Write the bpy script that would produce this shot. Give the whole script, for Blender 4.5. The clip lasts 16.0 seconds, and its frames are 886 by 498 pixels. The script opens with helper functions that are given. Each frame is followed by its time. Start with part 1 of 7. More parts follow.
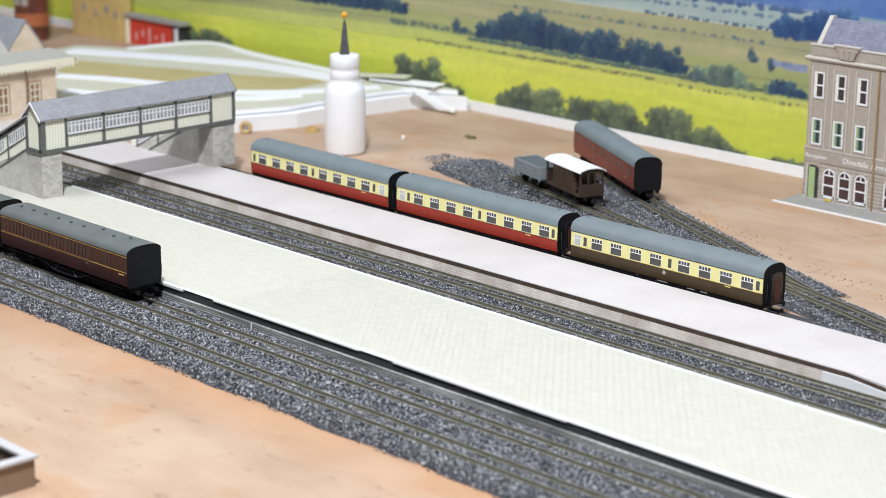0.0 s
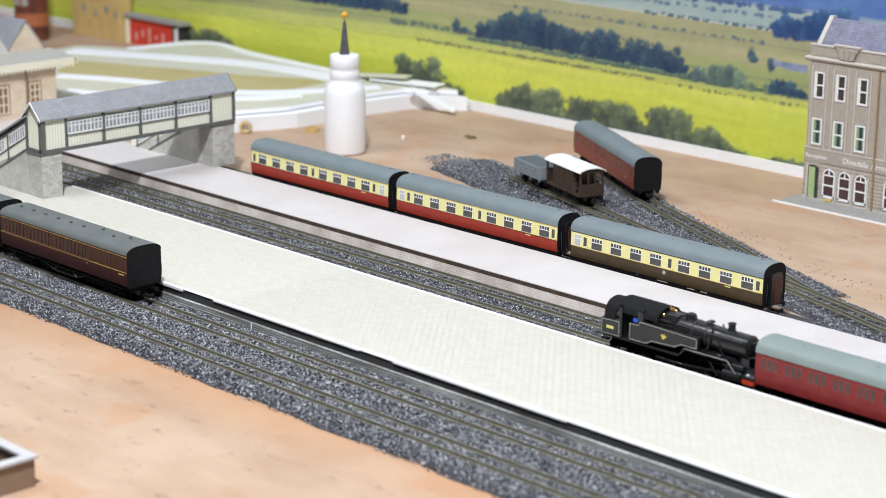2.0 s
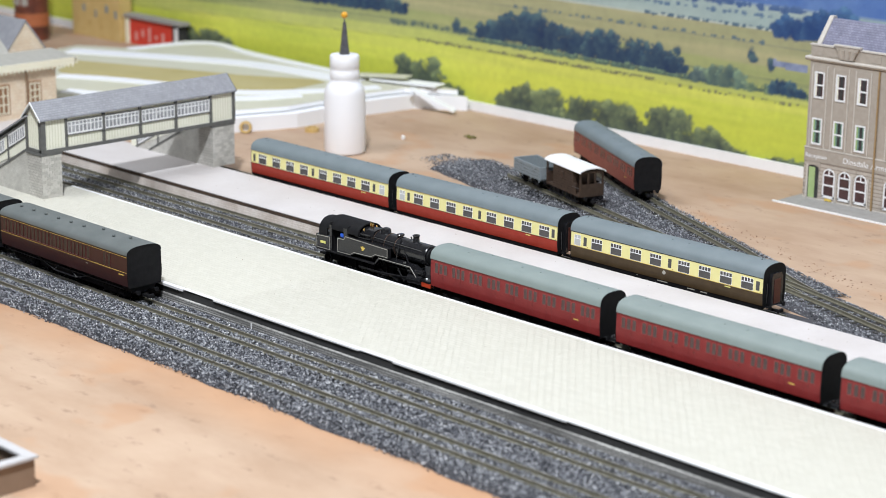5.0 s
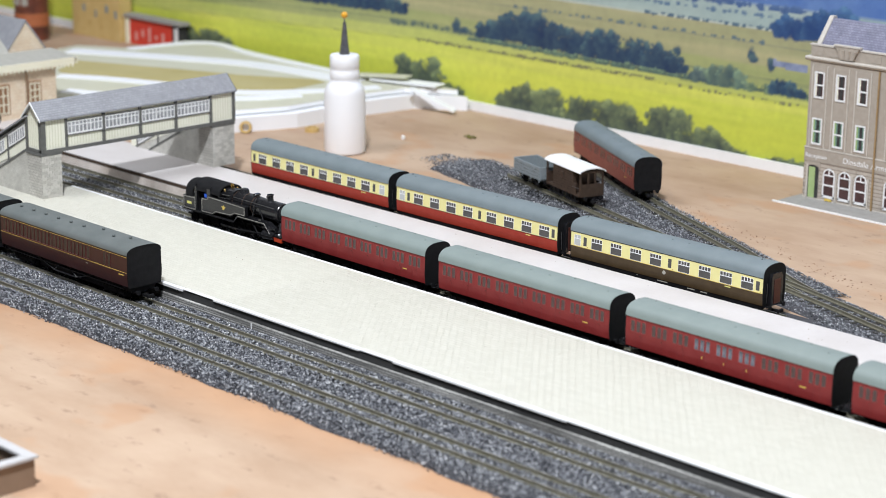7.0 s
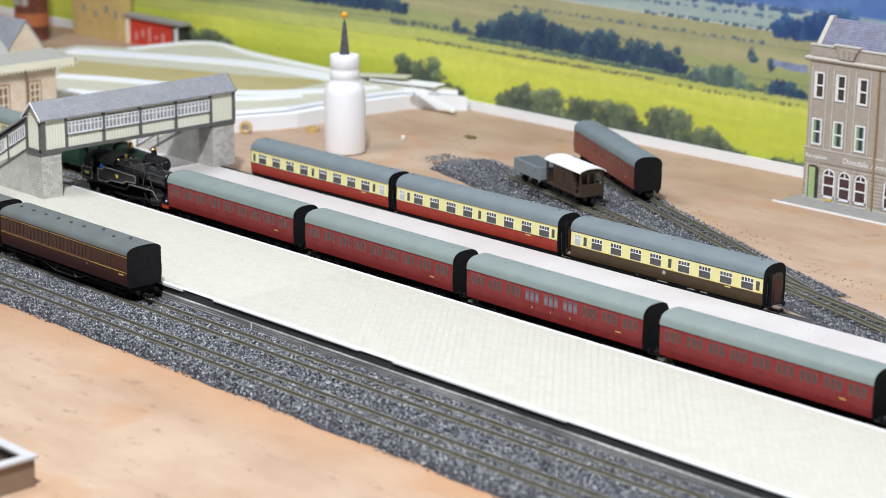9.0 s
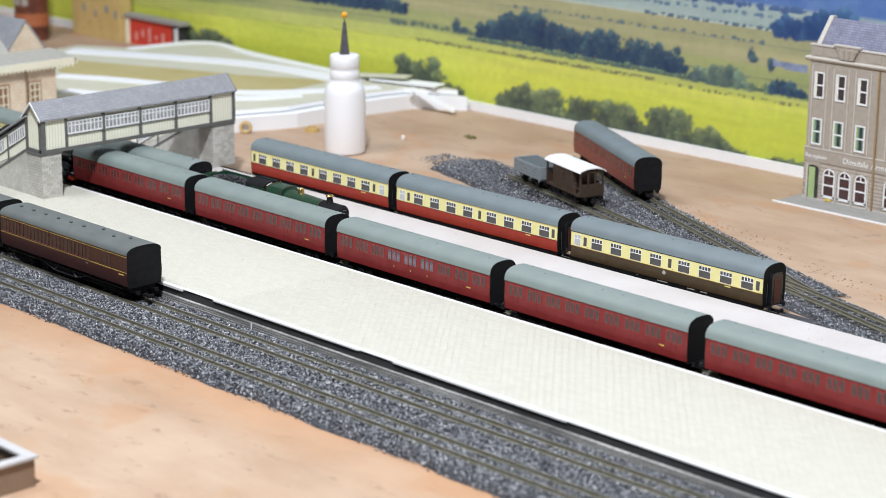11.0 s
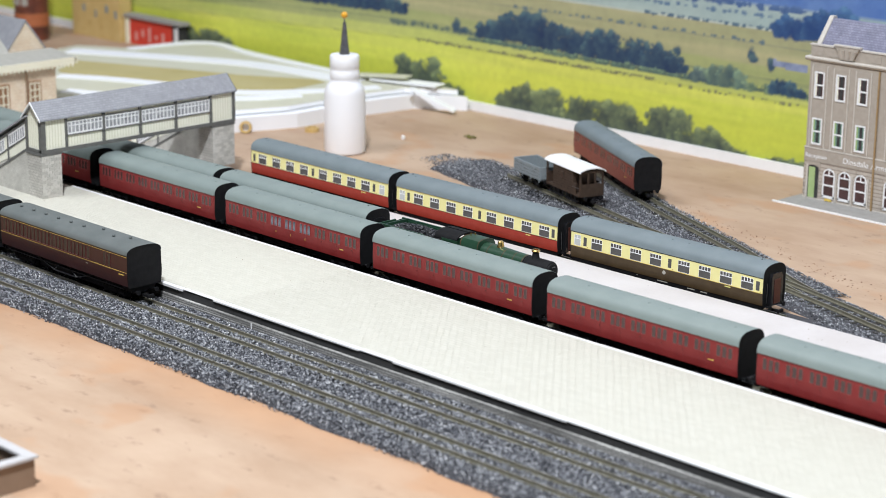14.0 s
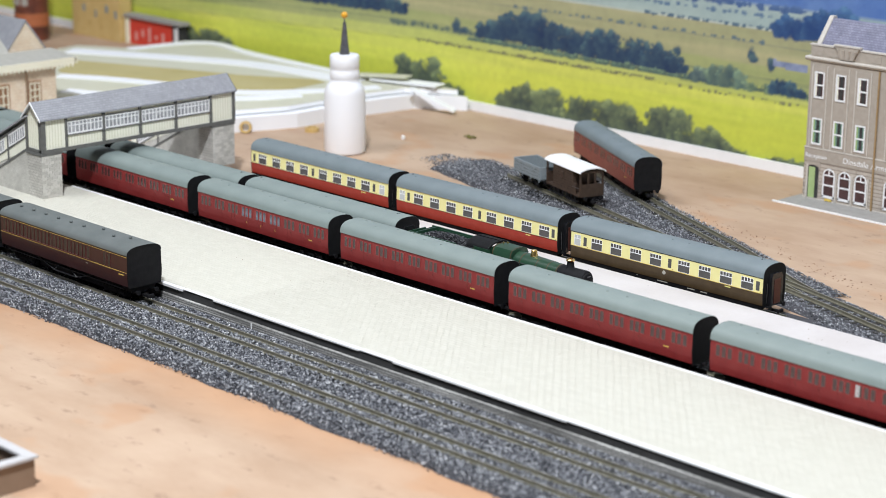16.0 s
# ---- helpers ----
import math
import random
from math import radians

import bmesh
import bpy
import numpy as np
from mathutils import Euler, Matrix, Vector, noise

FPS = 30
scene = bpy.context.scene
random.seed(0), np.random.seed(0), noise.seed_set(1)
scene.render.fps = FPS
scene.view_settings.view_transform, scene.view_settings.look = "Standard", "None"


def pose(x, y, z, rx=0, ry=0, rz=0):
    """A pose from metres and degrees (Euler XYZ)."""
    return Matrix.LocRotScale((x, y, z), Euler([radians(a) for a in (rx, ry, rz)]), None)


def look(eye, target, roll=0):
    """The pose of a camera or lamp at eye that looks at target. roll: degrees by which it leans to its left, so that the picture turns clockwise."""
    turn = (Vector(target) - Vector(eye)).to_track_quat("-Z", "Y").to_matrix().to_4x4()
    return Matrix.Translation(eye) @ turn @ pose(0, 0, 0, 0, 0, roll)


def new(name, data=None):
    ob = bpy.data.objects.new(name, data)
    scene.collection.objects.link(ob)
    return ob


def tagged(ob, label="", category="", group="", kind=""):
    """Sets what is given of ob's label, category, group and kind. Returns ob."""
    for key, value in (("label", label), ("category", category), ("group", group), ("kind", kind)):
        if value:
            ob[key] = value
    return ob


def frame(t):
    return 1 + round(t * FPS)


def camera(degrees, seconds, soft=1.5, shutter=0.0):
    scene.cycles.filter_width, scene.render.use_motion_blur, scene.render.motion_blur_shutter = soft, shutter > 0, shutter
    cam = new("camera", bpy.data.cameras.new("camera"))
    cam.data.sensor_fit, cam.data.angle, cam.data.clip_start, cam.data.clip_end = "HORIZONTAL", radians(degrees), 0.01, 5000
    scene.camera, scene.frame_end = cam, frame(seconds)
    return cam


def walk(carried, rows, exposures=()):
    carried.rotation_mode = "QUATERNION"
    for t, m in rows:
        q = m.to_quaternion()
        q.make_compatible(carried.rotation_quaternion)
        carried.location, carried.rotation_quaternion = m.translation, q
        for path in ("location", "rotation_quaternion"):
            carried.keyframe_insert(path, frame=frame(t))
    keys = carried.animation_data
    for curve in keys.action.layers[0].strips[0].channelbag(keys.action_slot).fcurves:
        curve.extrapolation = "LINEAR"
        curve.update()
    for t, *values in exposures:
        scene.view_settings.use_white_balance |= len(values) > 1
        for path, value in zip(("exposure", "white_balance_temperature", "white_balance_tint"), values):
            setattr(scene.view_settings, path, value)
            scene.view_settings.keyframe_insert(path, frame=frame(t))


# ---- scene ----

MM = 0.001
cam = camera(25.30, 16.0, soft=0.75)
EYE = (0.7112, -0.7973, 0.3000)
TARGET = (0.0224, -0.1216, 0.0374)
VIEW = look(EYE, TARGET, 0.507)
walk(cam, [(0.0, VIEW), (16.0, VIEW)])
cam.data.dof.use_dof = True
cam.data.dof.focus_distance = 1.08
cam.data.dof.aperture_fstop = 13.0

# ---- light ----
world = bpy.data.worlds.new("room_world")
scene.world = world
world.use_nodes = True
world.node_tree.nodes["Background"].inputs["Color"].default_value = (0.95, 0.97, 1.0, 1)
world.node_tree.nodes["Background"].inputs["Strength"].default_value = 0.08
scene.view_settings.exposure = 0.0


def area(name, eye, target, sx, sy, watts, colour):
    data = bpy.data.lights.new(name, "AREA")
    data.shape, data.size, data.size_y, data.energy, data.color = "RECTANGLE", sx, sy, watts, colour
    ob = new(name, data)
    ob.matrix_world = look(eye, target)
    return ob


# Key lamp, out of view, placed from the footbridge's cast shadow.
area("ceiling_lamp_glow", (0.46, -0.72, 1.22), (0.02, 0.0, 0.0), 0.09, 0.09, 26.5, (0.91, 0.955, 1.025))
# Soft fill added to brighten the left and back; no such lamp is known.
area("ceiling_lamp_glow", (-0.45, -0.60, 1.25), (-0.50, 0.10, 0.0), 0.5, 0.4, 8.5, (0.91, 0.955, 1.025))

# ---- materials ----
def principled(name, rough=0.6, metal=0.0, spec=0.5):
    m = bpy.data.materials.new(name)
    m.use_nodes = True
    b = m.node_tree.nodes["Principled BSDF"]
    b.inputs["Roughness"].default_value = rough
    b.inputs["Metallic"].default_value = metal
    b.inputs["Specular IOR Level"].default_value = spec
    return m, m.node_tree, b


def node(nt, kind, **kw):
    n = nt.nodes.new(kind)
    for k, v in kw.items():
        n.inputs[k].default_value = v
    return n


def surface(name, a, b, scale=300.0, rough=0.6, metal=0.0, bump=0.2, fine=2500.0, spec=0.5, wear=0.5, dist=0.0003):
    """Two tones mixed by large noise and fine grain, with a small bump; scale is per metre."""
    m, nt, bs = principled(name, rough, metal, spec)
    co = nt.nodes.new("ShaderNodeTexCoord")
    n1 = node(nt, "ShaderNodeTexNoise", Scale=scale, Detail=5.0, Roughness=0.6)
    n2 = node(nt, "ShaderNodeTexNoise", Scale=fine, Detail=3.0, Roughness=0.6)
    nt.links.new(co.outputs["Object"], n1.inputs["Vector"])
    nt.links.new(co.outputs["Object"], n2.inputs["Vector"])
    add = nt.nodes.new("ShaderNodeMath")
    add.operation = "MULTIPLY_ADD"
    nt.links.new(n2.outputs["Fac"], add.inputs[0])
    add.inputs[1].default_value = wear
    nt.links.new(n1.outputs["Fac"], add.inputs[2])
    ramp = nt.nodes.new("ShaderNodeValToRGB")
    ramp.color_ramp.elements[0].position, ramp.color_ramp.elements[1].position = 0.45, 1.0
    ramp.color_ramp.elements[0].color, ramp.color_ramp.elements[1].color = (*a, 1), (*b, 1)
    nt.links.new(add.outputs[0], ramp.inputs["Fac"])
    nt.links.new(ramp.outputs["Color"], bs.inputs["Base Color"])
    if bump:
        bp = node(nt, "ShaderNodeBump", Strength=bump, Distance=dist)
        nt.links.new(n2.outputs["Fac"], bp.inputs["Height"])
        nt.links.new(bp.outputs["Normal"], bs.inputs["Normal"])
    return m


def per_island(name, stops, rough=0.5, spec=0.5):
    """Colour picked for each loose piece of one mesh."""
    m, nt, bs = principled(name, rough, 0.0, spec)
    g = nt.nodes.new("ShaderNodeNewGeometry")
    ramp = nt.nodes.new("ShaderNodeValToRGB")
    els = ramp.color_ramp.elements
    while len(els) < len(stops):
        els.new(0.5)
    for e, (pos, c) in zip(els, stops):
        e.position, e.color = pos, (*c, 1)
    nt.links.new(g.outputs["Random Per Island"], ramp.inputs["Fac"])
    nt.links.new(ramp.outputs["Color"], bs.inputs["Base Color"])
    return m


def brickwork(name, a, b, mortar, w, h, gap, rough=0.85, bump=0.4, axes="XZ", mottle=0.35):
    """Printed masonry: w, h, gap in metres, laid in the given object axes."""
    m, nt, bs = principled(name, rough, 0.0, 0.3)
    co = nt.nodes.new("ShaderNodeTexCoord")
    sep = nt.nodes.new("ShaderNodeSeparateXYZ")
    com = nt.nodes.new("ShaderNodeCombineXYZ")
    nt.links.new(co.outputs["Object"], sep.inputs[0])
    if axes == "UZ":
        su = nt.nodes.new("ShaderNodeMath")
        nt.links.new(sep.outputs["X"], su.inputs[0])
        nt.links.new(sep.outputs["Y"], su.inputs[1])
        nt.links.new(su.outputs[0], com.inputs["X"])
        nt.links.new(sep.outputs["Z"], com.inputs["Y"])
    else:
        nt.links.new(sep.outputs[axes[0]], com.inputs["X"])
        nt.links.new(sep.outputs[axes[1]], com.inputs["Y"])
    br = node(nt, "ShaderNodeTexBrick", Scale=1.0)
    br.inputs["Color1"].default_value, br.inputs["Color2"].default_value, br.inputs["Mortar"].default_value = (*a, 1), (*b, 1), (*mortar, 1)
    br.inputs["Mortar Size"].default_value, br.inputs["Brick Width"].default_value, br.inputs["Row Height"].default_value = gap, w, h
    br.inputs["Mortar Smooth"].default_value = 0.3
    nt.links.new(com.outputs[0], br.inputs["Vector"])
    n1 = node(nt, "ShaderNodeTexNoise", Scale=180.0, Detail=6.0)
    nt.links.new(co.outputs["Object"], n1.inputs["Vector"])
    mix = nt.nodes.new("ShaderNodeMix")
    mix.data_type, mix.blend_type = "RGBA", "OVERLAY"
    mix.inputs["Factor"].default_value = mottle
    nt.links.new(br.outputs["Color"], mix.inputs["A"])
    nt.links.new(n1.outputs["Fac"], mix.inputs["B"])
    hue = nt.nodes.new("ShaderNodeHueSaturation")
    hue.inputs["Saturation"].default_value = 0.9
    nt.links.new(mix.outputs["Result"], hue.inputs["Color"])
    nt.links.new(hue.outputs["Color"], bs.inputs["Base Color"])
    bp = node(nt, "ShaderNodeBump", Strength=bump, Distance=0.0003)
    bp.invert = True
    nt.links.new(br.outputs["Fac"], bp.inputs["Height"])
    nt.links.new(bp.outputs["Normal"], bs.inputs["Normal"])
    return m


def streaked(name, a, b, joint):
    """Brick-printed card worn into long level streaks."""
    m, nt, bs = principled(name, 0.7, 0.0, 0.3)
    co = nt.nodes.new("ShaderNodeTexCoord")
    facs = []
    for stretch, scale in (((0.12, 1.0, 5.0), 260.0), ((0.35, 1.0, 1.0), 45.0)):
        mp = nt.nodes.new("ShaderNodeMapping")
        mp.inputs["Scale"].default_value = stretch
        n = node(nt, "ShaderNodeTexNoise", Scale=scale, Detail=5.0, Roughness=0.65)
        nt.links.new(co.outputs["Object"], mp.inputs["Vector"])
        nt.links.new(mp.outputs[0], n.inputs["Vector"])
        facs.append(n.outputs["Fac"])
    mean = nt.nodes.new("ShaderNodeMath")
    mean.operation = "MULTIPLY"
    nt.links.new(facs[0], mean.inputs[0])
    nt.links.new(facs[1], mean.inputs[1])
    ramp = nt.nodes.new("ShaderNodeValToRGB")
    ramp.color_ramp.elements[0].position, ramp.color_ramp.elements[1].position = 0.13, 0.40
    ramp.color_ramp.elements[0].color, ramp.color_ramp.elements[1].color = (*a, 1), (*b, 1)
    nt.links.new(mean.outputs[0], ramp.inputs["Fac"])
    sep = nt.nodes.new("ShaderNodeSeparateXYZ")
    com = nt.nodes.new("ShaderNodeCombineXYZ")
    nt.links.new(co.outputs["Object"], sep.inputs[0])
    nt.links.new(sep.outputs["X"], com.inputs["X"])
    nt.links.new(sep.outputs["Z"], com.inputs["Y"])
    br = node(nt, "ShaderNodeTexBrick", Scale=1.0)
    br.inputs["Mortar Size"].default_value, br.inputs["Brick Width"].default_value, br.inputs["Row Height"].default_value = 0.0002, 0.0048, 0.0012
    br.inputs["Mortar Smooth"].default_value = 0.5
    br.inputs["Mortar"].default_value = (*joint, 1)
    nt.links.new(com.outputs[0], br.inputs["Vector"])
    nt.links.new(ramp.outputs["Color"], br.inputs["Color1"])
    nt.links.new(ramp.outputs["Color"], br.inputs["Color2"])
    nt.links.new(br.outputs["Color"], bs.inputs["Base Color"])
    bp = node(nt, "ShaderNodeBump", Strength=0.4, Distance=0.0003)
    bp.invert = True
    nt.links.new(br.outputs["Fac"], bp.inputs["Height"])
    nt.links.new(bp.outputs["Normal"], bs.inputs["Normal"])
    return m


def board_material():
    """Tan paint brushed on plywood: broad patches, long streaks, scuffs and an orange stain near the front ballast."""
    m, nt, bs = principled("painted_board", 0.7, 0.0, 0.35)
    co = nt.nodes.new("ShaderNodeTexCoord")

    def noise_at(scale, detail, stretch=(1, 1, 1), rough=0.6):
        mp = nt.nodes.new("ShaderNodeMapping")
        mp.inputs["Scale"].default_value = stretch
        mp.inputs["Rotation"].default_value = (0, 0, 0.35)
        n = node(nt, "ShaderNodeTexNoise", Scale=scale, Detail=detail, Roughness=rough)
        nt.links.new(co.outputs["Object"], mp.inputs["Vector"])
        nt.links.new(mp.outputs[0], n.inputs["Vector"])
        return n

    def ramp_of(src, p0, c0, p1, c1):
        r = nt.nodes.new("ShaderNodeValToRGB")
        r.color_ramp.elements[0].position, r.color_ramp.elements[1].position = p0, p1
        r.color_ramp.elements[0].color, r.color_ramp.elements[1].color = (*c0, 1), (*c1, 1)
        nt.links.new(src, r.inputs["Fac"])
        return r

    def mixed(kind, fac, a, b):
        x = nt.nodes.new("ShaderNodeMix")
        x.data_type, x.blend_type = "RGBA", kind
        if isinstance(fac, float):
            x.inputs["Factor"].default_value = fac
        else:
            nt.links.new(fac, x.inputs["Factor"])
        nt.links.new(a, x.inputs["A"])
        nt.links.new(b, x.inputs["B"])
        return x.outputs["Result"]
    patches = noise_at(7.0, 5.0)
    base = ramp_of(patches.outputs["Fac"], 0.32, (0.42, 0.28, 0.185), 0.66, (0.545, 0.405, 0.295))
    streaks = noise_at(11.0, 7.0, (1, 3.2, 1), 0.68)
    st = ramp_of(streaks.outputs["Fac"], 0.32, (0.74, 0.67, 0.61), 0.6, (1.04, 1.04, 1.04))
    c = mixed("MULTIPLY", 0.45, base.outputs["Color"], st.outputs["Color"])
    scuff = noise_at(60.0, 6.0, (1, 2.0, 1), 0.7)
    sc = ramp_of(scuff.outputs["Fac"], 0.60, (0, 0, 0), 0.67, (0.65, 0.65, 0.65))
    dark = ramp_of(patches.outputs["Fac"], 0.0, (0.27, 0.18, 0.13), 1.0, (0.33, 0.21, 0.14))
    c = mixed("MIX", sc.outputs["Color"], c, dark.outputs["Color"])
    sep = nt.nodes.new("ShaderNodeSeparateXYZ")
    nt.links.new(co.outputs["Object"], sep.inputs[0])
    stain = nt.nodes.new("ShaderNodeMapRange")
    stain.inputs["From Min"].default_value, stain.inputs["From Max"].default_value = -0.300, -0.264
    nt.links.new(sep.outputs["Y"], stain.inputs["Value"])
    cut = nt.nodes.new("ShaderNodeMath")
    cut.operation = "LESS_THAN"
    cut.inputs[1].default_value = -0.25
    nt.links.new(sep.outputs["Y"], cut.inputs[0])
    blot = noise_at(16.0, 4.0, (1, 1.6, 1))
    mul = nt.nodes.new("ShaderNodeMath")
    mul.operation = "MULTIPLY"
    nt.links.new(stain.outputs[0], mul.inputs[0])
    nt.links.new(blot.outputs["Fac"], mul.inputs[1])
    mul2 = nt.nodes.new("ShaderNodeMath")
    mul2.operation = "MULTIPLY"
    gain = nt.nodes.new("ShaderNodeMath")
    gain.operation, gain.use_clamp = "MULTIPLY", True
    gain.inputs[1].default_value = 1.3
    nt.links.new(mul.outputs[0], gain.inputs[0])
    nt.links.new(gain.outputs[0], mul2.inputs[0])
    nt.links.new(cut.outputs[0], mul2.inputs[1])
    orange = ramp_of(blot.outputs["Fac"], 0.3, (0.44, 0.225, 0.11), 0.8, (0.56, 0.33, 0.19))
    c = mixed("MIX", mul2.outputs[0], c, orange.outputs["Color"])
    blot2 = noise_at(13.0, 3.0, (1, 1.4, 1))
    b2 = ramp_of(blot2.outputs["Fac"], 0.56, (0, 0, 0), 0.63, (0.45, 0.45, 0.45))
    c = mixed("MIX", b2.outputs["Color"], c, orange.outputs["Color"])
    nt.links.new(c, bs.inputs["Base Color"])
    bp = node(nt, "ShaderNodeBump", Strength=0.2, Distance=0.0008)
    nt.links.new(streaks.outputs["Fac"], bp.inputs["Height"])
    nt.links.new(bp.outputs["Normal"], bs.inputs["Normal"])
    return m


BOARD = board_material()
BALLAST_BED = surface("ballast_bed", (0.02, 0.02, 0.024), (0.10, 0.10, 0.11), scale=700.0, fine=2500.0, rough=0.9, bump=0.8)
STONES = per_island("ballast_stone", [(0.0, (0.014, 0.015, 0.02)), (0.3, (0.06, 0.064, 0.078)), (0.62, (0.21, 0.217, 0.238)), (0.92, (0.41, 0.42, 0.44)), (1.0, (0.82, 0.82, 0.83))], rough=0.42, spec=0.55)
RAIL = surface("tarnished_rail", (0.14, 0.13, 0.09), (0.25, 0.235, 0.175), scale=400.0, rough=0.45, metal=0.25, bump=0.1)
RAIL_TOP = surface("worn_rail_top", (0.24, 0.225, 0.165), (0.42, 0.40, 0.33), scale=60.0, rough=0.35, metal=0.5, bump=0.05)
SLEEPER = surface("sleeper", (0.02, 0.018, 0.015), (0.06, 0.055, 0.045), scale=500.0, rough=0.8)
PAVING = brickwork("cream_paving_card", (0.515, 0.498, 0.425), (0.55, 0.533, 0.46), (0.50, 0.483, 0.41), 0.0046, 0.0026, 0.0003, rough=0.55, bump=0.3, axes="XY", mottle=0.06)
WHITE_EDGE = surface("white_edge", (0.80, 0.80, 0.80), (0.86, 0.86, 0.86), scale=120.0, rough=0.5, bump=0.1)
PLATFORM_TOP = surface("grey_card_platform", (0.56, 0.52, 0.50), (0.66, 0.63, 0.62), scale=25.0, fine=600.0, rough=0.6, bump=0.05, wear=0.3)
COPING_DARK = surface("brown_coping_edge", (0.035, 0.022, 0.015), (0.10, 0.065, 0.042), scale=150.0, rough=0.8)
GREY_BRICK = streaked("grey_brick_riser", (0.09, 0.087, 0.08), (0.58, 0.57, 0.54), (0.10, 0.098, 0.095))
RISER = surface("beige_riser", (0.46, 0.37, 0.30), (0.84, 0.78, 0.73), scale=45.0, fine=900.0, rough=0.75)
STONE_PIER = brickwork("grey_stone_card", (0.46, 0.44, 0.395), (0.55, 0.53, 0.48), (0.37, 0.35, 0.315), 0.0036, 0.0018, 0.00022, axes="UZ")
FINE_BRICK = brickwork("fine_grey_brick_card", (0.50, 0.485, 0.44), (0.55, 0.535, 0.485), (0.46, 0.445, 0.40), 0.0022, 0.0011, 0.00015, axes="UZ", bump=0.2)
SLATE = brickwork("grey_slate_card", (0.27, 0.275, 0.30), (0.325, 0.33, 0.355), (0.23, 0.235, 0.255), 0.0022, 0.0012, 0.00016, axes="YX", rough=0.6, mottle=0.18)
CREAM_BOARD = surface("cream_board", (0.80, 0.79, 0.66), (0.86, 0.85, 0.73), scale=120.0, rough=0.6, bump=0.1)
GREY_FRAME = surface("dark_grey_frame", (0.095, 0.095, 0.09), (0.15, 0.15, 0.14), scale=300.0, rough=0.65)
WHITE_PAINT = surface("white_paint", (0.78, 0.78, 0.78), (0.84, 0.84, 0.84), scale=300.0, rough=0.5, bump=0.05)
PALE_GLASS = surface("printed_grey_pane", (0.05, 0.053, 0.06), (0.55, 0.56, 0.58), scale=190.0, rough=0.3, bump=0.0)
# Dark card; also the shade painted in below edging and between foam sheets.
DARK_CARD_AND_SHADE = surface("dark_card_and_shade", (0.02, 0.02, 0.02), (0.05, 0.05, 0.05), scale=200.0, rough=0.8)

ROOF_GREY = surface("coach_roof_grey", (0.15, 0.185, 0.195), (0.195, 0.232, 0.245), scale=60.0, rough=0.55, bump=0.08)
ROOF_GREEN = surface("coach_roof_green_grey", (0.19, 0.232, 0.22), (0.235, 0.278, 0.263), scale=60.0, rough=0.55, bump=0.08)
ROOF_DARK = surface("coach_roof_dark_grey", (0.10, 0.115, 0.112), (0.15, 0.165, 0.16), scale=60.0, rough=0.5, bump=0.08)
CREAM = surface("coach_cream", (0.74, 0.67, 0.27), (0.80, 0.74, 0.35), scale=200.0, rough=0.35, bump=0.03)
CRIMSON = surface("coach_crimson", (0.29, 0.028, 0.016), (0.35, 0.045, 0.028), scale=200.0, rough=0.4, bump=0.03, spec=0.22)
CHOCOLATE = surface("coach_chocolate", (0.05, 0.032, 0.016), (0.08, 0.053, 0.027), scale=200.0, rough=0.4, bump=0.03, spec=0.25)
MAROON = surface("coach_maroon", (0.185, 0.015, 0.016), (0.25, 0.033, 0.031), scale=120.0, rough=0.4, bump=0.03, spec=0.3)
DARK_MAROON = surface("coach_dark_maroon", (0.022, 0.003, 0.0035), (0.038, 0.006, 0.006), scale=200.0, rough=0.28, bump=0.03)
RUST_MAROON = surface("faded_maroon", (0.20, 0.035, 0.022), (0.27, 0.065, 0.045), scale=200.0, rough=0.45, bump=0.05)
BLACK = surface("matt_black", (0.004, 0.004, 0.005), (0.012, 0.012, 0.013), scale=300.0, rough=0.7, bump=0.05, spec=0.2)
BLACK_GLOSS = surface("satin_black", (0.006, 0.006, 0.007), (0.018, 0.018, 0.02), scale=300.0, rough=0.24, bump=0.05, spec=0.6)
GREEN = surface("loco_green", (0.010, 0.040, 0.022), (0.022, 0.062, 0.034), scale=200.0, rough=0.35, bump=0.03)
BRASS = surface("brass", (0.65, 0.42, 0.13), (0.85, 0.62, 0.25), scale=400.0, rough=0.25, metal=1.0, bump=0.03)
LINED_BAND = surface("lined_boiler_band", (0.06, 0.035, 0.02), (0.11, 0.06, 0.032), scale=400.0, rough=0.4, bump=0.0)
COPPER = surface("copper_band", (0.045, 0.025, 0.016), (0.08, 0.045, 0.028), scale=400.0, rough=0.5, metal=0.0, bump=0.03)
STEEL = surface("dull_steel", (0.12, 0.12, 0.12), (0.22, 0.22, 0.22), scale=400.0, rough=0.35, metal=0.9, bump=0.03)
RED_BEAM = surface("buffer_beam_red", (0.45, 0.045, 0.015), (0.6, 0.07, 0.025), scale=300.0, rough=0.4, bump=0.03)
LINING = surface("cream_lining", (0.32, 0.305, 0.265), (0.44, 0.42, 0.37), scale=400.0, rough=0.45, bump=0.0)
GOLD = surface("gold_transfer", (0.62, 0.42, 0.07), (0.75, 0.55, 0.12), scale=400.0, rough=0.45, bump=0.0)
YELLOW = surface("yellow_transfer", (0.72, 0.68, 0.16), (0.8, 0.76, 0.25), scale=400.0, rough=0.45, bump=0.0)
BLUE = surface("blue_crew_panel", (0.01, 0.09, 0.6), (0.02, 0.14, 0.75), scale=400.0, rough=0.4, bump=0.0)
COAL = surface("coal", (0.008, 0.008, 0.009), (0.05, 0.05, 0.055), scale=900.0, rough=0.35, bump=0.5)
PANE = surface("dark_coach_pane", (0.045, 0.042, 0.04), (0.10, 0.095, 0.09), scale=90.0, rough=0.15, bump=0.0)
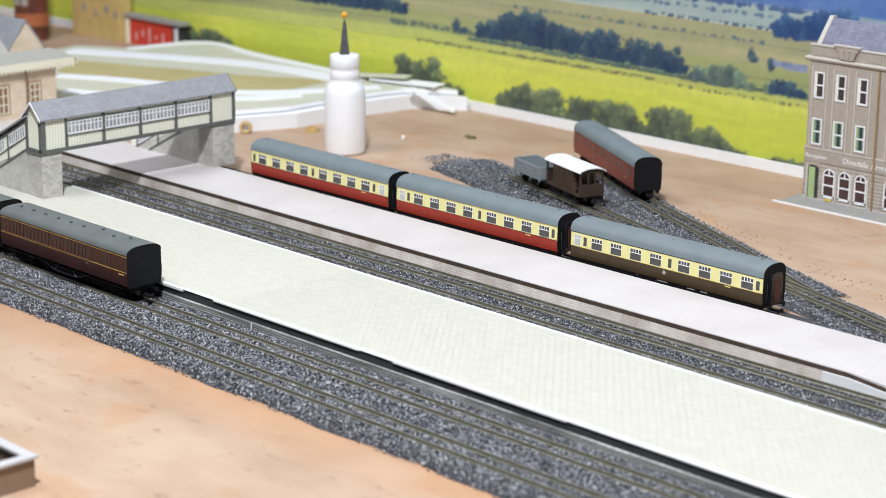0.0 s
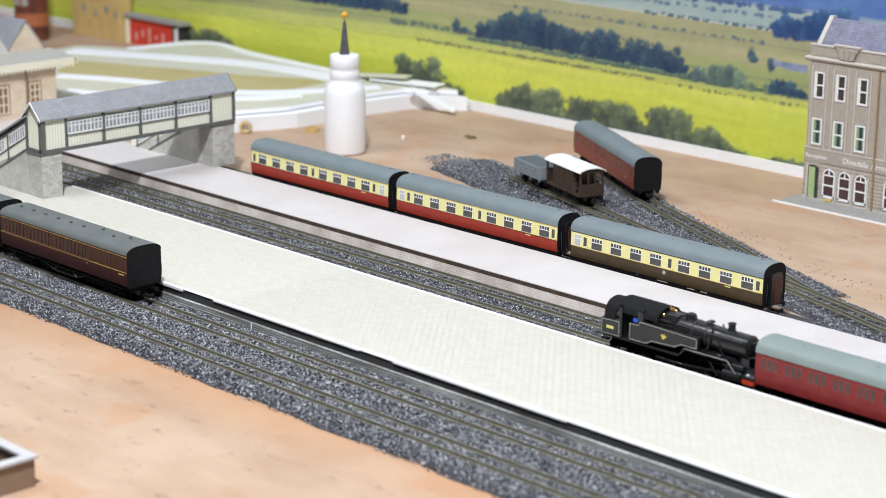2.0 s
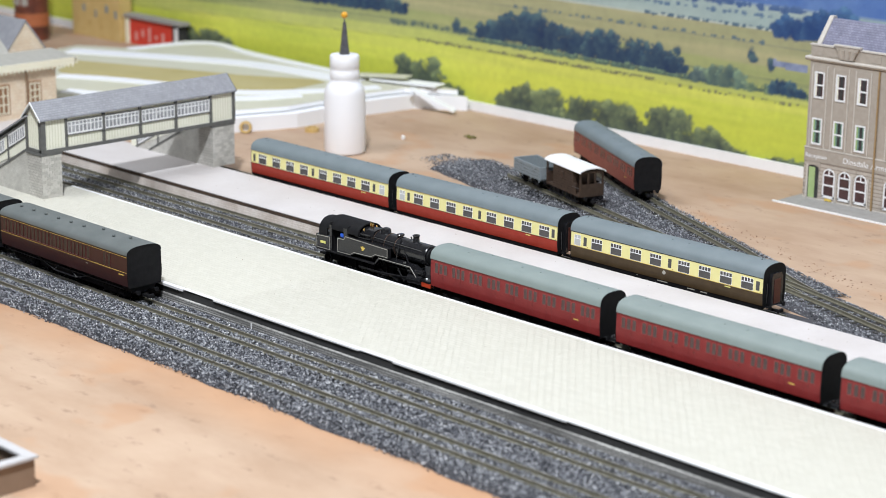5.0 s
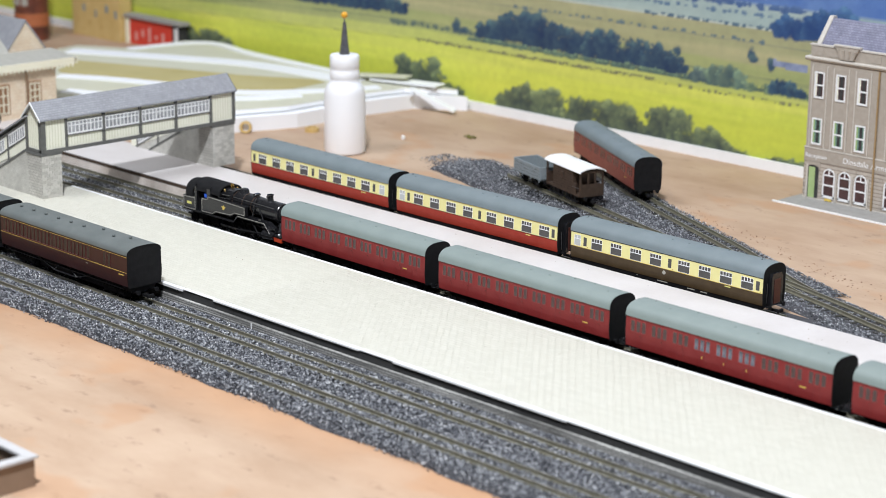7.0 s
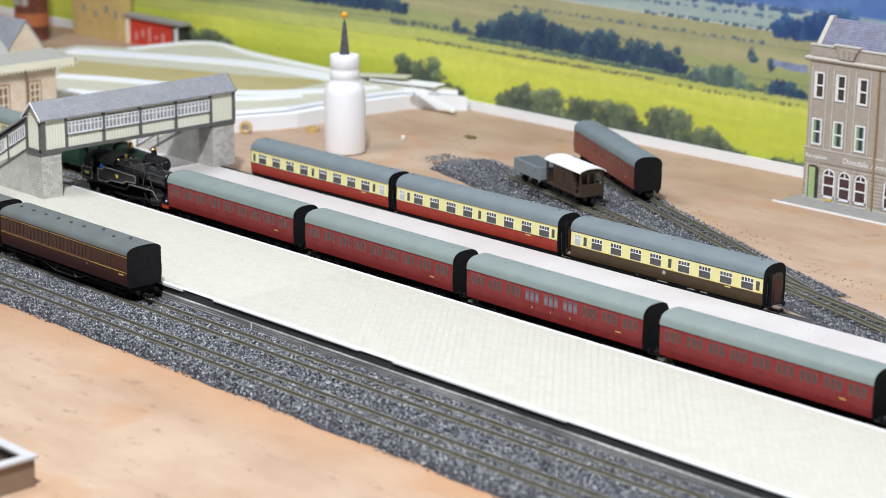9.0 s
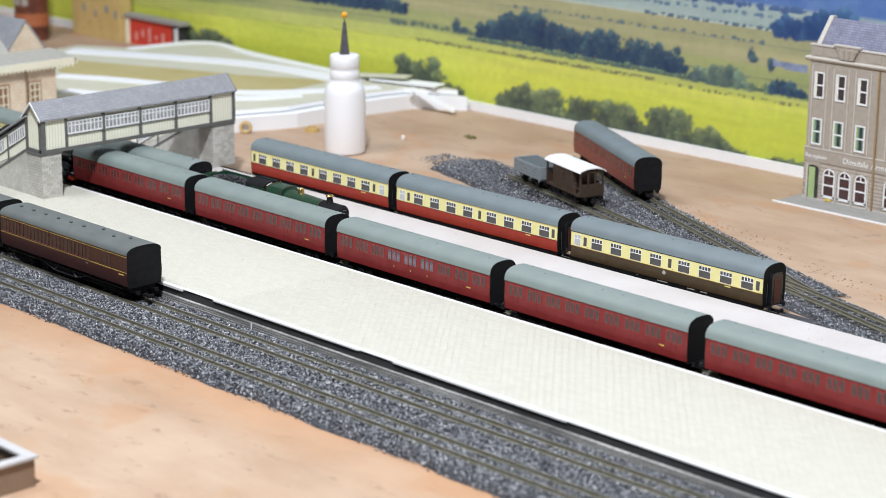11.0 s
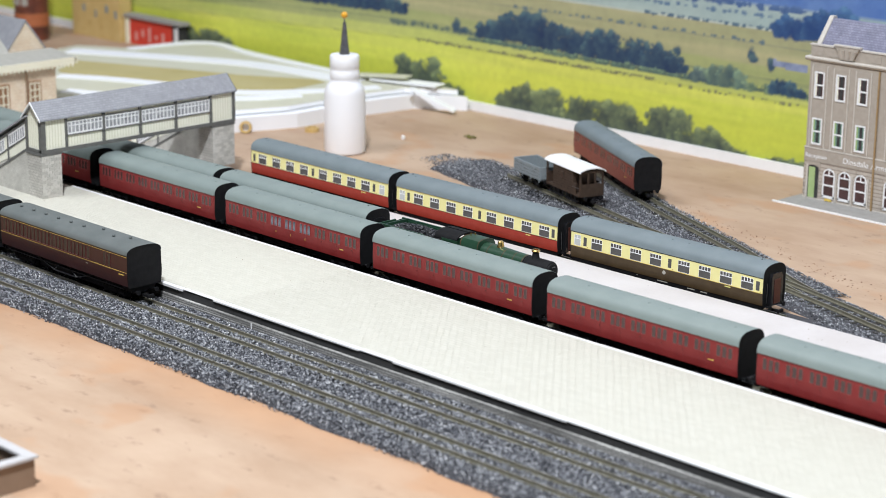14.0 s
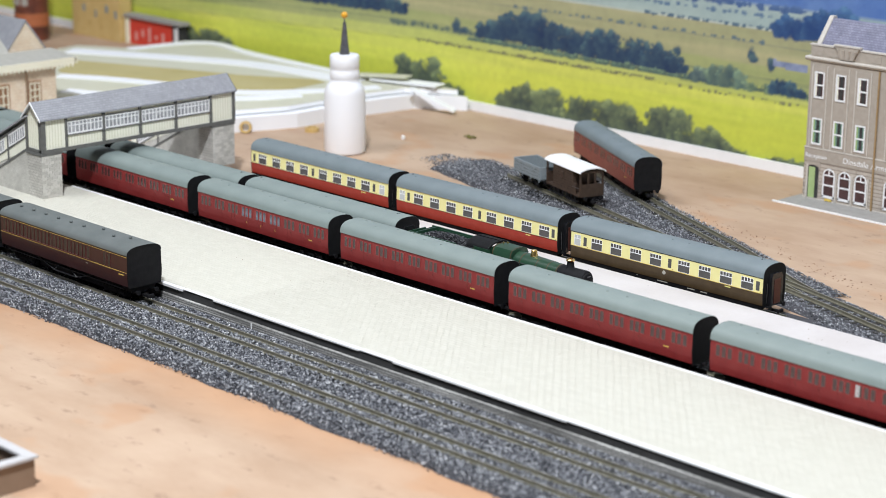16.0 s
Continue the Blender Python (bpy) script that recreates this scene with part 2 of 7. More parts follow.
PANE_FROST = surface("frosted_pane", (0.42, 0.43, 0.42), (0.52, 0.53, 0.52), scale=200.0, rough=0.35, bump=0.0)
PANE_MAROON = surface("maroon_coach_pane", (0.045, 0.024, 0.022), (0.10, 0.062, 0.058), scale=150.0, rough=0.2, bump=0.0)
VAN_BROWN = surface("van_brown", (0.032, 0.019, 0.012), (0.06, 0.037, 0.025), scale=300.0, rough=0.6)
WAGON_GREY = surface("wagon_grey", (0.20, 0.235, 0.25), (0.26, 0.295, 0.31), scale=300.0, rough=0.55)
BOTTLE = surface("milky_plastic", (0.88, 0.88, 0.90), (0.91, 0.91, 0.92), scale=40.0, rough=0.4, bump=0.02)
FOAM_WHITE = surface("white_foam_board", (0.84, 0.85, 0.88), (0.88, 0.89, 0.91), scale=40.0, rough=0.7, bump=0.05)
FOAM_TAN = surface("tan_foam_top", (0.42, 0.35, 0.14), (0.52, 0.45, 0.22), scale=20.0, rough=0.8, bump=0.1)
FOAM_PALE = surface("pale_foam_top", (0.54, 0.53, 0.40), (0.63, 0.62, 0.50), scale=20.0, rough=0.8, bump=0.1)
HOTEL_STONE = surface("hotel_stone_card", (0.33, 0.285, 0.235), (0.42, 0.37, 0.315), scale=250.0, rough=0.8, bump=0.1)
HOTEL_RUST = brickwork("hotel_rusticated_card", (0.42, 0.36, 0.30), (0.46, 0.40, 0.335), (0.25, 0.21, 0.17), 0.04, 0.0024, 0.0003, axes="XZ")
HOTEL_SLATE = brickwork("hotel_slate_card", (0.20, 0.20, 0.28), (0.25, 0.25, 0.33), (0.15, 0.15, 0.22), 0.0026, 0.0014, 0.0002, axes="XZ", rough=0.7)
HOTEL_LIGHT = surface("hotel_light_stone", (0.50, 0.46, 0.41), (0.60, 0.56, 0.50), scale=250.0, rough=0.8, bump=0.1)
PAVE_GREY = surface("grey_pavement_card", (0.28, 0.27, 0.255), (0.36, 0.35, 0.33), scale=200.0, rough=0.8)
CURTAIN_RED = surface("curtained_dark_pane", (0.035, 0.02, 0.02), (0.10, 0.05, 0.05), scale=300.0, rough=0.3, bump=0.0)
CURTAIN_GREEN = surface("green_curtained_pane", (0.08, 0.16, 0.12), (0.22, 0.36, 0.29), scale=300.0, rough=0.35, bump=0.0)
DOOR_GREEN = surface("pale_green_door", (0.30, 0.42, 0.17), (0.40, 0.52, 0.25), scale=200.0, rough=0.5)
STATION_STONE = brickwork("warm_stone_card", (0.76, 0.60, 0.42), (0.80, 0.66, 0.49), (0.68, 0.54, 0.38), 0.005, 0.0025, 0.0003, axes="UZ")
STATION_ROOF = surface("station_roof_card", (0.36, 0.35, 0.31), (0.44, 0.43, 0.385), scale=200.0, rough=0.8)
VALANCE = surface("cream_valance", (0.82, 0.78, 0.60), (0.86, 0.83, 0.67), scale=200.0, rough=0.6)
BOX_RED = surface("red_print_card", (0.55, 0.03, 0.02), (0.70, 0.07, 0.04), scale=150.0, rough=0.5)
BOX_YELLOW = surface("yellow_print_card", (0.54, 0.36, 0.12), (0.66, 0.50, 0.22), scale=120.0, rough=0.5)
CAN_BROWN = surface("brown_printed_tin", (0.012, 0.006, 0.01), (0.26, 0.08, 0.045), scale=90.0, rough=0.3)
TAPE = surface("amber_tape_roll", (0.50, 0.32, 0.10), (0.62, 0.44, 0.18), scale=200.0, rough=0.4)
TRAY_CARD = surface("tray_card_side", (0.22, 0.15, 0.10), (0.30, 0.21, 0.145), scale=60.0, rough=0.8)
TRAY_RIM = surface("tray_rim", (0.46, 0.45, 0.45), (0.55, 0.54, 0.54), scale=60.0, rough=0.7)
MOSS = surface("moss_scrap", (0.10, 0.09, 0.02), (0.2, 0.18, 0.05), scale=900.0, rough=0.9)
ROOM_PAINT = surface("room_wall_paint", (0.46, 0.46, 0.46), (0.52, 0.52, 0.52), scale=3.0, fine=200.0, rough=0.9, bump=0.05)


# ---- mesh helpers (millimetres in, metres out) ----
def mesh_of(name, bm, mats, smooth=False):
    bmesh.ops.recalc_face_normals(bm, faces=bm.faces[:])
    bmesh.ops.scale(bm, vec=(MM, MM, MM), verts=bm.verts[:])
    me = bpy.data.meshes.new(name)
    bm.to_mesh(me)
    bm.free()
    for m in (mats if isinstance(mats, (list, tuple)) else [mats]):
        me.materials.append(m)
    if smooth:
        me.shade_smooth()
        me.set_sharp_from_angle(angle=radians(35))
    return me


def part(name, bm, material, parent, label="", at=None, smooth=False):
    me = bm if isinstance(bm, bpy.types.Mesh) else mesh_of(name, bm, material, smooth)
    ob = new(name, me)
    ob.parent = parent
    if at is not None:
        ob.matrix_basis = at
    return tagged(ob, label)


def thing(name, m, label, category, group="", kind=""):
    ob = new(name)
    ob.empty_display_size = 0.01
    ob.matrix_basis = m
    return tagged(ob, label, category, group, kind)


def solo(name, bm, mat, label, category, m=None, group="", kind="", smooth=False):
    ob = new(name, mesh_of(name, bm, mat, smooth))
    if m is not None:
        ob.matrix_basis = m
    return tagged(ob, label, category, group, kind)


def at_mm(x, y, z, rz=0.0):
    return pose(x * MM, y * MM, z * MM, 0, 0, rz)


def box(bm, x0, x1, y0, y1, z0, z1, bevel=0.0, mi=0):
    r = bmesh.ops.create_cube(bm, size=1.0)
    vs = r["verts"]
    for v in vs:
        v.co = Vector(((x0 + x1) / 2 + v.co.x * (x1 - x0), (y0 + y1) / 2 + v.co.y * (y1 - y0), (z0 + z1) / 2 + v.co.z * (z1 - z0)))
    fs = {f for v in vs for f in v.link_faces}
    for f in fs:
        f.material_index = mi
    if bevel:
        es = list({e for v in vs for e in v.link_edges})
        bmesh.ops.bevel(bm, geom=es, offset=bevel, segments=1, affect="EDGES")
    return bm


def cube(*a, **k):
    return box(bmesh.new(), *a, **k)


def tube(bm, p, q, r0, r1=None, seg=16):
    r1 = r0 if r1 is None else r1
    p, q = Vector(p), Vector(q)
    d = q - p
    m = Matrix.Translation((p + q) / 2) @ d.to_track_quat("Z", "Y").to_matrix().to_4x4()
    bmesh.ops.create_cone(bm, cap_ends=True, segments=seg, radius1=r0, radius2=r1, depth=d.length, matrix=m)
    return bm


def extrude_x(bm, prof, x0, x1, mi=0):
    """A closed (y, z) profile swept along x."""
    a = [bm.verts.new((x0, y, z)) for y, z in prof]
    b = [bm.verts.new((x1, y, z)) for y, z in prof]
    n = len(prof)
    fs = [bm.faces.new((a[i], a[(i + 1) % n], b[(i + 1) % n], b[i])) for i in range(n)]
    fs += [bm.faces.new(a[::-1]), bm.faces.new(b)]
    for f in fs:
        f.material_index = mi
    return bm


def extrude_y(bm, prof, y0, y1):
    a = [bm.verts.new((x, y0, z)) for x, z in prof]
    b = [bm.verts.new((x, y1, z)) for x, z in prof]
    n = len(prof)
    for i in range(n):
        bm.faces.new((a[i], a[(i + 1) % n], b[(i + 1) % n], b[i]))
    bm.faces.new(a[::-1])
    bm.faces.new(b)
    return bm


def extrude_z(bm, plan, z0, z1):
    a = [bm.verts.new((x, y, z0)) for x, y in plan]
    b = [bm.verts.new((x, y, z1)) for x, y in plan]
    n = len(plan)
    for i in range(n):
        bm.faces.new((a[i], a[(i + 1) % n], b[(i + 1) % n], b[i]))
    bm.faces.new(a[::-1])
    bm.faces.new(b)
    return bm


def lathe(bm, prof, seg=32, centre=(0, 0, 0)):
    """(r, z) profile turned about z."""
    rings = []
    for r, z in prof:
        if r < 1e-6:
            rings.append([bm.verts.new((centre[0], centre[1], centre[2] + z))])
        else:
            rings.append([bm.verts.new((centre[0] + r * math.cos(2 * math.pi * i / seg), centre[1] + r * math.sin(2 * math.pi * i / seg), centre[2] + z)) for i in range(seg)])
    for a, b in zip(rings, rings[1:]):
        for i in range(seg):
            j = (i + 1) % seg
            if len(a) == 1 and len(b) == 1:
                continue
            if len(a) == 1:
                bm.faces.new((a[0], b[i], b[j]))
            elif len(b) == 1:
                bm.faces.new((a[i], a[j], b[0]))
            else:
                bm.faces.new((a[i], a[j], b[j], b[i]))
    return bm

# ---- setting ----
X0, X1 = -2000, 1400
BOARD_Z = -5.0


def setting():
    solo("ground", cube(X0, X1, -560, 330, -30, BOARD_Z), BOARD, "tan painted baseboard of a model railway with scuffs and brush marks", "baseboard", kind="structure")
    solo("floor", cube(-3200, 2600, -2600, 1200, -1000, -950), ROOM_PAINT, "plain pale room floor", "floor", kind="structure")
    solo("ceiling", cube(-3200, 2600, -2600, 1200, 1450, 1500), ROOM_PAINT, "plain pale room ceiling", "ceiling", kind="structure")
    solo("wall_north", cube(-3200, 2600, 340, 400, -950, 1450), ROOM_PAINT, "plain pale room wall", "wall", kind="structure")
    solo("wall_south", cube(-3200, 2600, -2600, -2550, -950, 1450), ROOM_PAINT, "plain pale room wall", "wall", kind="structure")
    solo("wall_west", cube(-3250, -3200, -2600, 400, -950, 1450), ROOM_PAINT, "plain pale room wall", "wall", kind="structure")
    solo("wall_east", cube(2600, 2650, -2600, 400, -950, 1450), ROOM_PAINT, "plain pale room wall", "wall", kind="structure")


setting()


# ---- printed backdrop ----
LATTICE = np.random.RandomState(21).rand(256, 256)


def fbm(x, z, s, octaves=4):
    """Cheap smooth noise on arrays, 0..1, by value noise on a fixed lattice."""
    out, amp, tot = np.zeros_like(x), 1.0, 0.0
    for o in range(octaves):
        u, w = x / s * 2 ** o + 17.3 * o, z / s * 2 ** o + 9.1 * o
        i, j = np.floor(u).astype(int), np.floor(w).astype(int)
        fu, fw = u - i, w - j
        fu, fw = fu * fu * (3 - 2 * fu), fw * fw * (3 - 2 * fw)

        def lattice(a, b):
            return LATTICE[(a + 37 * o) % 256, b % 256]
        v = (lattice(i, j) * (1 - fu) + lattice(i + 1, j) * fu) * (1 - fw) + (lattice(i, j + 1) * (1 - fu) + lattice(i + 1, j + 1) * fu) * fw
        out, tot, amp = out + amp * v, tot + amp, amp * 0.55
    return out / tot


def backdrop():
    """A long printed landscape sheet on thin board: fields, hedges and tree belts."""
    step, xa, xb, za, zb = 1.3, -1500.0, 700.0, 1.0, 190.0
    xs, zs = np.arange(xa, xb + step, step), np.arange(za, zb + step, step)
    X, Z = np.meshgrid(xs, zs)
    n_big, n_mid, n_fine = fbm(X * 0.35, Z * 3.2, 60), fbm(X, Z * 1.6, 14), fbm(X, Z, 4.5, 3)
    n_band = fbm(X * 0.16, Z * 2.4, 16)
    col = np.zeros((*X.shape, 3))

    def paint(mask, c, c2=None, noise_by=None, soft=1.0):
        c = np.array(c)
        tone = c if c2 is None else c + (np.array(c2) - c) * noise_by[..., None]
        m = np.clip(mask, 0, 1)[..., None] * soft
        col[:] = col * (1 - m) + tone * m

    def above(line, k=0.8):
        return np.clip((Z - line) / k + 0.5, 0, 1)

    wob = (fbm(X, X * 0 + 3.0, 75, 3) - 0.5) * 3
    # near meadow, brightest in its middle
    col[:] = (0.42, 0.46, 0.03)
    paint(np.ones_like(X), (0.32, 0.38, 0.02), (0.56, 0.57, 0.05), n_big)
    paint(np.clip((14 - Z) / 12, 0, 1) * n_mid * 1.1, (0.26, 0.31, 0.03))
    paint(above(23 + (X + 400) * 0.01 + wob, 3) * 0.6, (0.38, 0.45, 0.03), (0.60, 0.60, 0.08), n_band)
    paint(above(33 + (X + 400) * 0.012 + wob, 2) * 0.7, (0.36, 0.40, 0.05), (0.52, 0.52, 0.09), n_band)
    paint(np.ones_like(X) * 0.35, (0.34, 0.40, 0.02), (0.62, 0.62, 0.06), n_band)
    wall = np.where(X > -440, 43.5, 43.5 + (X + 440) * 0.037) + wob * 0.3
    paint(np.clip(1 - np.abs(Z - wall) / 1.0, 0, 1) * n_fine, (0.16, 0.17, 0.05))
    paint(above(wall + 1), (0.33, 0.38, 0.05), (0.46, 0.46, 0.11), n_band)
    h2 = 52.5 + wob * 0.5 - np.clip(-(X + 430) * 0.03, 0, 9)
    paint(above(h2, 2), (0.22, 0.26, 0.06), (0.34, 0.34, 0.11), n_band)
    paint(np.clip(1 - np.abs(Z - h2 - 4 - n_big * 3) / 1.2, 0, 1) * n_mid, (0.09, 0.12, 0.05))
    h3 = 67 + wob * 0.6
    paint(above(h3, 2), (0.24, 0.25, 0.08), (0.36, 0.33, 0.14), n_band)
    paint(np.clip(1 - np.abs(Z - 82 - wob) / 0.9, 0, 1) * n_mid * 0.6, (0.10, 0.13, 0.08))
    paint(np.clip(1 - np.abs(Z - 74 - wob) / 3.5, 0, 1) * n_band * 0.9, (0.40, 0.36, 0.15))
    h4 = 92 + wob * 0.6
    paint(above(h4, 1.5), (0.24, 0.31, 0.25), (0.33, 0.39, 0.30), n_band)
    paint(np.clip(1 - np.abs(Z - h4) / 0.7, 0, 1) * 0.7, (0.50, 0.50, 0.38))
    h5 = 109 + wob
    paint(above(h5, 3), (0.06, 0.12, 0.25), (0.12, 0.20, 0.32), n_mid)
    paint(above(150 + wob * 3, 20), (0.45, 0.58, 0.75))

    def clump(x, z, rx, rz, c, c2, ragged=0.55):
        i0, i1 = np.searchsorted(xs, (x - 2 * rx - 4, x + 2 * rx + 4))
        j0, j1 = np.searchsorted(zs, (z - 2 * rz - 4, z + 2 * rz + 4))
        w = (slice(j0, j1), slice(i0, i1))
        d = ((X[w] - x) / rx) ** 2 + ((Z[w] - z) / rz) ** 2
        m = np.clip((1.0 - d + (n_fine[w] - 0.5) * ragged * 2.8 + (n_mid[w] - 0.5) * ragged * 1.4) * 1.7, 0, 1)[..., None]
        lit = np.clip((Z[w] - z) / rz * 0.35 + n_fine[w] * 0.9 - 0.1, 0, 1)[..., None]
        col[w] = col[w] * (1 - m) + (np.array(c) * (1 - lit) + np.array(c2) * lit) * m

    def belt(xa, xb, za0, za1, zt0, zt1, c=(0.014, 0.032, 0.036), c2=(0.06, 0.10, 0.07)):
        """A wood seen from the side: straight foot, lumpy crowns."""
        rb = random.Random(int(abs(xa) * 7 + za0))
        x = xa
        while x < xb:
            u = (x - xa) / (xb - xa)
            foot, top = za0 + (za1 - za0) * u, zt0 + (zt1 - zt0) * u
            h = (top - foot) * rb.uniform(0.62, 1.05) * (0.72 if min(u, 1 - u) < 0.08 else 1.0)
            r = max(3.0, h * rb.uniform(0.38, 0.6))
            tone = rb.uniform(0.75, 1.35)
            cc, cd = tuple(v * tone for v in c), tuple(v * tone for v in c2)
            clump(x, foot + h * 0.34, r * 0.95, h * 0.4, cc, cd, 0.45)
            clump(x + rb.uniform(-2, 2), foot + h * 0.64, r, h * 0.36, cc, cd, 0.5)
            for _ in range(5):
                a = rb.uniform(0.2, 2.9)
                q = r * rb.uniform(0.22, 0.4)
                clump(x + r * 0.9 * math.cos(a), foot + h * (0.6 + 0.34 * math.sin(a)), q, q * 0.8, tuple(v * 1.3 for v in cc), tuple(v * 1.5 for v in cd), 0.8)
            x += r * rb.uniform(0.55, 1.0)

    dark, dark2 = (0.025, 0.05, 0.05), (0.08, 0.13, 0.085)
    # wooded belt
    belt(-372, -328, 52.5, 52, 68, 81)
    belt(-332, -250, 52, 50.5, 82, 75)
    belt(-256, -162, 50.5, 49.5, 76, 67)
    belt(-166, -52, 47.5, 48, 54, 55, (0.07, 0.11, 0.05), (0.17, 0.22, 0.08))
    belt(-158, -136, 48, 48, 58, 62, (0.05, 0.08, 0.06), (0.15, 0.20, 0.10))
    belt(-140, -108, 48, 48, 66, 60, (0.06, 0.10, 0.06), (0.16, 0.21, 0.09))
    belt(-86, -58, 48, 49, 61, 58, (0.018, 0.04, 0.045), (0.06, 0.10, 0.075))
    belt(-380, -160, 49.5, 48.5, 54, 52, (0.05, 0.085, 0.045), (0.12, 0.17, 0.07))

    def hedge(xa, xb, z, gap, c, c2, size=1.5):
        """A line of small far shrubs with gaps."""
        rb = random.Random(int(abs(xa) + z * 3))
        x = xa
        while x < xb:
            q = size * rb.uniform(0.6, 1.5)
            clump(x, z + rb.uniform(-0.6, 0.6) + (x - xa) * 0.004, q * 1.6, q, c, c2, 0.8)
            x += q * rb.uniform(1.2, gap)
    hedge(-440, -190, 43.8, 2.6, (0.10, 0.10, 0.03), (0.18, 0.18, 0.06), 0.9)
    hedge(-190, -60, 43.0, 9.0, (0.14, 0.15, 0.04), (0.22, 0.22, 0.07), 0.9)
    hedge(-470, -372, 55.5, 4.0, (0.06, 0.09, 0.05), (0.14, 0.17, 0.08), 2.0)
    hedge(-330, -95, 82.0, 10.0, (0.07, 0.11, 0.09), (0.13, 0.17, 0.12), 1.1)
    hedge(-200, -70, 92.5, 5.0, (0.05, 0.09, 0.09), (0.10, 0.15, 0.13), 1.2)
    hedge(-240, -60, 101.0, 6.0, (0.07, 0.12, 0.14), (0.12, 0.18, 0.19), 1.3)
    hedge(-170, -60, 107.0, 3.0, (0.04, 0.08, 0.13), (0.08, 0.13, 0.18), 2.2)
    belt(-82, -20, 87, 90, 104, 116, (0.02, 0.05, 0.09), (0.05, 0.10, 0.13))
    belt(-590, -452, 59, 62, 74, 78)
    belt(-1460, -800, 44, 46, 60, 58)
    for x, z, rx, rz in ((-105, 73.5, 3.6, 6), (-103, 70, 5, 3), (-88, 68, 4, 5), (-395, 60, 6, 6), (-386, 57, 5, 4), (-170, 68, 4, 4)):
        clump(x, z, rx, rz, dark, dark2)
    # near bushes along the foot
    for xa, xb, zt in ((-345, -322, 14), (-336, -286, 25), (-292, -274, 11), (-270, -248, 22), (-243, -206, 26), (-212, -196, 15), (-193, -160, 25), (-166, -150, 12), (-144, -122, 17), (-120, -104, 8), (-88, -52, 6), (-462, -410, 34), (-408, -390, 12), (-755, -684, 20), (60, 160, 22), (180, 300, 20)):
        belt(xa, xb, -2, -2, zt, zt, (0.035, 0.05, 0.022), (0.15, 0.18, 0.06))
    # far farm roof
    paint((np.abs(X + 72) < 14) * (np.abs(Z - 69.5 + (X + 72) * 0.05) < 2.4), (0.12, 0.15, 0.2), (0.25, 0.28, 0.33), n_fine)
    col *= (1.13 + 0.22 * n_fine)[..., None]
    col[..., 2] += 0.03 + 0.0004 * Z

    ny, nx = X.shape
    verts = np.stack([X, np.full_like(X, 300.0), Z], -1).reshape(-1, 3) * MM
    idx = np.arange(nx * ny).reshape(ny, nx)
    quads = np.stack([idx[:-1, :-1], idx[:-1, 1:], idx[1:, 1:], idx[1:, :-1]], -1).reshape(-1, 4)
    me = bpy.data.meshes.new("printed_sheet")
    me.from_pydata(verts.tolist(), [], quads.tolist())
    at = me.color_attributes.new("print", "FLOAT_COLOR", "POINT")
    at.data.foreach_set("color", np.concatenate([np.clip(col.reshape(-1, 3), 0, 1), np.ones((nx * ny, 1))], 1).ravel())
    m, nt, bs = principled("printed_landscape", 0.55, 0.0, 0.3)
    va = nt.nodes.new("ShaderNodeVertexColor")
    va.layer_name = "print"
    nt.links.new(va.outputs["Color"], bs.inputs["Base Color"])
    me.materials.append(m)
    root = thing("backdrop", pose(0, 0, 0), "printed landscape backdrop of yellow-green fields, hedges and woods", "backdrop", kind="structure")
    part("printed_sheet", me, None, root)
    part("backing_board", cube(X0, X1, 300.5, 306, BOARD_Z, 191), WHITE_PAINT, root)
    part("white_margin", cube(X0, X1, 297.5, 300.4, BOARD_Z, 2.2), WHITE_EDGE, root, "white strip along the foot of the backdrop")


backdrop()


# ---- tracks and ballast ----
def along(path, step):
    """Points at equal steps along a smooth line through (x, y) points, with headings."""
    pts = [Vector((x, y, 0)) for x, y in path]
    fine = []
    for i in range(len(pts) - 1):
        p0, p1, p2, p3 = pts[max(i - 1, 0)], pts[i], pts[i + 1], pts[min(i + 2, len(pts) - 1)]
        k = max(2, int((p2 - p1).length / 4))
        for j in range(k):
            t = j / k
            fine.append(0.5 * ((2 * p1) + (p2 - p0) * t + (2 * p0 - 5 * p1 + 4 * p2 - p3) * t * t + (3 * p1 - p0 - 3 * p2 + p3) * t ** 3))
    fine.append(pts[-1])
    out, left = [], 0.0
    for a, b in zip(fine, fine[1:]):
        d = (b - a).length
        while left <= d:
            out.append((a.lerp(b, left / d), (b - a).normalized()))
            left += step
        left -= d
    return out


RED_Y0, RED_SLOPE, FAR_Y, CREAM_Y = -89.0, -0.00867, -63.8, 9.7
PATHS = {
    "platform_track": [(X0 + 20, -86.5), (-900, -85.5), (-560, -84.2), (-300, -86.4), (300, -91.6), (X1 - 20, -101)],
    "middle_track": [(X0 + 20, FAR_Y), (X1 - 20, FAR_Y)],
    "bay_track": [(-420, CREAM_Y), (0, CREAM_Y), (139, CREAM_Y)],
    "front_track": [(X0 + 20, -214), (X1 - 20, -214)],
    "outer_track": [(X0 + 20, -243.6), (X1 - 20, -243.6)],
    "van_siding": [(-184, 147.5), (-164, 141), (-83, 115), (-18, 94), (50, 76), (80, 69), (106, 62), (150, 49), (183, 38), (230, 25), (300, 14), (420, 8), (X1 - 20, 8)],
    "coach_siding": [(-190, 221), (-76, 157), (-37, 138), (30, 107), (66, 88), (96, 71), (122, 58.5)],
}


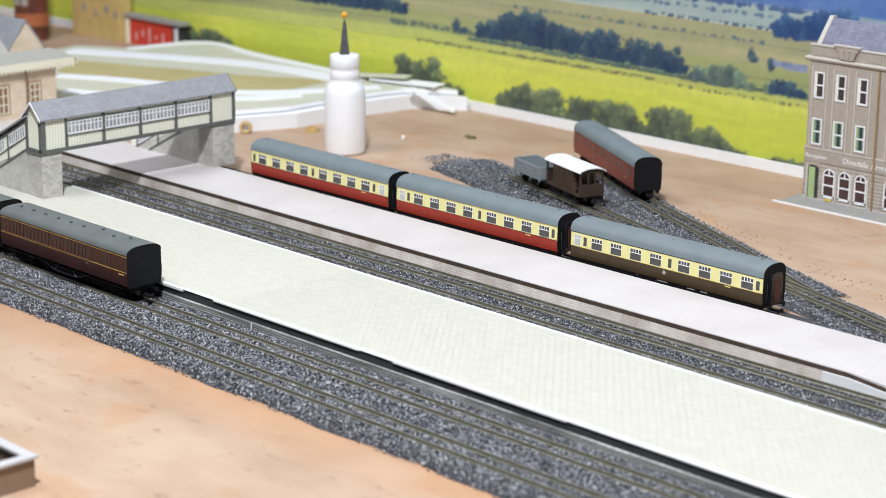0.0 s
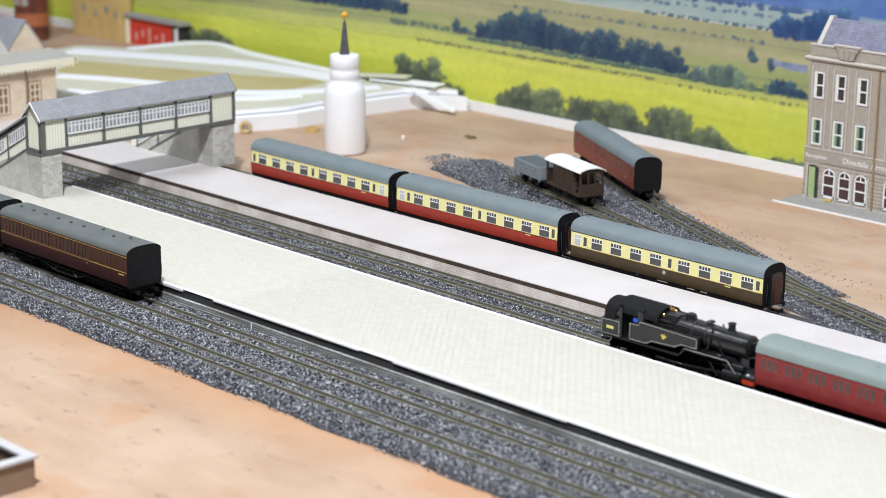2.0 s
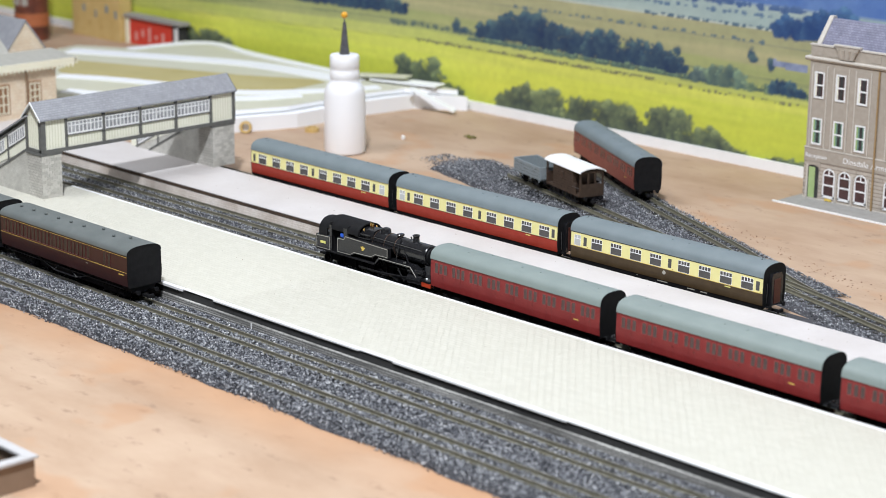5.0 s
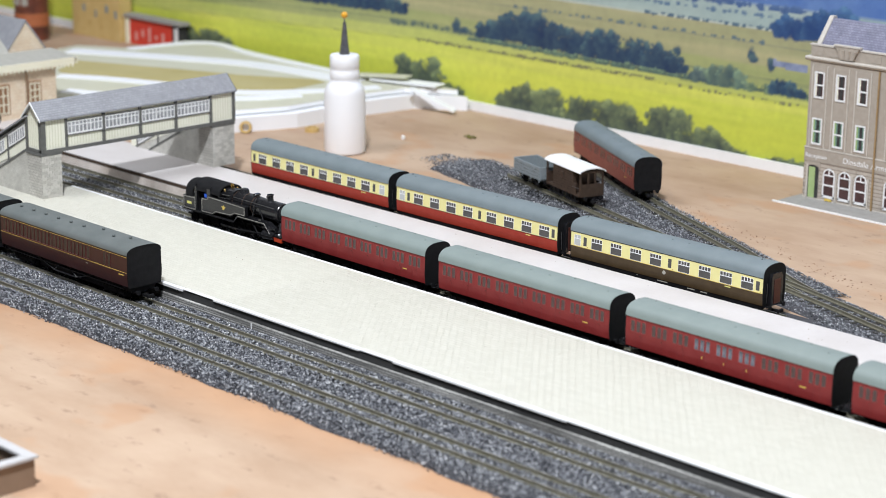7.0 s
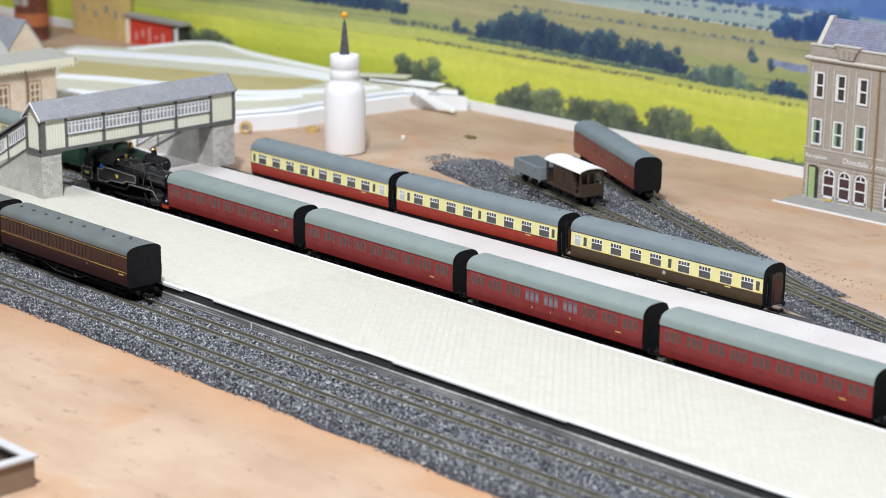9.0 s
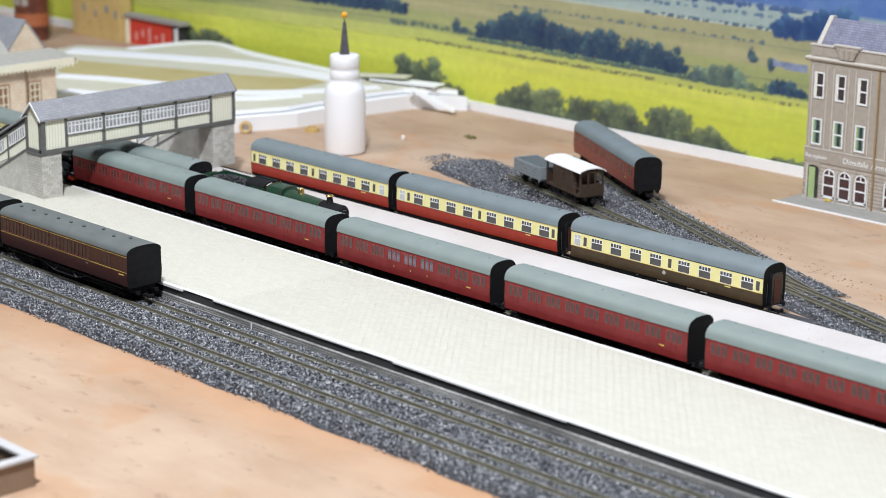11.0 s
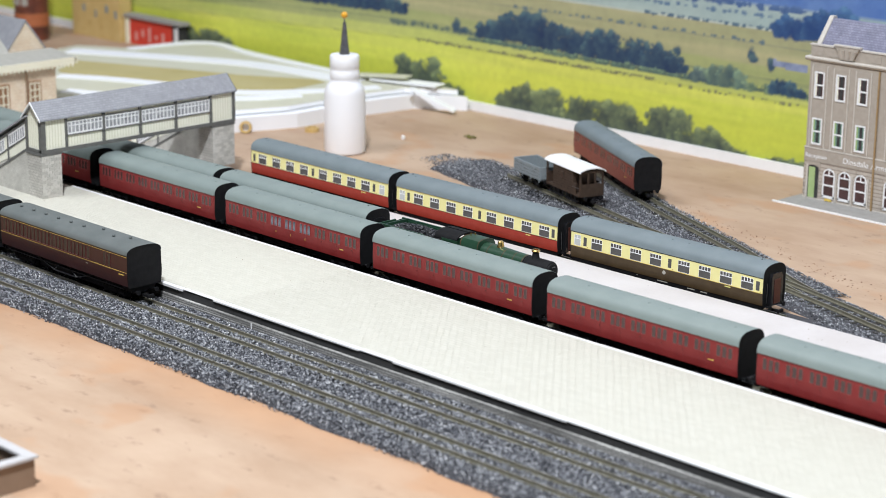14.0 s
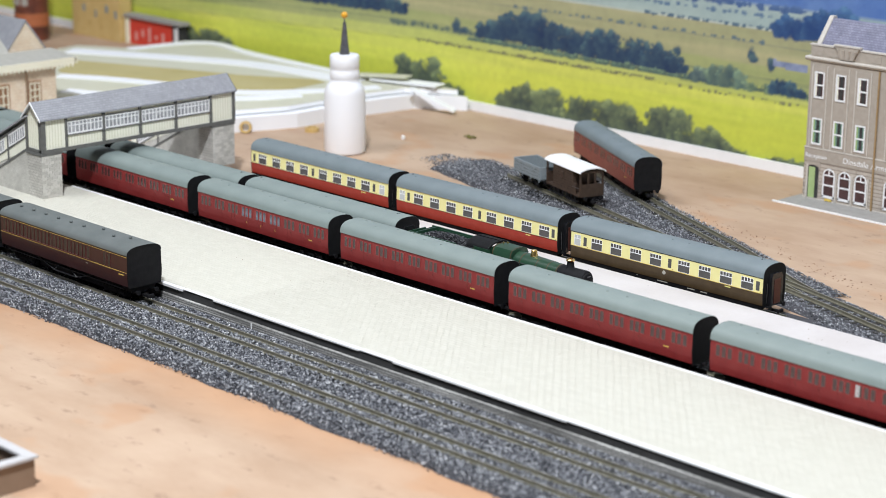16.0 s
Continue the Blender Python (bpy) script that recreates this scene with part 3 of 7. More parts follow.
def track(name, path, label):
    root = thing(name, pose(0, 0, 0), label, "railway track", group="model tracks", kind="structure")
    pts = along(path, 3.0)
    for side in (-1, 1):
        bm = bmesh.new()
        prev = None
        for p, d in pts:
            n = Vector((-d.y, d.x, 0))
            c = p + n * side * 4.75
            ring = [bm.verts.new(c + n * a + Vector((0, 0, z))) for a, z in ((-0.6, -2.3), (0.6, -2.3), (0.55, -1.9), (0.2, -1.5), (0.3, 0.0), (-0.3, 0.0), (-0.2, -1.5), (-0.55, -1.9))]
            if prev:
                for i in range(8):
                    f = bm.faces.new((prev[i], prev[(i + 1) % 8], ring[(i + 1) % 8], ring[i]))
                    f.material_index = 1 if i == 4 else 0
            prev = ring
        part("rail", bm, [RAIL, RAIL_TOP], root)
    bm = bmesh.new()
    for p, d in along(path, 6.2):
        n = Vector((-d.y, d.x, 0))
        vs = []
        for z in (-3.6, -2.45):
            for a, b in ((-1, -1), (1, -1), (1, 1), (-1, 1)):
                vs.append(bm.verts.new(p + d * a * 1.1 + n * b * 8.6 + Vector((0, 0, z))))
        for f in ((0, 1, 5, 4), (1, 2, 6, 5), (2, 3, 7, 6), (3, 0, 4, 7), (4, 5, 6, 7)):
            bm.faces.new([vs[i] for i in f])
    tagged(part("sleepers", bm, SLEEPER, root), kind="stuff")
    return root


for nm, pth in PATHS.items():
    track(nm, pth, "narrow gauge-scale model track with dull brass-grey rails in ballast")


def stones(name, boxes, label, seed, grain=(0.32, 0.72), crest=-2.1):
    """Loose grains over strips; boxes: (path, half width, density per mm2, x range)."""
    rs = np.random.RandomState(seed)
    base = np.array([(1, 0, 0), (-1, 0, 0), (0, 1, 0), (0, -1, 0), (0, 0, 1), (0, 0, -1)], float)
    tri = np.array([(0, 2, 4), (2, 1, 4), (1, 3, 4), (3, 0, 4), (2, 0, 5), (1, 2, 5), (3, 1, 5), (0, 3, 5)])
    cs = []
    for path, wa, wb, dens, xr in boxes:
        pts = along(path, 2.0)
        P = np.array([(p.x, p.y) for p, d in pts if xr[0] <= p.x <= xr[1]])
        D = np.array([(d.x, d.y) for p, d in pts if xr[0] <= p.x <= xr[1]])
        n = int(len(P) * 2.0 * (wb - wa) * dens)
        k = rs.randint(0, len(P), n)
        off = rs.uniform(wa, wb, n)
        edge = np.minimum(off - wa, wb - off)
        keep = rs.rand(n) < np.clip(edge / 5 + 0.25, 0, 1)
        k, off, edge = k[keep], off[keep], edge[keep]
        xy = P[k] + D[k] * rs.uniform(-1, 1, (len(k), 1)) + np.stack([-D[k][:, 1], D[k][:, 0]], 1) * off[:, None]
        z = np.clip(-4.6 + edge * 0.45, -4.8, crest) + rs.uniform(-0.25, 0.35, len(k))
        cs.append(np.column_stack([xy, z]))
    C = np.concatenate(cs)
    n = len(C)
    size = rs.uniform(*grain, (n, 1, 1)) * rs.uniform(0.7, 1.3, (n, 1, 3))
    v = base[None] * size
    a = rs.uniform(0, 6.28, n)
    b = rs.uniform(-0.8, 0.8, n)
    ca, sa, cb, sb = np.cos(a)[:, None], np.sin(a)[:, None], np.cos(b)[:, None], np.sin(b)[:, None]
    x, y, z = v[..., 0], v[..., 1], v[..., 2]
    y, z = y * cb - z * sb, y * sb + z * cb
    x, y = x * ca - y * sa, x * sa + y * ca
    v = (np.stack([x, y, z], -1) + C[:, None]) * MM
    f = tri[None] + (np.arange(n) * 6)[:, None, None]
    me = bpy.data.meshes.new(name)
    me.vertices.add(n * 6)
    me.vertices.foreach_set("co", v.ravel())
    me.loops.add(n * 24)
    me.loops.foreach_set("vertex_index", f.ravel().astype(np.int32))
    me.polygons.add(n * 8)
    me.polygons.foreach_set("loop_start", (np.arange(n * 8) * 3).astype(np.int32))
    me.update(calc_edges=True)
    me.validate()
    me.materials.append(STONES)
    return tagged(new(name, me), label, "ballast", kind="stuff")


def bed(name, path, wa, wb):
    bm = bmesh.new()
    prev = None
    for p, d in along(path, 6.0):
        n = Vector((-d.y, d.x, 0))
        j = noise.noise(p * 0.05) * 2.5
        ring = [bm.verts.new(p + n * o + Vector((0, 0, z))) for o, z in ((wa + j, -4.9), (wa + 4 + j, -3.0), (wb - 4 + j, -3.0), (wb + j, -4.9))]
        if prev:
            for i in range(3):
                bm.faces.new((prev[i], prev[i + 1], ring[i + 1], ring[i]))
        prev = ring
    solo(name, bm, BALLAST_BED, "dark grey ballast bed under the model track", "ballast bed", kind="structure")


FRONT = [(X0 + 20, -228), (X1 - 20, -228)]
MIDDLE = [(X0 + 20, -77), (X1 - 20, -77)]
bed("ballast_bed_front", FRONT, -34, 36)
bed("ballast_bed_middle", MIDDLE, -27, 26)
BAY_END = [(150, 14), (230, 8), (X1 - 20, 8)]
bed("ballast_bed_bay", BAY_END, -10, 20)
MOUND = [(-240, 158), (-225, 155), (-200, 148), (-150, 132), (-110, 121)]
BETWEEN = [(-135, 178), (-90, 158), (-30, 128), (40, 96), (84, 78), (126, 60)]
bed("ballast_bed_mound", MOUND, -31, 19)
bed("ballast_bed_between", BETWEEN, -26, 20)
bed("ballast_bed_van_siding", PATHS["van_siding"], -20, 17)
bed("ballast_bed_coach_siding", PATHS["coach_siding"], -13, 15)
stones("ballast_front", [(FRONT, -35.5, 33, 1.75, (-260, 400))], "loose grey granite-coloured ballast grains", 1, (0.26, 0.60))
stones("ballast_middle", [(MIDDLE, -25, 26, 1.2, (-520, 330))], "loose grey ballast grains between the platforms", 2, (0.26, 0.54))
TIP = [(-266, 160), (-250, 158), (-234, 156)]
stones("ballast_sidings", [(MOUND, -33, 21, 0.8, (-236, -105)), (TIP, -21, 8, 0.7, (-266, -234)), (TIP, -27, 14, 0.7, (-248, -234)), (PATHS["van_siding"], -20, 17, 0.9, (-115, 330)), (BETWEEN, -26, 21, 0.8, (-140, 240)), (PATHS["coach_siding"], -14, 17, 0.5, (-120, 330)), (BAY_END, -11, 22, 1.0, (150, 340)), (PATHS["bay_track"], -10, 10, 0.9, (100, 139))], "loose grey ballast grains round the sidings", 3, (0.26, 0.56), -2.85)


# ---- platforms ----
def front_platform():
    root = thing("pavement_island_platform", pose(0, 0, 0), "cream paved island platform of card with white edges", "platform", kind="structure")
    joints = [-900, -520, -62, 1200]
    for a, b in zip(joints, joints[1:]):
        part("paving_sheet", cube(a + 0.02, b - 0.02, -195.2, -109.2, 2.0, 6.0 + 0.05 * (joints.index(a) % 2)), PAVING, root, "cream paving-slab card")
    for k, (xa, xb, zb, out) in enumerate(((-150, -95, 4.6, 0.5), (-94.8, -69.2, 5.6, 0.0), (-69, 43.3, 5.0, 0.4), (43.5, 67, 5.4, 0.1), (67.2, 177, 4.9, 0.5), (177.2, 420, 5.3, 0.2), (420.2, 1200, 5.0, 0.4))):
        part("near_white_edge", cube(xa, xb, -197.8 - out, -195.4, zb, 6.15 + 0.1 * (k % 2), bevel=0.2), WHITE_EDGE, root, "white platform edging strip")
    part("chalk_tick", cube(-37.5, -36.9, -198.7, -198.4, -4.0, 0.4), WHITE_EDGE, root, "short white mark on the platform wall")
    part("far_white_edge", cube(-331, 1200, -108.85, -107.0, 4.6, 6.2, bevel=0.2), WHITE_EDGE, root, "white platform edging strip")
    part("near_riser", cube(-900, 1200, -198.4, -192, BOARD_Z, 1.0, bevel=0.3), GREY_BRICK, root, "dark grey brick-printed platform wall")
    # Black strip puts the shadow of the overhanging edging into colour.
    part("under_lip", cube(-900, 1200, -197.3, -192.2, 1.05, 5.15), DARK_CARD_AND_SHADE, root, "black strip standing in for the shade below the edging")
    part("far_riser", cube(-900, 1200, -111, -108.4, BOARD_Z, 4.5), GREY_BRICK, root)
    part("core", cube(-900, 1200, -191, -112, BOARD_Z, 1.9), DARK_CARD_AND_SHADE, root)


def back_platform():
    root = thing("pavement_back_platform", pose(0, 0, 0), "pale grey card platform with a dark brown edge", "platform", kind="structure")
    bm = bmesh.new()
    extrude_y(bm, [(-1000, 5.55), (-1000, 6.0), (224, 6.0), (330, -3.0), (330, -5.0), (324, -5.0), (222, 5.55)], -54.0, -4.4)
    part("top_card", bm, PLATFORM_TOP, root, "pale grey painted card top")
    bm = bmesh.new()
    extrude_y(bm, [(-1000, 1.7), (-1000, 5.53), (221, 5.53), (322, -4.6), (296, -4.6), (222, 1.7)], -53.95, -6.5)
    part("brown_edge", bm, COPING_DARK, root, "dark brown shadowed edge")
    bm = bmesh.new()
    for k in range(6):
        box(bm, -1000, 209, -54.2 - 0.16 * (5 - k), -54.0, BOARD_Z + 1.38 * k, BOARD_Z + 1.38 * (k + 1) - 0.06)
    box(bm, -1000, 209, -53.9, -20, BOARD_Z, 1.6)
    part("riser", bm, RISER, root, "streaky beige layered platform wall")
    bm = bmesh.new()
    extrude_y(bm, [(209.1, BOARD_Z), (209.1, 3.2), (224, 3.2), (300, -4.4), (300, BOARD_Z)], -54.9, -54.0)
    part("end_riser", bm, WHITE_PAINT, root, "white card end of the platform wall")


def platform_specks():
    """Crumbs of ballast and dirt lying on both platforms."""
    rnd = random.Random(8)
    bm = bmesh.new()
    for _ in range(70):
        back = rnd.random() < 0.6
        x, y, z = rnd.uniform(-330, 215), rnd.uniform(-52, -7) if back else rnd.uniform(-190, -112), 6.0
        r = rnd.uniform(0.12, 0.34)
        bmesh.ops.create_icosphere(bm, subdivisions=1, radius=r, matrix=Matrix.Translation((x, y, z + r * 0.4)) @ Matrix.Diagonal((1.2, rnd.uniform(0.6, 1), 0.6, 1)))
    solo("platform_crumbs", bm, SPECK, "scattered dark crumbs lying on the platforms", "crumbs", kind="stuff")


SPECK = per_island("platform_speck", [(0.0, (0.05, 0.045, 0.04)), (0.6, (0.22, 0.17, 0.13)), (1.0, (0.45, 0.38, 0.3))], rough=0.8)
front_platform()
back_platform()
platform_specks()


# ---- rolling stock: x runs along the vehicle, z = 0 at the rail tops ----
def roof_profile(w, cant, rise, n=12):
    out = []
    for i in range(n + 1):
        a = math.pi * i / n
        c = math.cos(a)
        out.append((w * math.copysign(abs(c) ** 0.72, c), cant + rise * math.sin(a) ** 0.8))
    return out


def side_profile(half, zb, cant):
    return [(-half + 0.4, zb), (-half + 0.1, zb + 3.5), (-half, zb + 6.5), (-half + 0.25, cant), (half - 0.25, cant), (half, zb + 6.5), (half - 0.1, zb + 3.5), (half - 0.4, zb)]


def side_y(z, half, zb, cant):
    pts = [(zb, half - 0.4), (zb + 3.5, half - 0.1), (zb + 6.5, half), (cant, half - 0.25)]
    for (z0, y0), (z1, y1) in zip(pts, pts[1:]):
        if z <= z1:
            return y0 + (y1 - y0) * (z - z0) / (z1 - z0)
    return pts[-1][1]


def bogie_meshes():
    bm = bmesh.new()
    for s in (-1, 1):
        box(bm, -10, 10, s * 6.6 - 0.5, s * 6.6 + 0.5, 2.3, 4.6, bevel=0.2)
        for x in (-8, 8):
            box(bm, x - 1.3, x + 1.3, s * 7.0 - 0.5, s * 7.0 + 0.5, 1.6, 4.0, bevel=0.2)
        box(bm, -2.5, 2.5, s * 7.0 - 0.5, s * 7.0 + 0.5, 2.0, 4.0, bevel=0.2)
    box(bm, -2, 2, -6.5, 6.5, 3.4, 5.2)
    frame_me = mesh_of("bogie_frame", bm, BLACK)
    bm = bmesh.new()
    for s in (-1, 1):
        tube(bm, (0, s * 4.1, 0), (0, s * 4.9, 0), 3.0, seg=18)
        tube(bm, (0, s * 3.7, 0), (0, s * 4.1, 0), 3.35, seg=18)
    tube(bm, (0, -6.3, 0), (0, 6.3, 0), 0.6, seg=8)
    return frame_me, mesh_of("wheelset", bm, BLACK)


BOGIE_ME, WHEEL_ME = bogie_meshes()


def running_gear(root, x_bogies, L):
    for x in x_bogies:
        b = part("bogie", BOGIE_ME, None, root, at=at_mm(x, 0, 0))
        for dx in (-8, 8):
            part("wheelset", WHEEL_ME, None, b, at=at_mm(dx, 0, 3.0))
    bm = bmesh.new()
    box(bm, 1.5, L - 1.5, -7.2, 7.2, 5.0, 6.6)
    box(bm, 4.0, L - 4.0, -4.4, 4.4, 3.2, 5.0)
    for s in (-1, 1):
        box(bm, 30, L - 30, s * 4.4 - 0.6, s * 4.4 + 0.6, 1.4, 5.0)
    part("underframe", bm, BLACK, root)
    bm = bmesh.new()
    for s in (-1, 1):
        box(bm, L / 2 - 14, L / 2 - 4, s * 5.6 - 1.4, s * 5.6 + 1.4, 2.4, 5.0, bevel=0.3)
        box(bm, L / 2 + 3, L / 2 + 11, s * 5.6 - 1.4, s * 5.6 + 1.4, 2.2, 5.0, bevel=0.3)
        tube(bm, (L / 2 - 24, s * 6.6, 5.0), (L / 2 - 16, s * 6.6, 2.6), 0.35, seg=6)
        tube(bm, (L / 2 - 16, s * 6.6, 2.6), (L / 2 + 16, s * 6.6, 2.6), 0.35, seg=6)
        tube(bm, (L / 2 + 16, s * 6.6, 2.6), (L / 2 + 24, s * 6.6, 5.0), 0.35, seg=6)
    part("truss_frame", bm, BLACK, root)
    for x, d in ((0, -1), (L, 1)):
        for s in (-1, 1):
            bm = bmesh.new()
            tube(bm, (x, s * 5.8, 5.4), (x + d * 2.2, s * 5.8, 5.4), 0.55, seg=10)
            tube(bm, (x + d * 2.2, s * 5.8, 5.4), (x + d * 2.6, s * 5.8, 5.4), 1.3, seg=14)
            part("buffer", bm, BLACK, root)
        bm = bmesh.new()
        box(bm, x - 1.5, x + d * 4.6 if d > 0 else x + 1.5, -1.0, 1.0, 2.4, 3.4) if d > 0 else box(bm, x - 4.6, x + 1.5, -1.0, 1.0, 2.4, 3.4)
        box(bm, x + d * 4.6 - 0.6, x + d * 4.6 + 0.6, -2.2, 2.2, 2.2, 4.2, bevel=0.2)
        part("coupling", bm, BLACK, root)


WINDOW_CACHE = {}


def plate(root, name, x0, x1, z0, z1, half, zb, cant, mat, out=0.06, label="", side=-1, thick=0.25):
    """A thin pane or transfer lying on the curved bodyside."""
    key = (name, round(x1 - x0, 2), round(z0, 2), round(z1, 2), half, out, side, mat.name)
    if key not in WINDOW_CACHE:
        bm = bmesh.new()
        zs = [z0] + [z for z in (zb + 3.5, zb + 6.5) if z0 < z < z1] + [z1]
        prof = [(side * (side_y(z, half, zb, cant) + out), z) for z in zs] + [(side * (side_y(z, half, zb, cant) - thick), z) for z in reversed(zs)]
        extrude_x(bm, prof, 0, x1 - x0)
        WINDOW_CACHE[key] = mesh_of(name, bm, mat)
    return part(name, WINDOW_CACHE[key], None, root, label, at=at_mm(x0, 0, 0))


def bars(name, w, z0, z1, half, zb, cant, mat, cols, rows, out, rim, side=-1):
    """A window surround with glazing bars as one mesh; cols and rows are bar positions."""
    key = ("bars", name, w, z0, z1, half, tuple(cols), tuple(rows), side, mat.name)
    if key not in WINDOW_CACHE:
        bm = bmesh.new()

        def strip(xa, xb, za, zc):
            ya, yb = side_y(za, half, zb, cant), side_y(zc, half, zb, cant)
            extrude_x(bm, [(side * (ya + out), za), (side * (yb + out), zc), (side * (yb - 0.1), zc), (side * (ya - 0.1), za)], xa, xb)
        strip(-rim, 0, z0 - rim, z1 + rim)
        strip(w, w + rim, z0 - rim, z1 + rim)
        strip(0, w, z0 - rim, z0)
        strip(0, w, z1, z1 + rim)
        for c, za in cols:
            strip(c - 0.16, c + 0.16, za, z1)
        for r in rows:
            strip(0, w, r - 0.2, r + 0.2)
        WINDOW_CACHE[key] = mesh_of(name, bm, mat)
    return WINDOW_CACHE[key]


HALF, ZB, CANT = 9.5, 6.5, 21.4


def coach_shell(root, L, lower, upper, split, roof_mat, roof_label, rise, half=HALF, zb=ZB, cant=CANT, end_mat=None):
    """Bodysides in two colours, ends and roof."""
    prof = side_profile(half, zb, cant)
    if split:
        yl = side_y(split, half, zb, cant)
        lowp = [(-half + 0.4, zb)] + [(y, z) for y, z in prof[1:3] if z < split] + [(-yl, split), (yl, split)] + [(y, z) for y, z in prof[5:7] if z < split] + [(half - 0.4, zb)]
        upp = [(-yl, split)] + [(y, z) for y, z in prof[1:4] if z > split] + [(y, z) for y, z in prof[4:7] if z > split] + [(yl, split)]
        part("lower_body", extrude_x(bmesh.new(), lowp, 0.25, L - 0.25), lower, root)
        part("upper_body", extrude_x(bmesh.new(), upp, 0.25, L - 0.25), upper, root)
    else:
        part("body", extrude_x(bmesh.new(), prof, 0.25, L - 0.25), lower, root)
    rp = roof_profile(half + 0.15, cant, rise)
    bm = extrude_x(bmesh.new(), rp, 0.0, L)
    part("roof", bm, roof_mat, root, roof_label, smooth=True)
    for x0, x1 in ((-0.15, 0.24), (L - 0.24, L + 0.15)):
        ep = [(-half + 0.7, zb - 1.0)] + prof[1:4] + [(y, z) for y, z in roof_profile(half - 0.1, cant + 0.1, rise - 0.15)[::-1]] + prof[4:7] + [(half - 0.7, zb - 1.0)]
        part("end_panel", extrude_x(bmesh.new(), ep, x0, x1), end_mat or BLACK, root, "black coach end")


def roof_vents(root, L, xs, rise, mat, cant=CANT):
    for x in xs:
        bm = bmesh.new()
        lathe(bm, [(0, 0.75), (0.5, 0.7), (0.62, 0.35), (0.45, 0.0), (0.4, -0.4)], seg=10)
        part("roof_vent", bm, mat, root, at=at_mm(x, -2.0 if int(x) % 3 == 0 else 2.6, cant + rise - 0.45), smooth=True)


def gangway(root, L, half=HALF):
    for x, d in ((0, -1), (L, 1)):
        bm = bmesh.new()
        a, b = sorted((x + d * 0.1, x + d * 2.0))
        prof = [(-4.6, 6.0), (-4.6, 21.0), (-3.4, 23.0), (3.4, 23.0), (4.6, 21.0), (4.6, 6.0)]
        extrude_x(bm, prof, a, b)
        g = part("gangway", bm, BLACK_GLOSS, root, "black corridor connection")
        a, b = sorted((x + d * 2.0, x + d * 2.25))
        part("gangway_door", cube(a, b, -2.6, 2.6, 7.0, 20.0), surface_rust, g, "red-brown corridor door panel")
        for s in (-1, 1):
            bm = bmesh.new()
            tube(bm, (x + d * 0.5, s * 6.6, 7.5), (x + d * 0.5, s * 6.6, 18), 0.25, seg=6)
            for z in (10, 13, 16):
                tube(bm, (x + d * 0.5, s * 6.0, z), (x + d * 0.5, s * 7.4, z), 0.2, seg=6)
            part("end_handrail", bm, BLACK_GLOSS, root)


surface_rust = surface("corridor_door_red", (0.06, 0.015, 0.01), (0.11, 0.03, 0.02), scale=200.0, rough=0.5)


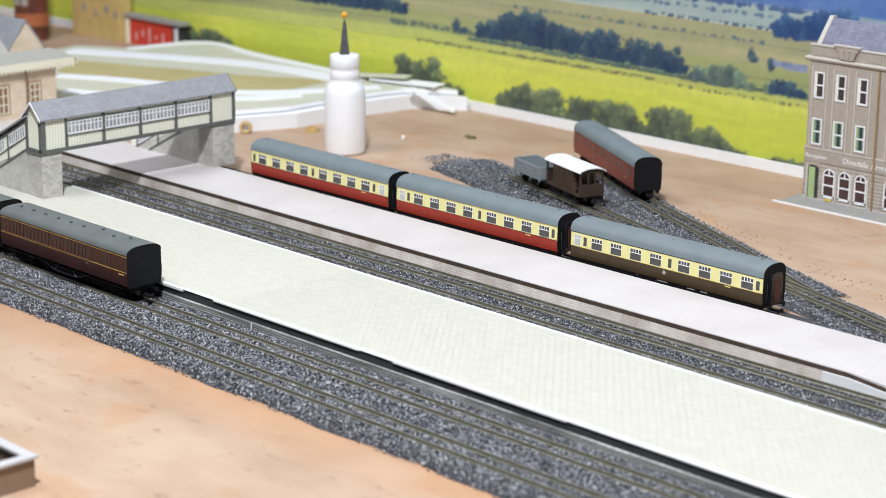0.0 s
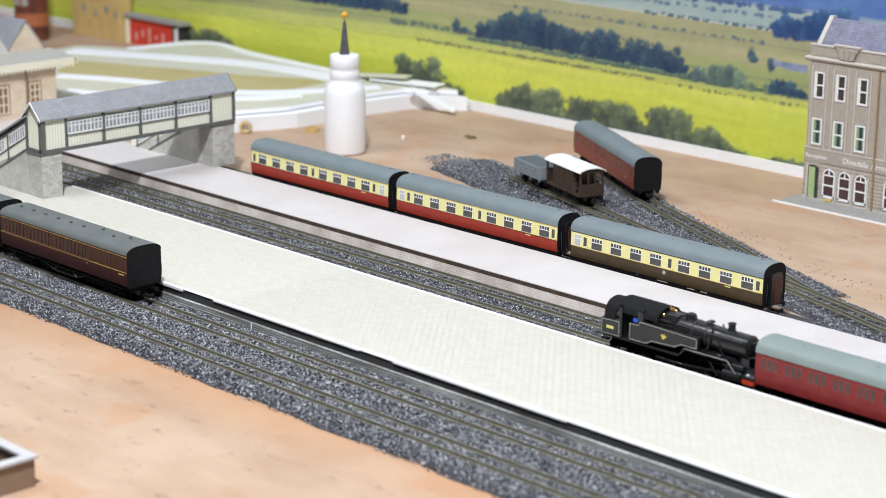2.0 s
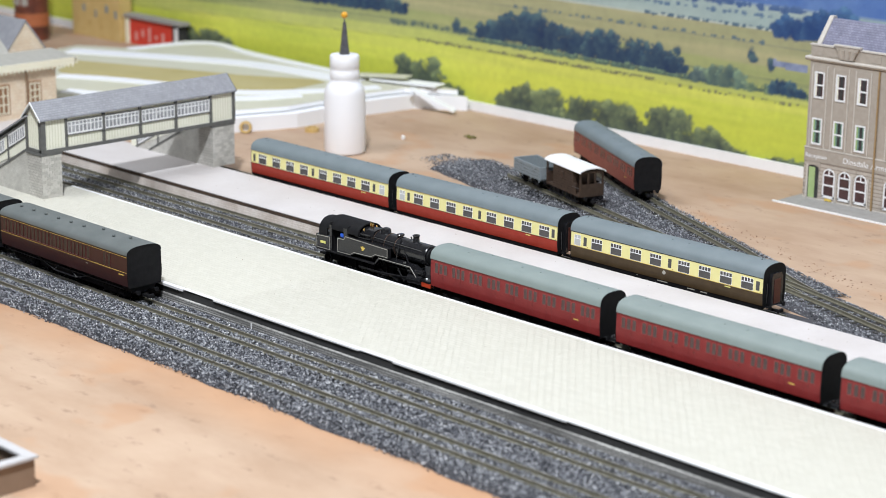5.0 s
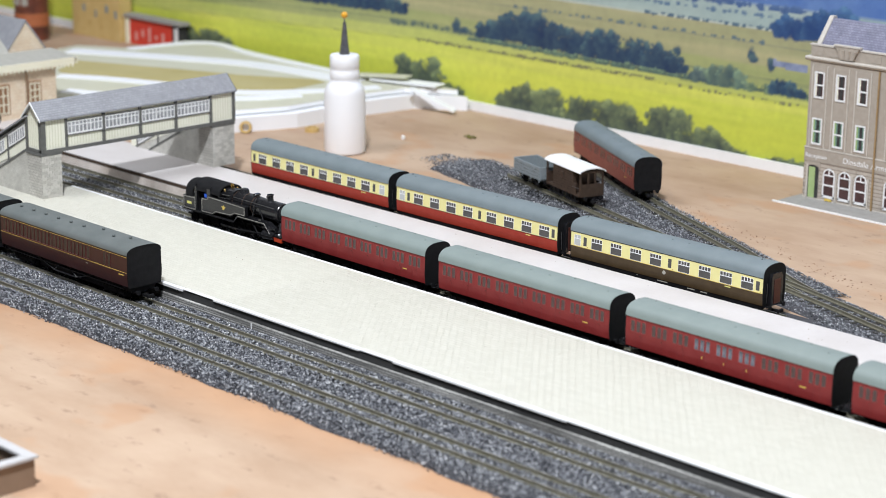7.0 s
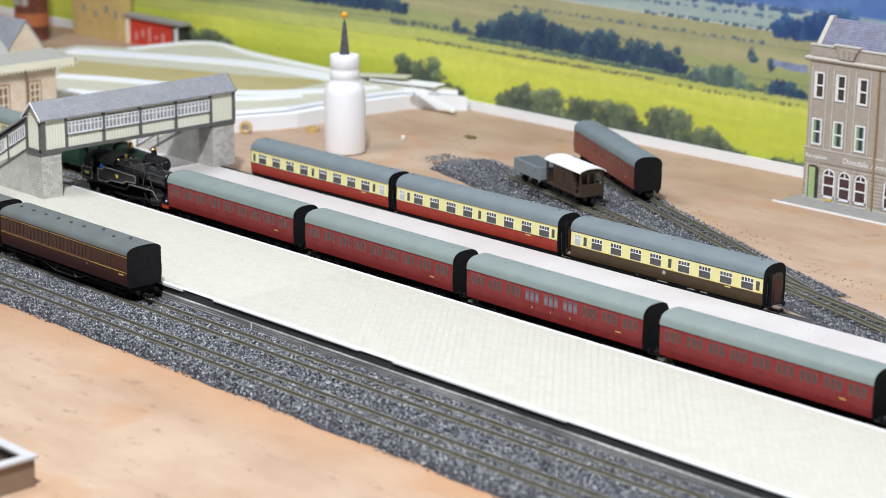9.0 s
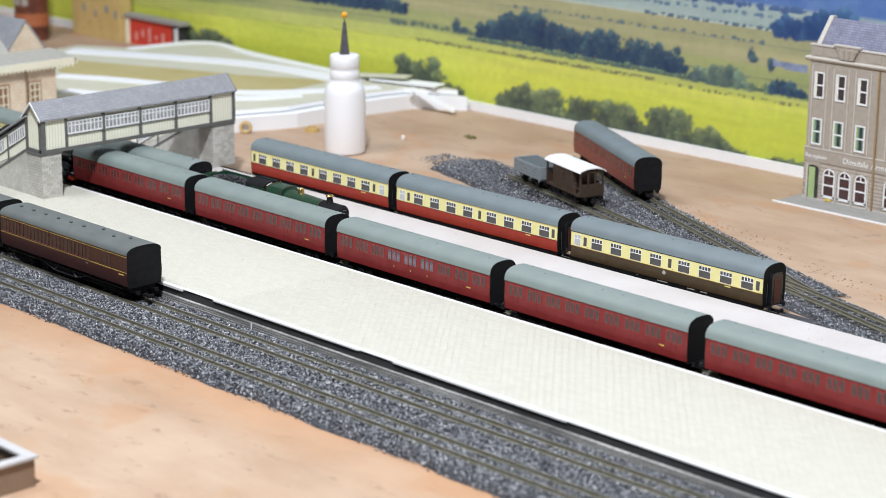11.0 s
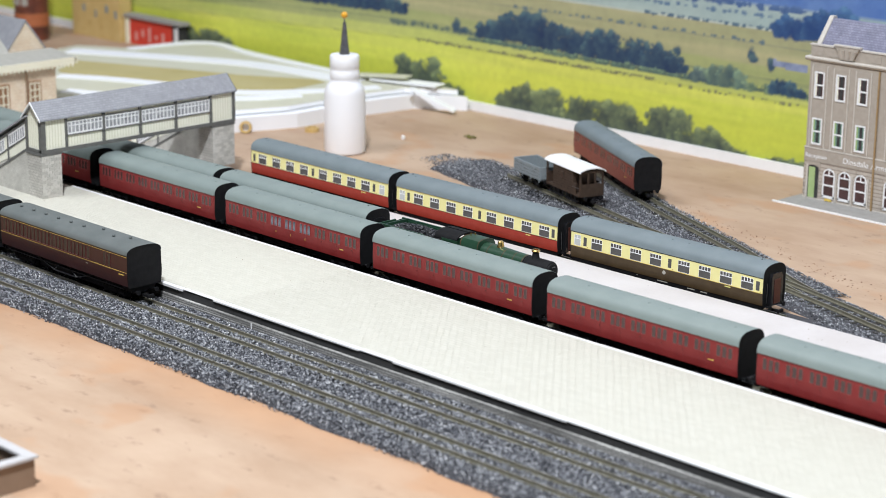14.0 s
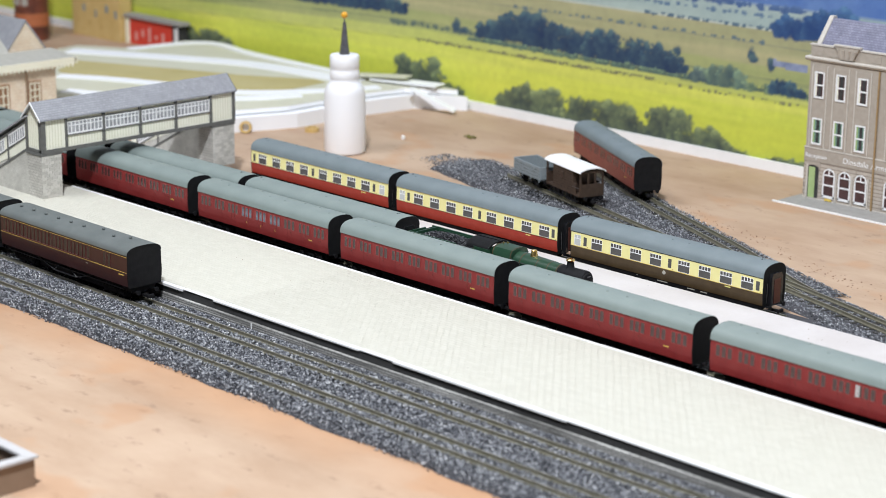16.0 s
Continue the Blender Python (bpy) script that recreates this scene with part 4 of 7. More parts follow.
def corridor_coach(label, lower, group, roof_mat=None, flip=False, crest=False, second=True):
    """Mark-one style corridor second: cream over a darker lower panel."""
    L, rise = 132.8, 6.4
    root = thing("passenger_coach", pose(0, 0, 0), label, "model coach", group)
    coach_shell(root, L, lower, CREAM, 13.2, roof_mat or ROOF_GREY, "grey coach roof", rise)
    running_gear(root, (19, L - 19), L)
    gangway(root, L)
    for s in (-1, 1):
        part("solebar", cube(1.0, L - 1.0, s * 8.4 - 0.3, s * 8.4 + 0.3, 4.4, 6.45), BLACK, root, "black solebar")
    # (x, kind): big saloon windows, narrow door lights, frosted lavatory light
    if flip:
        lay = [(3.0, "frost"), (9.6, "door"), (15.6, "big"), (29.6, "big"), (43.6, "big"), (57.6, "big"), (70.0, "door"), (77.0, "big"), (91.0, "big"), (105.0, "big"), (118.8, "big"), (128.2, "door")]
    else:
        lay = [(2.2, "door"), (8.0, "big"), (22.0, "big"), (35.8, "big"), (49.6, "big"), (61.0, "door"), (68.0, "big"), (81.6, "big"), (95.0, "big"), (108.2, "big"), (118.6, "door"), (124.8, "frost")]
    for side in (-1, 1):
        for x, kind in lay:
            if kind == "big":
                w, z0, z1, mid = 7.6, 13.7, 19.7, 17.6
                p = plate(root, "window", x, x + w, z0, z1, HALF, ZB, CANT, PANE, side=side)
                cols = [(w * k / 4, mid) for k in (1, 2, 3)]
                part("window_frame", bars("window_frame", w, z0, z1, HALF, ZB, CANT, WHITE_PAINT, cols, (mid,), 0.16, 0.12, side), None, p)
            elif kind == "frost":
                w, z0, z1, mid = 4.4, 13.9, 19.6, 17.6
                p = plate(root, "lavatory_window", x, x + w, z0, z1, HALF, ZB, CANT, PANE_FROST, side=side, label="frosted pale pane")
                part("window_frame", bars("window_frame", w, z0, z1, HALF, ZB, CANT, WHITE_PAINT, [(w / 2, mid)], (mid,), 0.16, 0.12, side), None, p)
            elif kind == "door":
                p = plate(root, "door_window", x, x + 2.3, 14.3, 19.2, HALF, ZB, CANT, PANE, side=side)
                plate(root, "door_handle", x + 3.0, x + 3.5, 13.7, 14.0, HALF, ZB, CANT, BRASS, out=0.3, side=side)
        plate(root, "waist_line", 0.4, L - 0.4, 13.05, 13.3, HALF, ZB, CANT, GOLD if lower is CHOCOLATE else BLACK, out=0.05, side=side)
        plate(root, "cant_line", 0.4, L - 0.4, 20.9, 21.3, HALF, ZB, CANT, DARK_CARD_AND_SHADE if lower is CHOCOLATE else GOLD, out=0.05, side=side)
        plate(root, "number_bar", 108.2, 112.0, 12.0, 12.5, HALF, ZB, CANT, YELLOW, out=0.06, side=side)
        if crest:
            bm = bmesh.new()
            tube(bm, (0, side * 9.3, 0), (0, side * 9.55, 0), 1.1, seg=18)
            part("crest", bm, LINING, root, "round pale crest transfer", at=at_mm(67.5 if side < 0 else 65.3, 0, 11.0))
            for xa, xb in ((48.0, 48.6), (62.5, 69.5), (83.0, 88.0), (92.0, 96.5)):
                part("solebar_lettering_bar", cube(xa, xb, side * 8.72 - 0.06, side * 8.72 + 0.06, 5.3, 5.8), LINING, root)
    roof_vents(root, L, [9 + 11.5 * k for k in range(11)], rise, roof_mat or ROOF_GREY)
    for dx in (3.5, L - 9.0):
        bm = bmesh.new()
        tube(bm, (dx, -3, CANT + rise - 0.9), (dx + 4, -3, CANT + rise - 0.9), 0.28, seg=6)
        tube(bm, (dx, -3, CANT + rise - 0.9), (dx, 1.5, CANT + rise + 0.2), 0.22, seg=6)
        part("filler_pipe", bm, BLACK, root)
    return root


def suburban_coach(label, group, body=MAROON, roof_mat=ROOF_GREEN, first=False, blemish=False, vents=True):
    """Non-corridor compartment coach: nine compartments, three lights each."""
    L, rise = 120.0, 6.3
    root = thing("suburban_coach", pose(0, 0, 0), label, "model coach", group)
    coach_shell(root, L, body, body, None, roof_mat, "green-grey coach roof", rise)
    running_gear(root, (17.5, L - 17.5), L)
    pitch = (L - 3.2) / 9
    bright = {3, 4, 5} if first else set()
    body_rim = RIM_MAROON_LIT if body is MAROON else body
    if vents:
        roof_vents(root, L, [1.6 + pitch * (k + 0.5) for k in range(9)], rise, roof_mat)
    for yy in (-6.0, 6.0):
        part("rain_strip", cube(1.5, L - 1.5, yy - 0.14, yy + 0.14, CANT + 4.6, CANT + 5.3), roof_mat, root)
    for side in (-1, 1):
        for k in range(9):
            c = 1.6 + pitch * (k + 0.5)
            mat = PANE_FIRST if k in bright else PANE_MAROON
            for dx, w in ((-4.55, 2.3), (-1.2, 2.4), (2.25, 2.3)):
                z0 = 14.4
                top = 20.0 if dx == -1.35 else 19.7
                p = plate(root, "window", c + dx, c + dx + w, z0, top, HALF, ZB, CANT, mat, side=side)
                part("window_frame", bars("window_frame", w, z0, top, HALF, ZB, CANT, body_rim, (), (), 0.14, 0.2, side), None, p)
            plate(root, "door_seam", c - 1.75, c - 1.63, 7.3, 19.6, HALF, ZB, CANT, SEAM_MAROON, out=0.03, side=side)
            plate(root, "door_seam", c + 1.75, c + 1.87, 7.3, 19.6, HALF, ZB, CANT, SEAM_MAROON, out=0.03, side=side)
            plate(root, "door_handle", c + 1.1, c + 1.5, 12.6, 12.9, HALF, ZB, CANT, COPPER, out=0.25, side=side)
            if first and k in bright:
                plate(root, "class_numeral_bar", c - 0.2, c + 0.2, 10.6, 11.7, HALF, ZB, CANT, GOLD, out=0.06, side=side)
        plate(root, "number_bar", 102.6, 106.0, 11.3, 11.85, HALF, ZB, CANT, GOLD, out=0.06, side=side)
    if blemish:
        plate(root, "bare_pane", 80.4, 82.4, 14.2, 19.6, HALF, ZB, CANT, PANE_FROST, out=0.12, label="pale unpainted pane")
    return root


# Paler than the body maroon: highlights on the raised frames put into colour.
RIM_MAROON_LIT = surface("maroon_rim_highlight", (0.30, 0.035, 0.035), (0.38, 0.07, 0.065), scale=200.0, rough=0.3, bump=0.0)
SEAM_MAROON = surface("maroon_seam", (0.15, 0.015, 0.016), (0.20, 0.03, 0.03), scale=200.0, rough=0.45, bump=0.0)
PANE_FIRST = surface("bright_coach_pane", (0.03, 0.03, 0.035), (0.20, 0.20, 0.24), scale=260.0, rough=0.2, bump=0.0)


# ---- black tank engine: x = 0 at the front buffer beam, running back to -96 ----
def spoked_wheel(r, thick=1.2):
    bm = bmesh.new()
    seg = 24
    for a, b in ((r, r - 0.8),):
        ring = []
        for y in (0, thick):
            for rr in (a, b):
                ring.append([bm.verts.new((rr * math.cos(6.28318 * i / seg), y, rr * math.sin(6.28318 * i / seg))) for i in range(seg)])
        o0, i0, o1, i1 = ring
        for i in range(seg):
            j = (i + 1) % seg
            bm.faces.new((o0[i], o0[j], o1[j], o1[i]))
            bm.faces.new((i0[j], i0[i], i1[i], i1[j]))
            bm.faces.new((o0[j], o0[i], i0[i], i0[j]))
            bm.faces.new((o1[i], o1[j], i1[j], i1[i]))
    for k in range(10):
        a = 6.28318 * k / 10
        tube(bm, (0, thick / 2, 0), ((r - 0.6) * math.cos(a), thick / 2, (r - 0.6) * math.sin(a)), 0.3, 0.22, seg=5)
    tube(bm, (0, -0.2, 0), (0, thick + 0.2, 0), 1.0, seg=12)
    return mesh_of("driving_wheel", bm, BLACK)


DRIVER = spoked_wheel(5.6)
CARRY = spoked_wheel(3.2)


def boiler(root, sections, zc, mat, bands, band_mat, name="boiler"):
    bm = bmesh.new()
    seg = 28
    prev = None
    for x, r in sections:
        ring = [bm.verts.new((x, r * math.cos(6.28318 * i / seg), zc + r * math.sin(6.28318 * i / seg))) for i in range(seg)]
        if prev:
            for i in range(seg):
                bm.faces.new((prev[i], prev[(i + 1) % seg], ring[(i + 1) % seg], ring[i]))
        else:
            bm.faces.new(ring)
        prev = ring
    bm.faces.new(prev[::-1])
    b = part(name, bm, mat, root, smooth=True)
    for x, r in bands:
        bm = bmesh.new()
        tube(bm, (x - 0.25, 0, zc), (x + 0.25, 0, zc), r + 0.1, seg=28)
        part("boiler_band", bm, band_mat, root)
    return b


def outline_plate(pts, y0, y1):
    """A plate with a free (x, z) outline, thick in y."""
    return extrude_y(bmesh.new(), pts, y0, y1)


def lining_loop(root, pts, y, w=0.28):
    """A thin painted line round a panel."""
    bm = bmesh.new()
    n = len(pts)
    for i in range(n):
        a, b = Vector((pts[i][0], 0, pts[i][1])), Vector((pts[(i + 1) % n][0], 0, pts[(i + 1) % n][1]))
        d = (b - a).normalized()
        nn = Vector((-d.z, 0, d.x)) * w / 2
        a2, b2 = a - d * w / 2, b + d * w / 2
        vs = [bm.verts.new(p + Vector((0, yy, 0))) for yy in (y, y + 0.08) for p in (a2 - nn, b2 - nn, b2 + nn, a2 + nn)]
        for f in ((0, 1, 2, 3), (7, 6, 5, 4), (0, 4, 5, 1), (1, 5, 6, 2), (2, 6, 7, 3), (3, 7, 4, 0)):
            bm.faces.new([vs[i] for i in f])
    return part("lining", bm, LINING, root, "thin cream lining")


def tank_engine():
    root = thing("tank_engine", pose(0, 0, 0), "lined black model steam tank engine with red buffer beam", "locomotive")
    W = 9.2
    part("frame", cube(-93, -2, -4.6, 4.6, 2.5, 8.2, bevel=0.3), BLACK, root)
    # footplate: high at the front, dropping to the beam
    bm = bmesh.new()
    extrude_y(bm, [(-96, 8.0), (-96, 9.0), (-47, 9.2), (-44, 13.2), (-18.5, 13.4), (-13.5, 8.2), (-3.5, 7.8), (-3.5, 6.8), (-14.1, 7.2), (-19.0, 12.4), (-43.5, 12.2), (-47.5, 8.2)], -W + 0.2, W - 0.2)
    part("footplate", bm, BLACK_GLOSS, root)
    for s in (-1, 1):
        y0, y1 = (-W, -W + 2.4) if s < 0 else (W - 2.4, W)
        tank = [(-78, 9.3), (-67, 9.5), (-63.5, 11.4), (-49.5, 11.9), (-46, 13.8), (-36, 14.0), (-36, 19.6), (-71.5, 20.2), (-72.5, 18.2), (-78, 18.0)]
        part("side_tank", outline_plate(tank, y0, y1), BLACK_GLOSS, root)
        inset = [(-77.4, 9.9), (-67.3, 10.1), (-63.8, 12.0), (-49.8, 12.5), (-46.2, 14.4), (-36.6, 14.6), (-36.6, 19.0), (-71.0, 19.6), (-72.1, 17.7), (-77.4, 17.5)]
        lining_loop(root, inset, s * (W + 0.04) - (0.08 if s < 0 else 0))
        part("tank_top", cube(-71, -36, min(s * 5.4, s * W), max(s * 5.4, s * W), 19.0, 19.7, bevel=0.2), BLACK_GLOSS, root)
        bunk = [(-96, 8.6), (-83.5, 8.8), (-83.5, 17.4), (-96, 16.8)]
        part("bunker_side", outline_plate(bunk, y0, y1), BLACK_GLOSS, root)
        lining_loop(root, [(-95.3, 9.3), (-84.2, 9.5), (-84.2, 16.7), (-95.3, 16.2)], s * (W + 0.04) - (0.08 if s < 0 else 0))
        part("number_bar", cube(-92.2, -87.8, s * (W + 0.07) - 0.08, s * (W + 0.07) + 0.08, 12.2, 13.6), YELLOW, root, "yellow number bar")
        bm = bmesh.new()
        for dx, dz, rx, rz in ((0, 0, 1.2, 0.8), (-1.2, 0.6, 0.6, 0.4), (1.3, 0.4, 0.6, 0.4), (-0.2, -0.9, 0.9, 0.3), (0.2, 1.0, 0.5, 0.4)):
            m = Matrix.Translation((-56.5 + dx, s * (W + 0.05), 15.6 + dz)) @ Matrix.Diagonal((rx, 0.08, rz, 1))
            bmesh.ops.create_uvsphere(bm, u_segments=10, v_segments=6, radius=1.0, matrix=m)
        part("crest", bm, GOLD, root, "small gold crest transfer")
        # cab side with an opening
        part("cab_pillar", cube(-84.5, -82.8, min(s * 8.4, s * 9.0), max(s * 8.4, s * 9.0), 8.8, 24.0), BLACK_GLOSS, root)
        part("cab_pillar", cube(-72.8, -69.5, min(s * 8.4, s * 9.0), max(s * 8.4, s * 9.0), 18, 24.2), BLACK_GLOSS, root)
        part("crew_panel", cube(-76.5, -73.5, min(s * 7.6, s * 8.3), max(s * 7.6, s * 8.3), 18.2, 20.6, bevel=0.4), BLUE, root, "small bright blue panel in the cab doorway")
        part("cylinder", tube(bmesh.new(), (-21, s * 7.0, 6.2), (-10.5, s * 7.0, 6.6), 2.6, seg=18), BLACK_GLOSS, root, smooth=True)
        part("valve_chest", tube(bmesh.new(), (-22, s * 6.6, 10.4), (-9.8, s * 6.6, 10.6), 1.5, seg=14), BLACK_GLOSS, root, smooth=True)
        part("coupling_rod", cube(-62.5, -30.5, s * 6.9 - 0.3, s * 6.9 + 0.3, 3.6, 4.6, bevel=0.15), STEEL, root, "steel rod")
        bm = bmesh.new()
        tube(bm, (-46, s * 7.4, 4.2), (-20, s * 7.4, 6.3), 0.5, seg=6)
        tube(bm, (-30, s * 7.4, 9.6), (-26, s * 7.4, 4.6), 0.45, seg=6)
        tube(bm, (-36, s * 7.2, 9.6), (-22, s * 7.2, 10.2), 0.4, seg=6)
        part("valve_gear", bm, BLACK, root)
        part("smoke_lamp", cube(-6.6, -5.4, s * 6.6 - 0.5, s * 6.6 + 0.5, 7.0, 8.6, bevel=0.2), WHITE_PAINT, root, "small white lamp")
        for x, me, r in ((-62, DRIVER, 5.6), (-46.5, DRIVER, 5.6), (-31, DRIVER, 5.6), (-15.5, CARRY, 3.2), (-79, CARRY, 3.2), (-90, CARRY, 3.2)):
            part("wheel", me, None, root, at=at_mm(x, s * 4.9 - 0.6, r - 0.05))
        bm = bmesh.new()
        tube(bm, (-1.5, s * 6.0, 5.4), (-0.4, s * 6.0, 5.4), 0.65, seg=10)
        tube(bm, (-0.4, s * 6.0, 5.4), (0.0, s * 6.0, 5.4), 1.4, seg=14)
        part("buffer", bm, BLACK_GLOSS, root)
        bm = bmesh.new()
        tube(bm, (-64, s * 5.4, 22.6), (-14, s * 4.9, 22.0), 0.2, seg=6)
        part("handrail", bm, STEEL, root)
        bm = bmesh.new()
        tube(bm, (-33, s * 6.0, 13.4), (-31, s * 6.3, 19.5), 0.45, seg=8)
        tube(bm, (-31, s * 6.3, 19.5), (-31.5, s * 3.6, 25.0), 0.4, seg=8)
        tube(bm, (-60, s * 5.9, 21.0), (-27, s * 5.6, 20.6), 0.35, seg=8)
        tube(bm, (-27, s * 5.6, 20.6), (-23, s * 6.0, 13.6), 0.35, seg=8)
        part("feed_pipe", bm, BLACK_GLOSS, root)
    part("bunker_rear", cube(-96, -94.8, -W + 2.3, W - 2.3, 8.6, 17), BLACK_GLOSS, root)
    part("bunker_coal", cube(-94.8, -84, -W + 2.4, W - 2.4, 12, 18.2, bevel=1.2), COAL, root, "heaped coal")
    part("cab_back", cube(-84.6, -83.6, -8.4, 8.4, 9, 25.4), BLACK, root)
    part("cab_front", cube(-70.0, -69.0, -8.4, 8.4, 9, 25.6), BLACK, root)
    prof = [(8.9 * math.cos(math.pi * i / 14), 21.8 + 5.9 * max(0, math.sin(math.pi * i / 14)) ** 0.85) for i in range(15)]
    prof += [(8.3 * math.cos(math.pi * i / 14), 21.4 + 5.6 * max(0, math.sin(math.pi * i / 14)) ** 0.85) for i in range(14, -1, -1)]
    part("cab_roof", extrude_x(bmesh.new(), prof, -87.0, -61.0), BLACK, root, "matt black curved cab roof", smooth=True)
    hood = [(8.4 * math.cos(math.pi * i / 12), 17.0 + 9.2 * max(0, math.sin(math.pi * i / 12)) ** 0.7) for i in range(13)]
    hood += [(7.6 * math.cos(math.pi * i / 12), 16.8 + 8.4 * max(0, math.sin(math.pi * i / 12)) ** 0.7) for i in range(12, -1, -1)]
    part("bunker_hood", extrude_x(bmesh.new(), hood, -94.5, -87.6), BLACK, root, "rounded black bunker plate", smooth=True)
    part("firebox", extrude_x(bmesh.new(), [(-5.6, 9.5), (-6.3, 19), (-6.0, 22.6), (-4.4, 25.4), (-2, 26.0), (2, 26.0), (4.4, 25.0), (6.0, 22.4), (6.3, 19), (5.6, 9.5)], -70, -52), BLACK_GLOSS, root, smooth=True)
    boiler(root, [(-53, 6.1), (-40, 5.9), (-30, 5.5), (-27.5, 5.3)], 19.3, BLACK_GLOSS, [(-52, 6.1), (-43, 5.95), (-35, 5.7)], COPPER)
    boiler(root, [(-27.5, 5.75), (-11.6, 5.75), (-11.0, 5.3)], 19.0, BLACK_GLOSS, [(-27.2, 5.72), (-12.2, 5.72)], BLACK_GLOSS, name="smokebox")
    bm = bmesh.new()
    m = Matrix.Translation((-11.0, 0, 19.0)) @ Matrix.Rotation(radians(90), 4, "Y")
    lathe(bm, [(4.4, 0), (4.0, 0.7), (2.0, 1.4), (0, 1.6)], seg=24)
    bmesh.ops.transform(bm, matrix=m, verts=bm.verts[:])
    door = part("smokebox_door", bm, BLACK, root, smooth=True)
    part("number_plate_bar", cube(-10.4, -9.8, -1.5, 1.5, 21.6, 22.3), STEEL, door)
    part("chimney", lathe(bmesh.new(), [(2.6, -0.2), (1.9, 0.8), (1.65, 3.4), (2.05, 4.0), (2.1, 4.5), (1.4, 4.6), (1.3, 3.0), (0, 2.8)], seg=20), BLACK_GLOSS, root, at=at_mm(-23.4, 0, 23.7), smooth=True)
    part("dome", lathe(bmesh.new(), [(3.4, -0.8), (2.9, 0.2), (2.75, 1.8), (2.3, 2.8), (1.2, 3.3), (0, 3.4)], seg=20), BLACK_GLOSS, root, at=at_mm(-47.5, 0, 24.5), smooth=True)
    for x in (-60, -58.4):
        part("safety_valve", lathe(bmesh.new(), [(0.7, -0.5), (0.6, 1.2), (0.3, 1.4), (0.25, 2.2), (0, 2.3)], seg=10), BRASS, root, at=at_mm(x, 0, 26.2))
    part("top_feed", cube(-37.5, -34.5, -2.2, 2.2, 25.2, 26.6, bevel=0.5), BLACK_GLOSS, root)
    part("buffer_beam", cube(-8.0, -1.4, -8.8, 8.8, 4.2, 6.8, bevel=0.15), RED_BEAM, root, "bright red buffer beam")
    for x, d in ((-1.4, 1), (-96.2, -1)):
        part("coupling", cube(min(x, x + d * 4.4), max(x, x + d * 4.4), -1.2, 1.2, 2.4, 3.6, bevel=0.2), BLACK, root)
    bm = bmesh.new()
    for z in (21.8, 24.0):
        tube(bm, (-64, 7.4, z), (-53, 7.4, z), 0.35, seg=6)
        tube(bm, (-64, -7.4, z - 1), (-53, -6.6, z - 1), 0.35, seg=6)
    part("pipework", bm, BLACK_GLOSS, root)
    for s in (-1, 1):
        # edge lining of the raised running plate, steps and oil boxes
        bm = bmesh.new()
        for (xa, za), (xb, zb) in (((-44, 12.9), (-18.5, 13.1)), ((-18.5, 13.1), (-13.6, 8.0))):
            tube(bm, (xa, s * 9.05, za), (xb, s * 9.05, zb), 0.13, seg=5)
        part("plate_lining", bm, LINING, root, "thin pale line along the running plate")
        for x in (-25.0, -40.0):
            part("oil_box", cube(x, x + 2.2, s * 7.6 - 0.7, s * 7.6 + 0.7, 13.3, 14.8, bevel=0.2), BLACK_GLOSS, root)
        part("clack_valve", lathe(bmesh.new(), [(0.8, 0), (0.7, 1.0), (0.3, 1.4), (0, 1.5)], seg=10), BRASS, root, at=at_mm(-60.5, s * 4.6, 24.2))
    for child in root.children:
        if child.name.split(".")[0] not in ("buffer_beam", "buffer", "coupling", "smoke_lamp"):
            child.matrix_basis = at_mm(2.0, 0, 0) @ child.matrix_basis
    return root


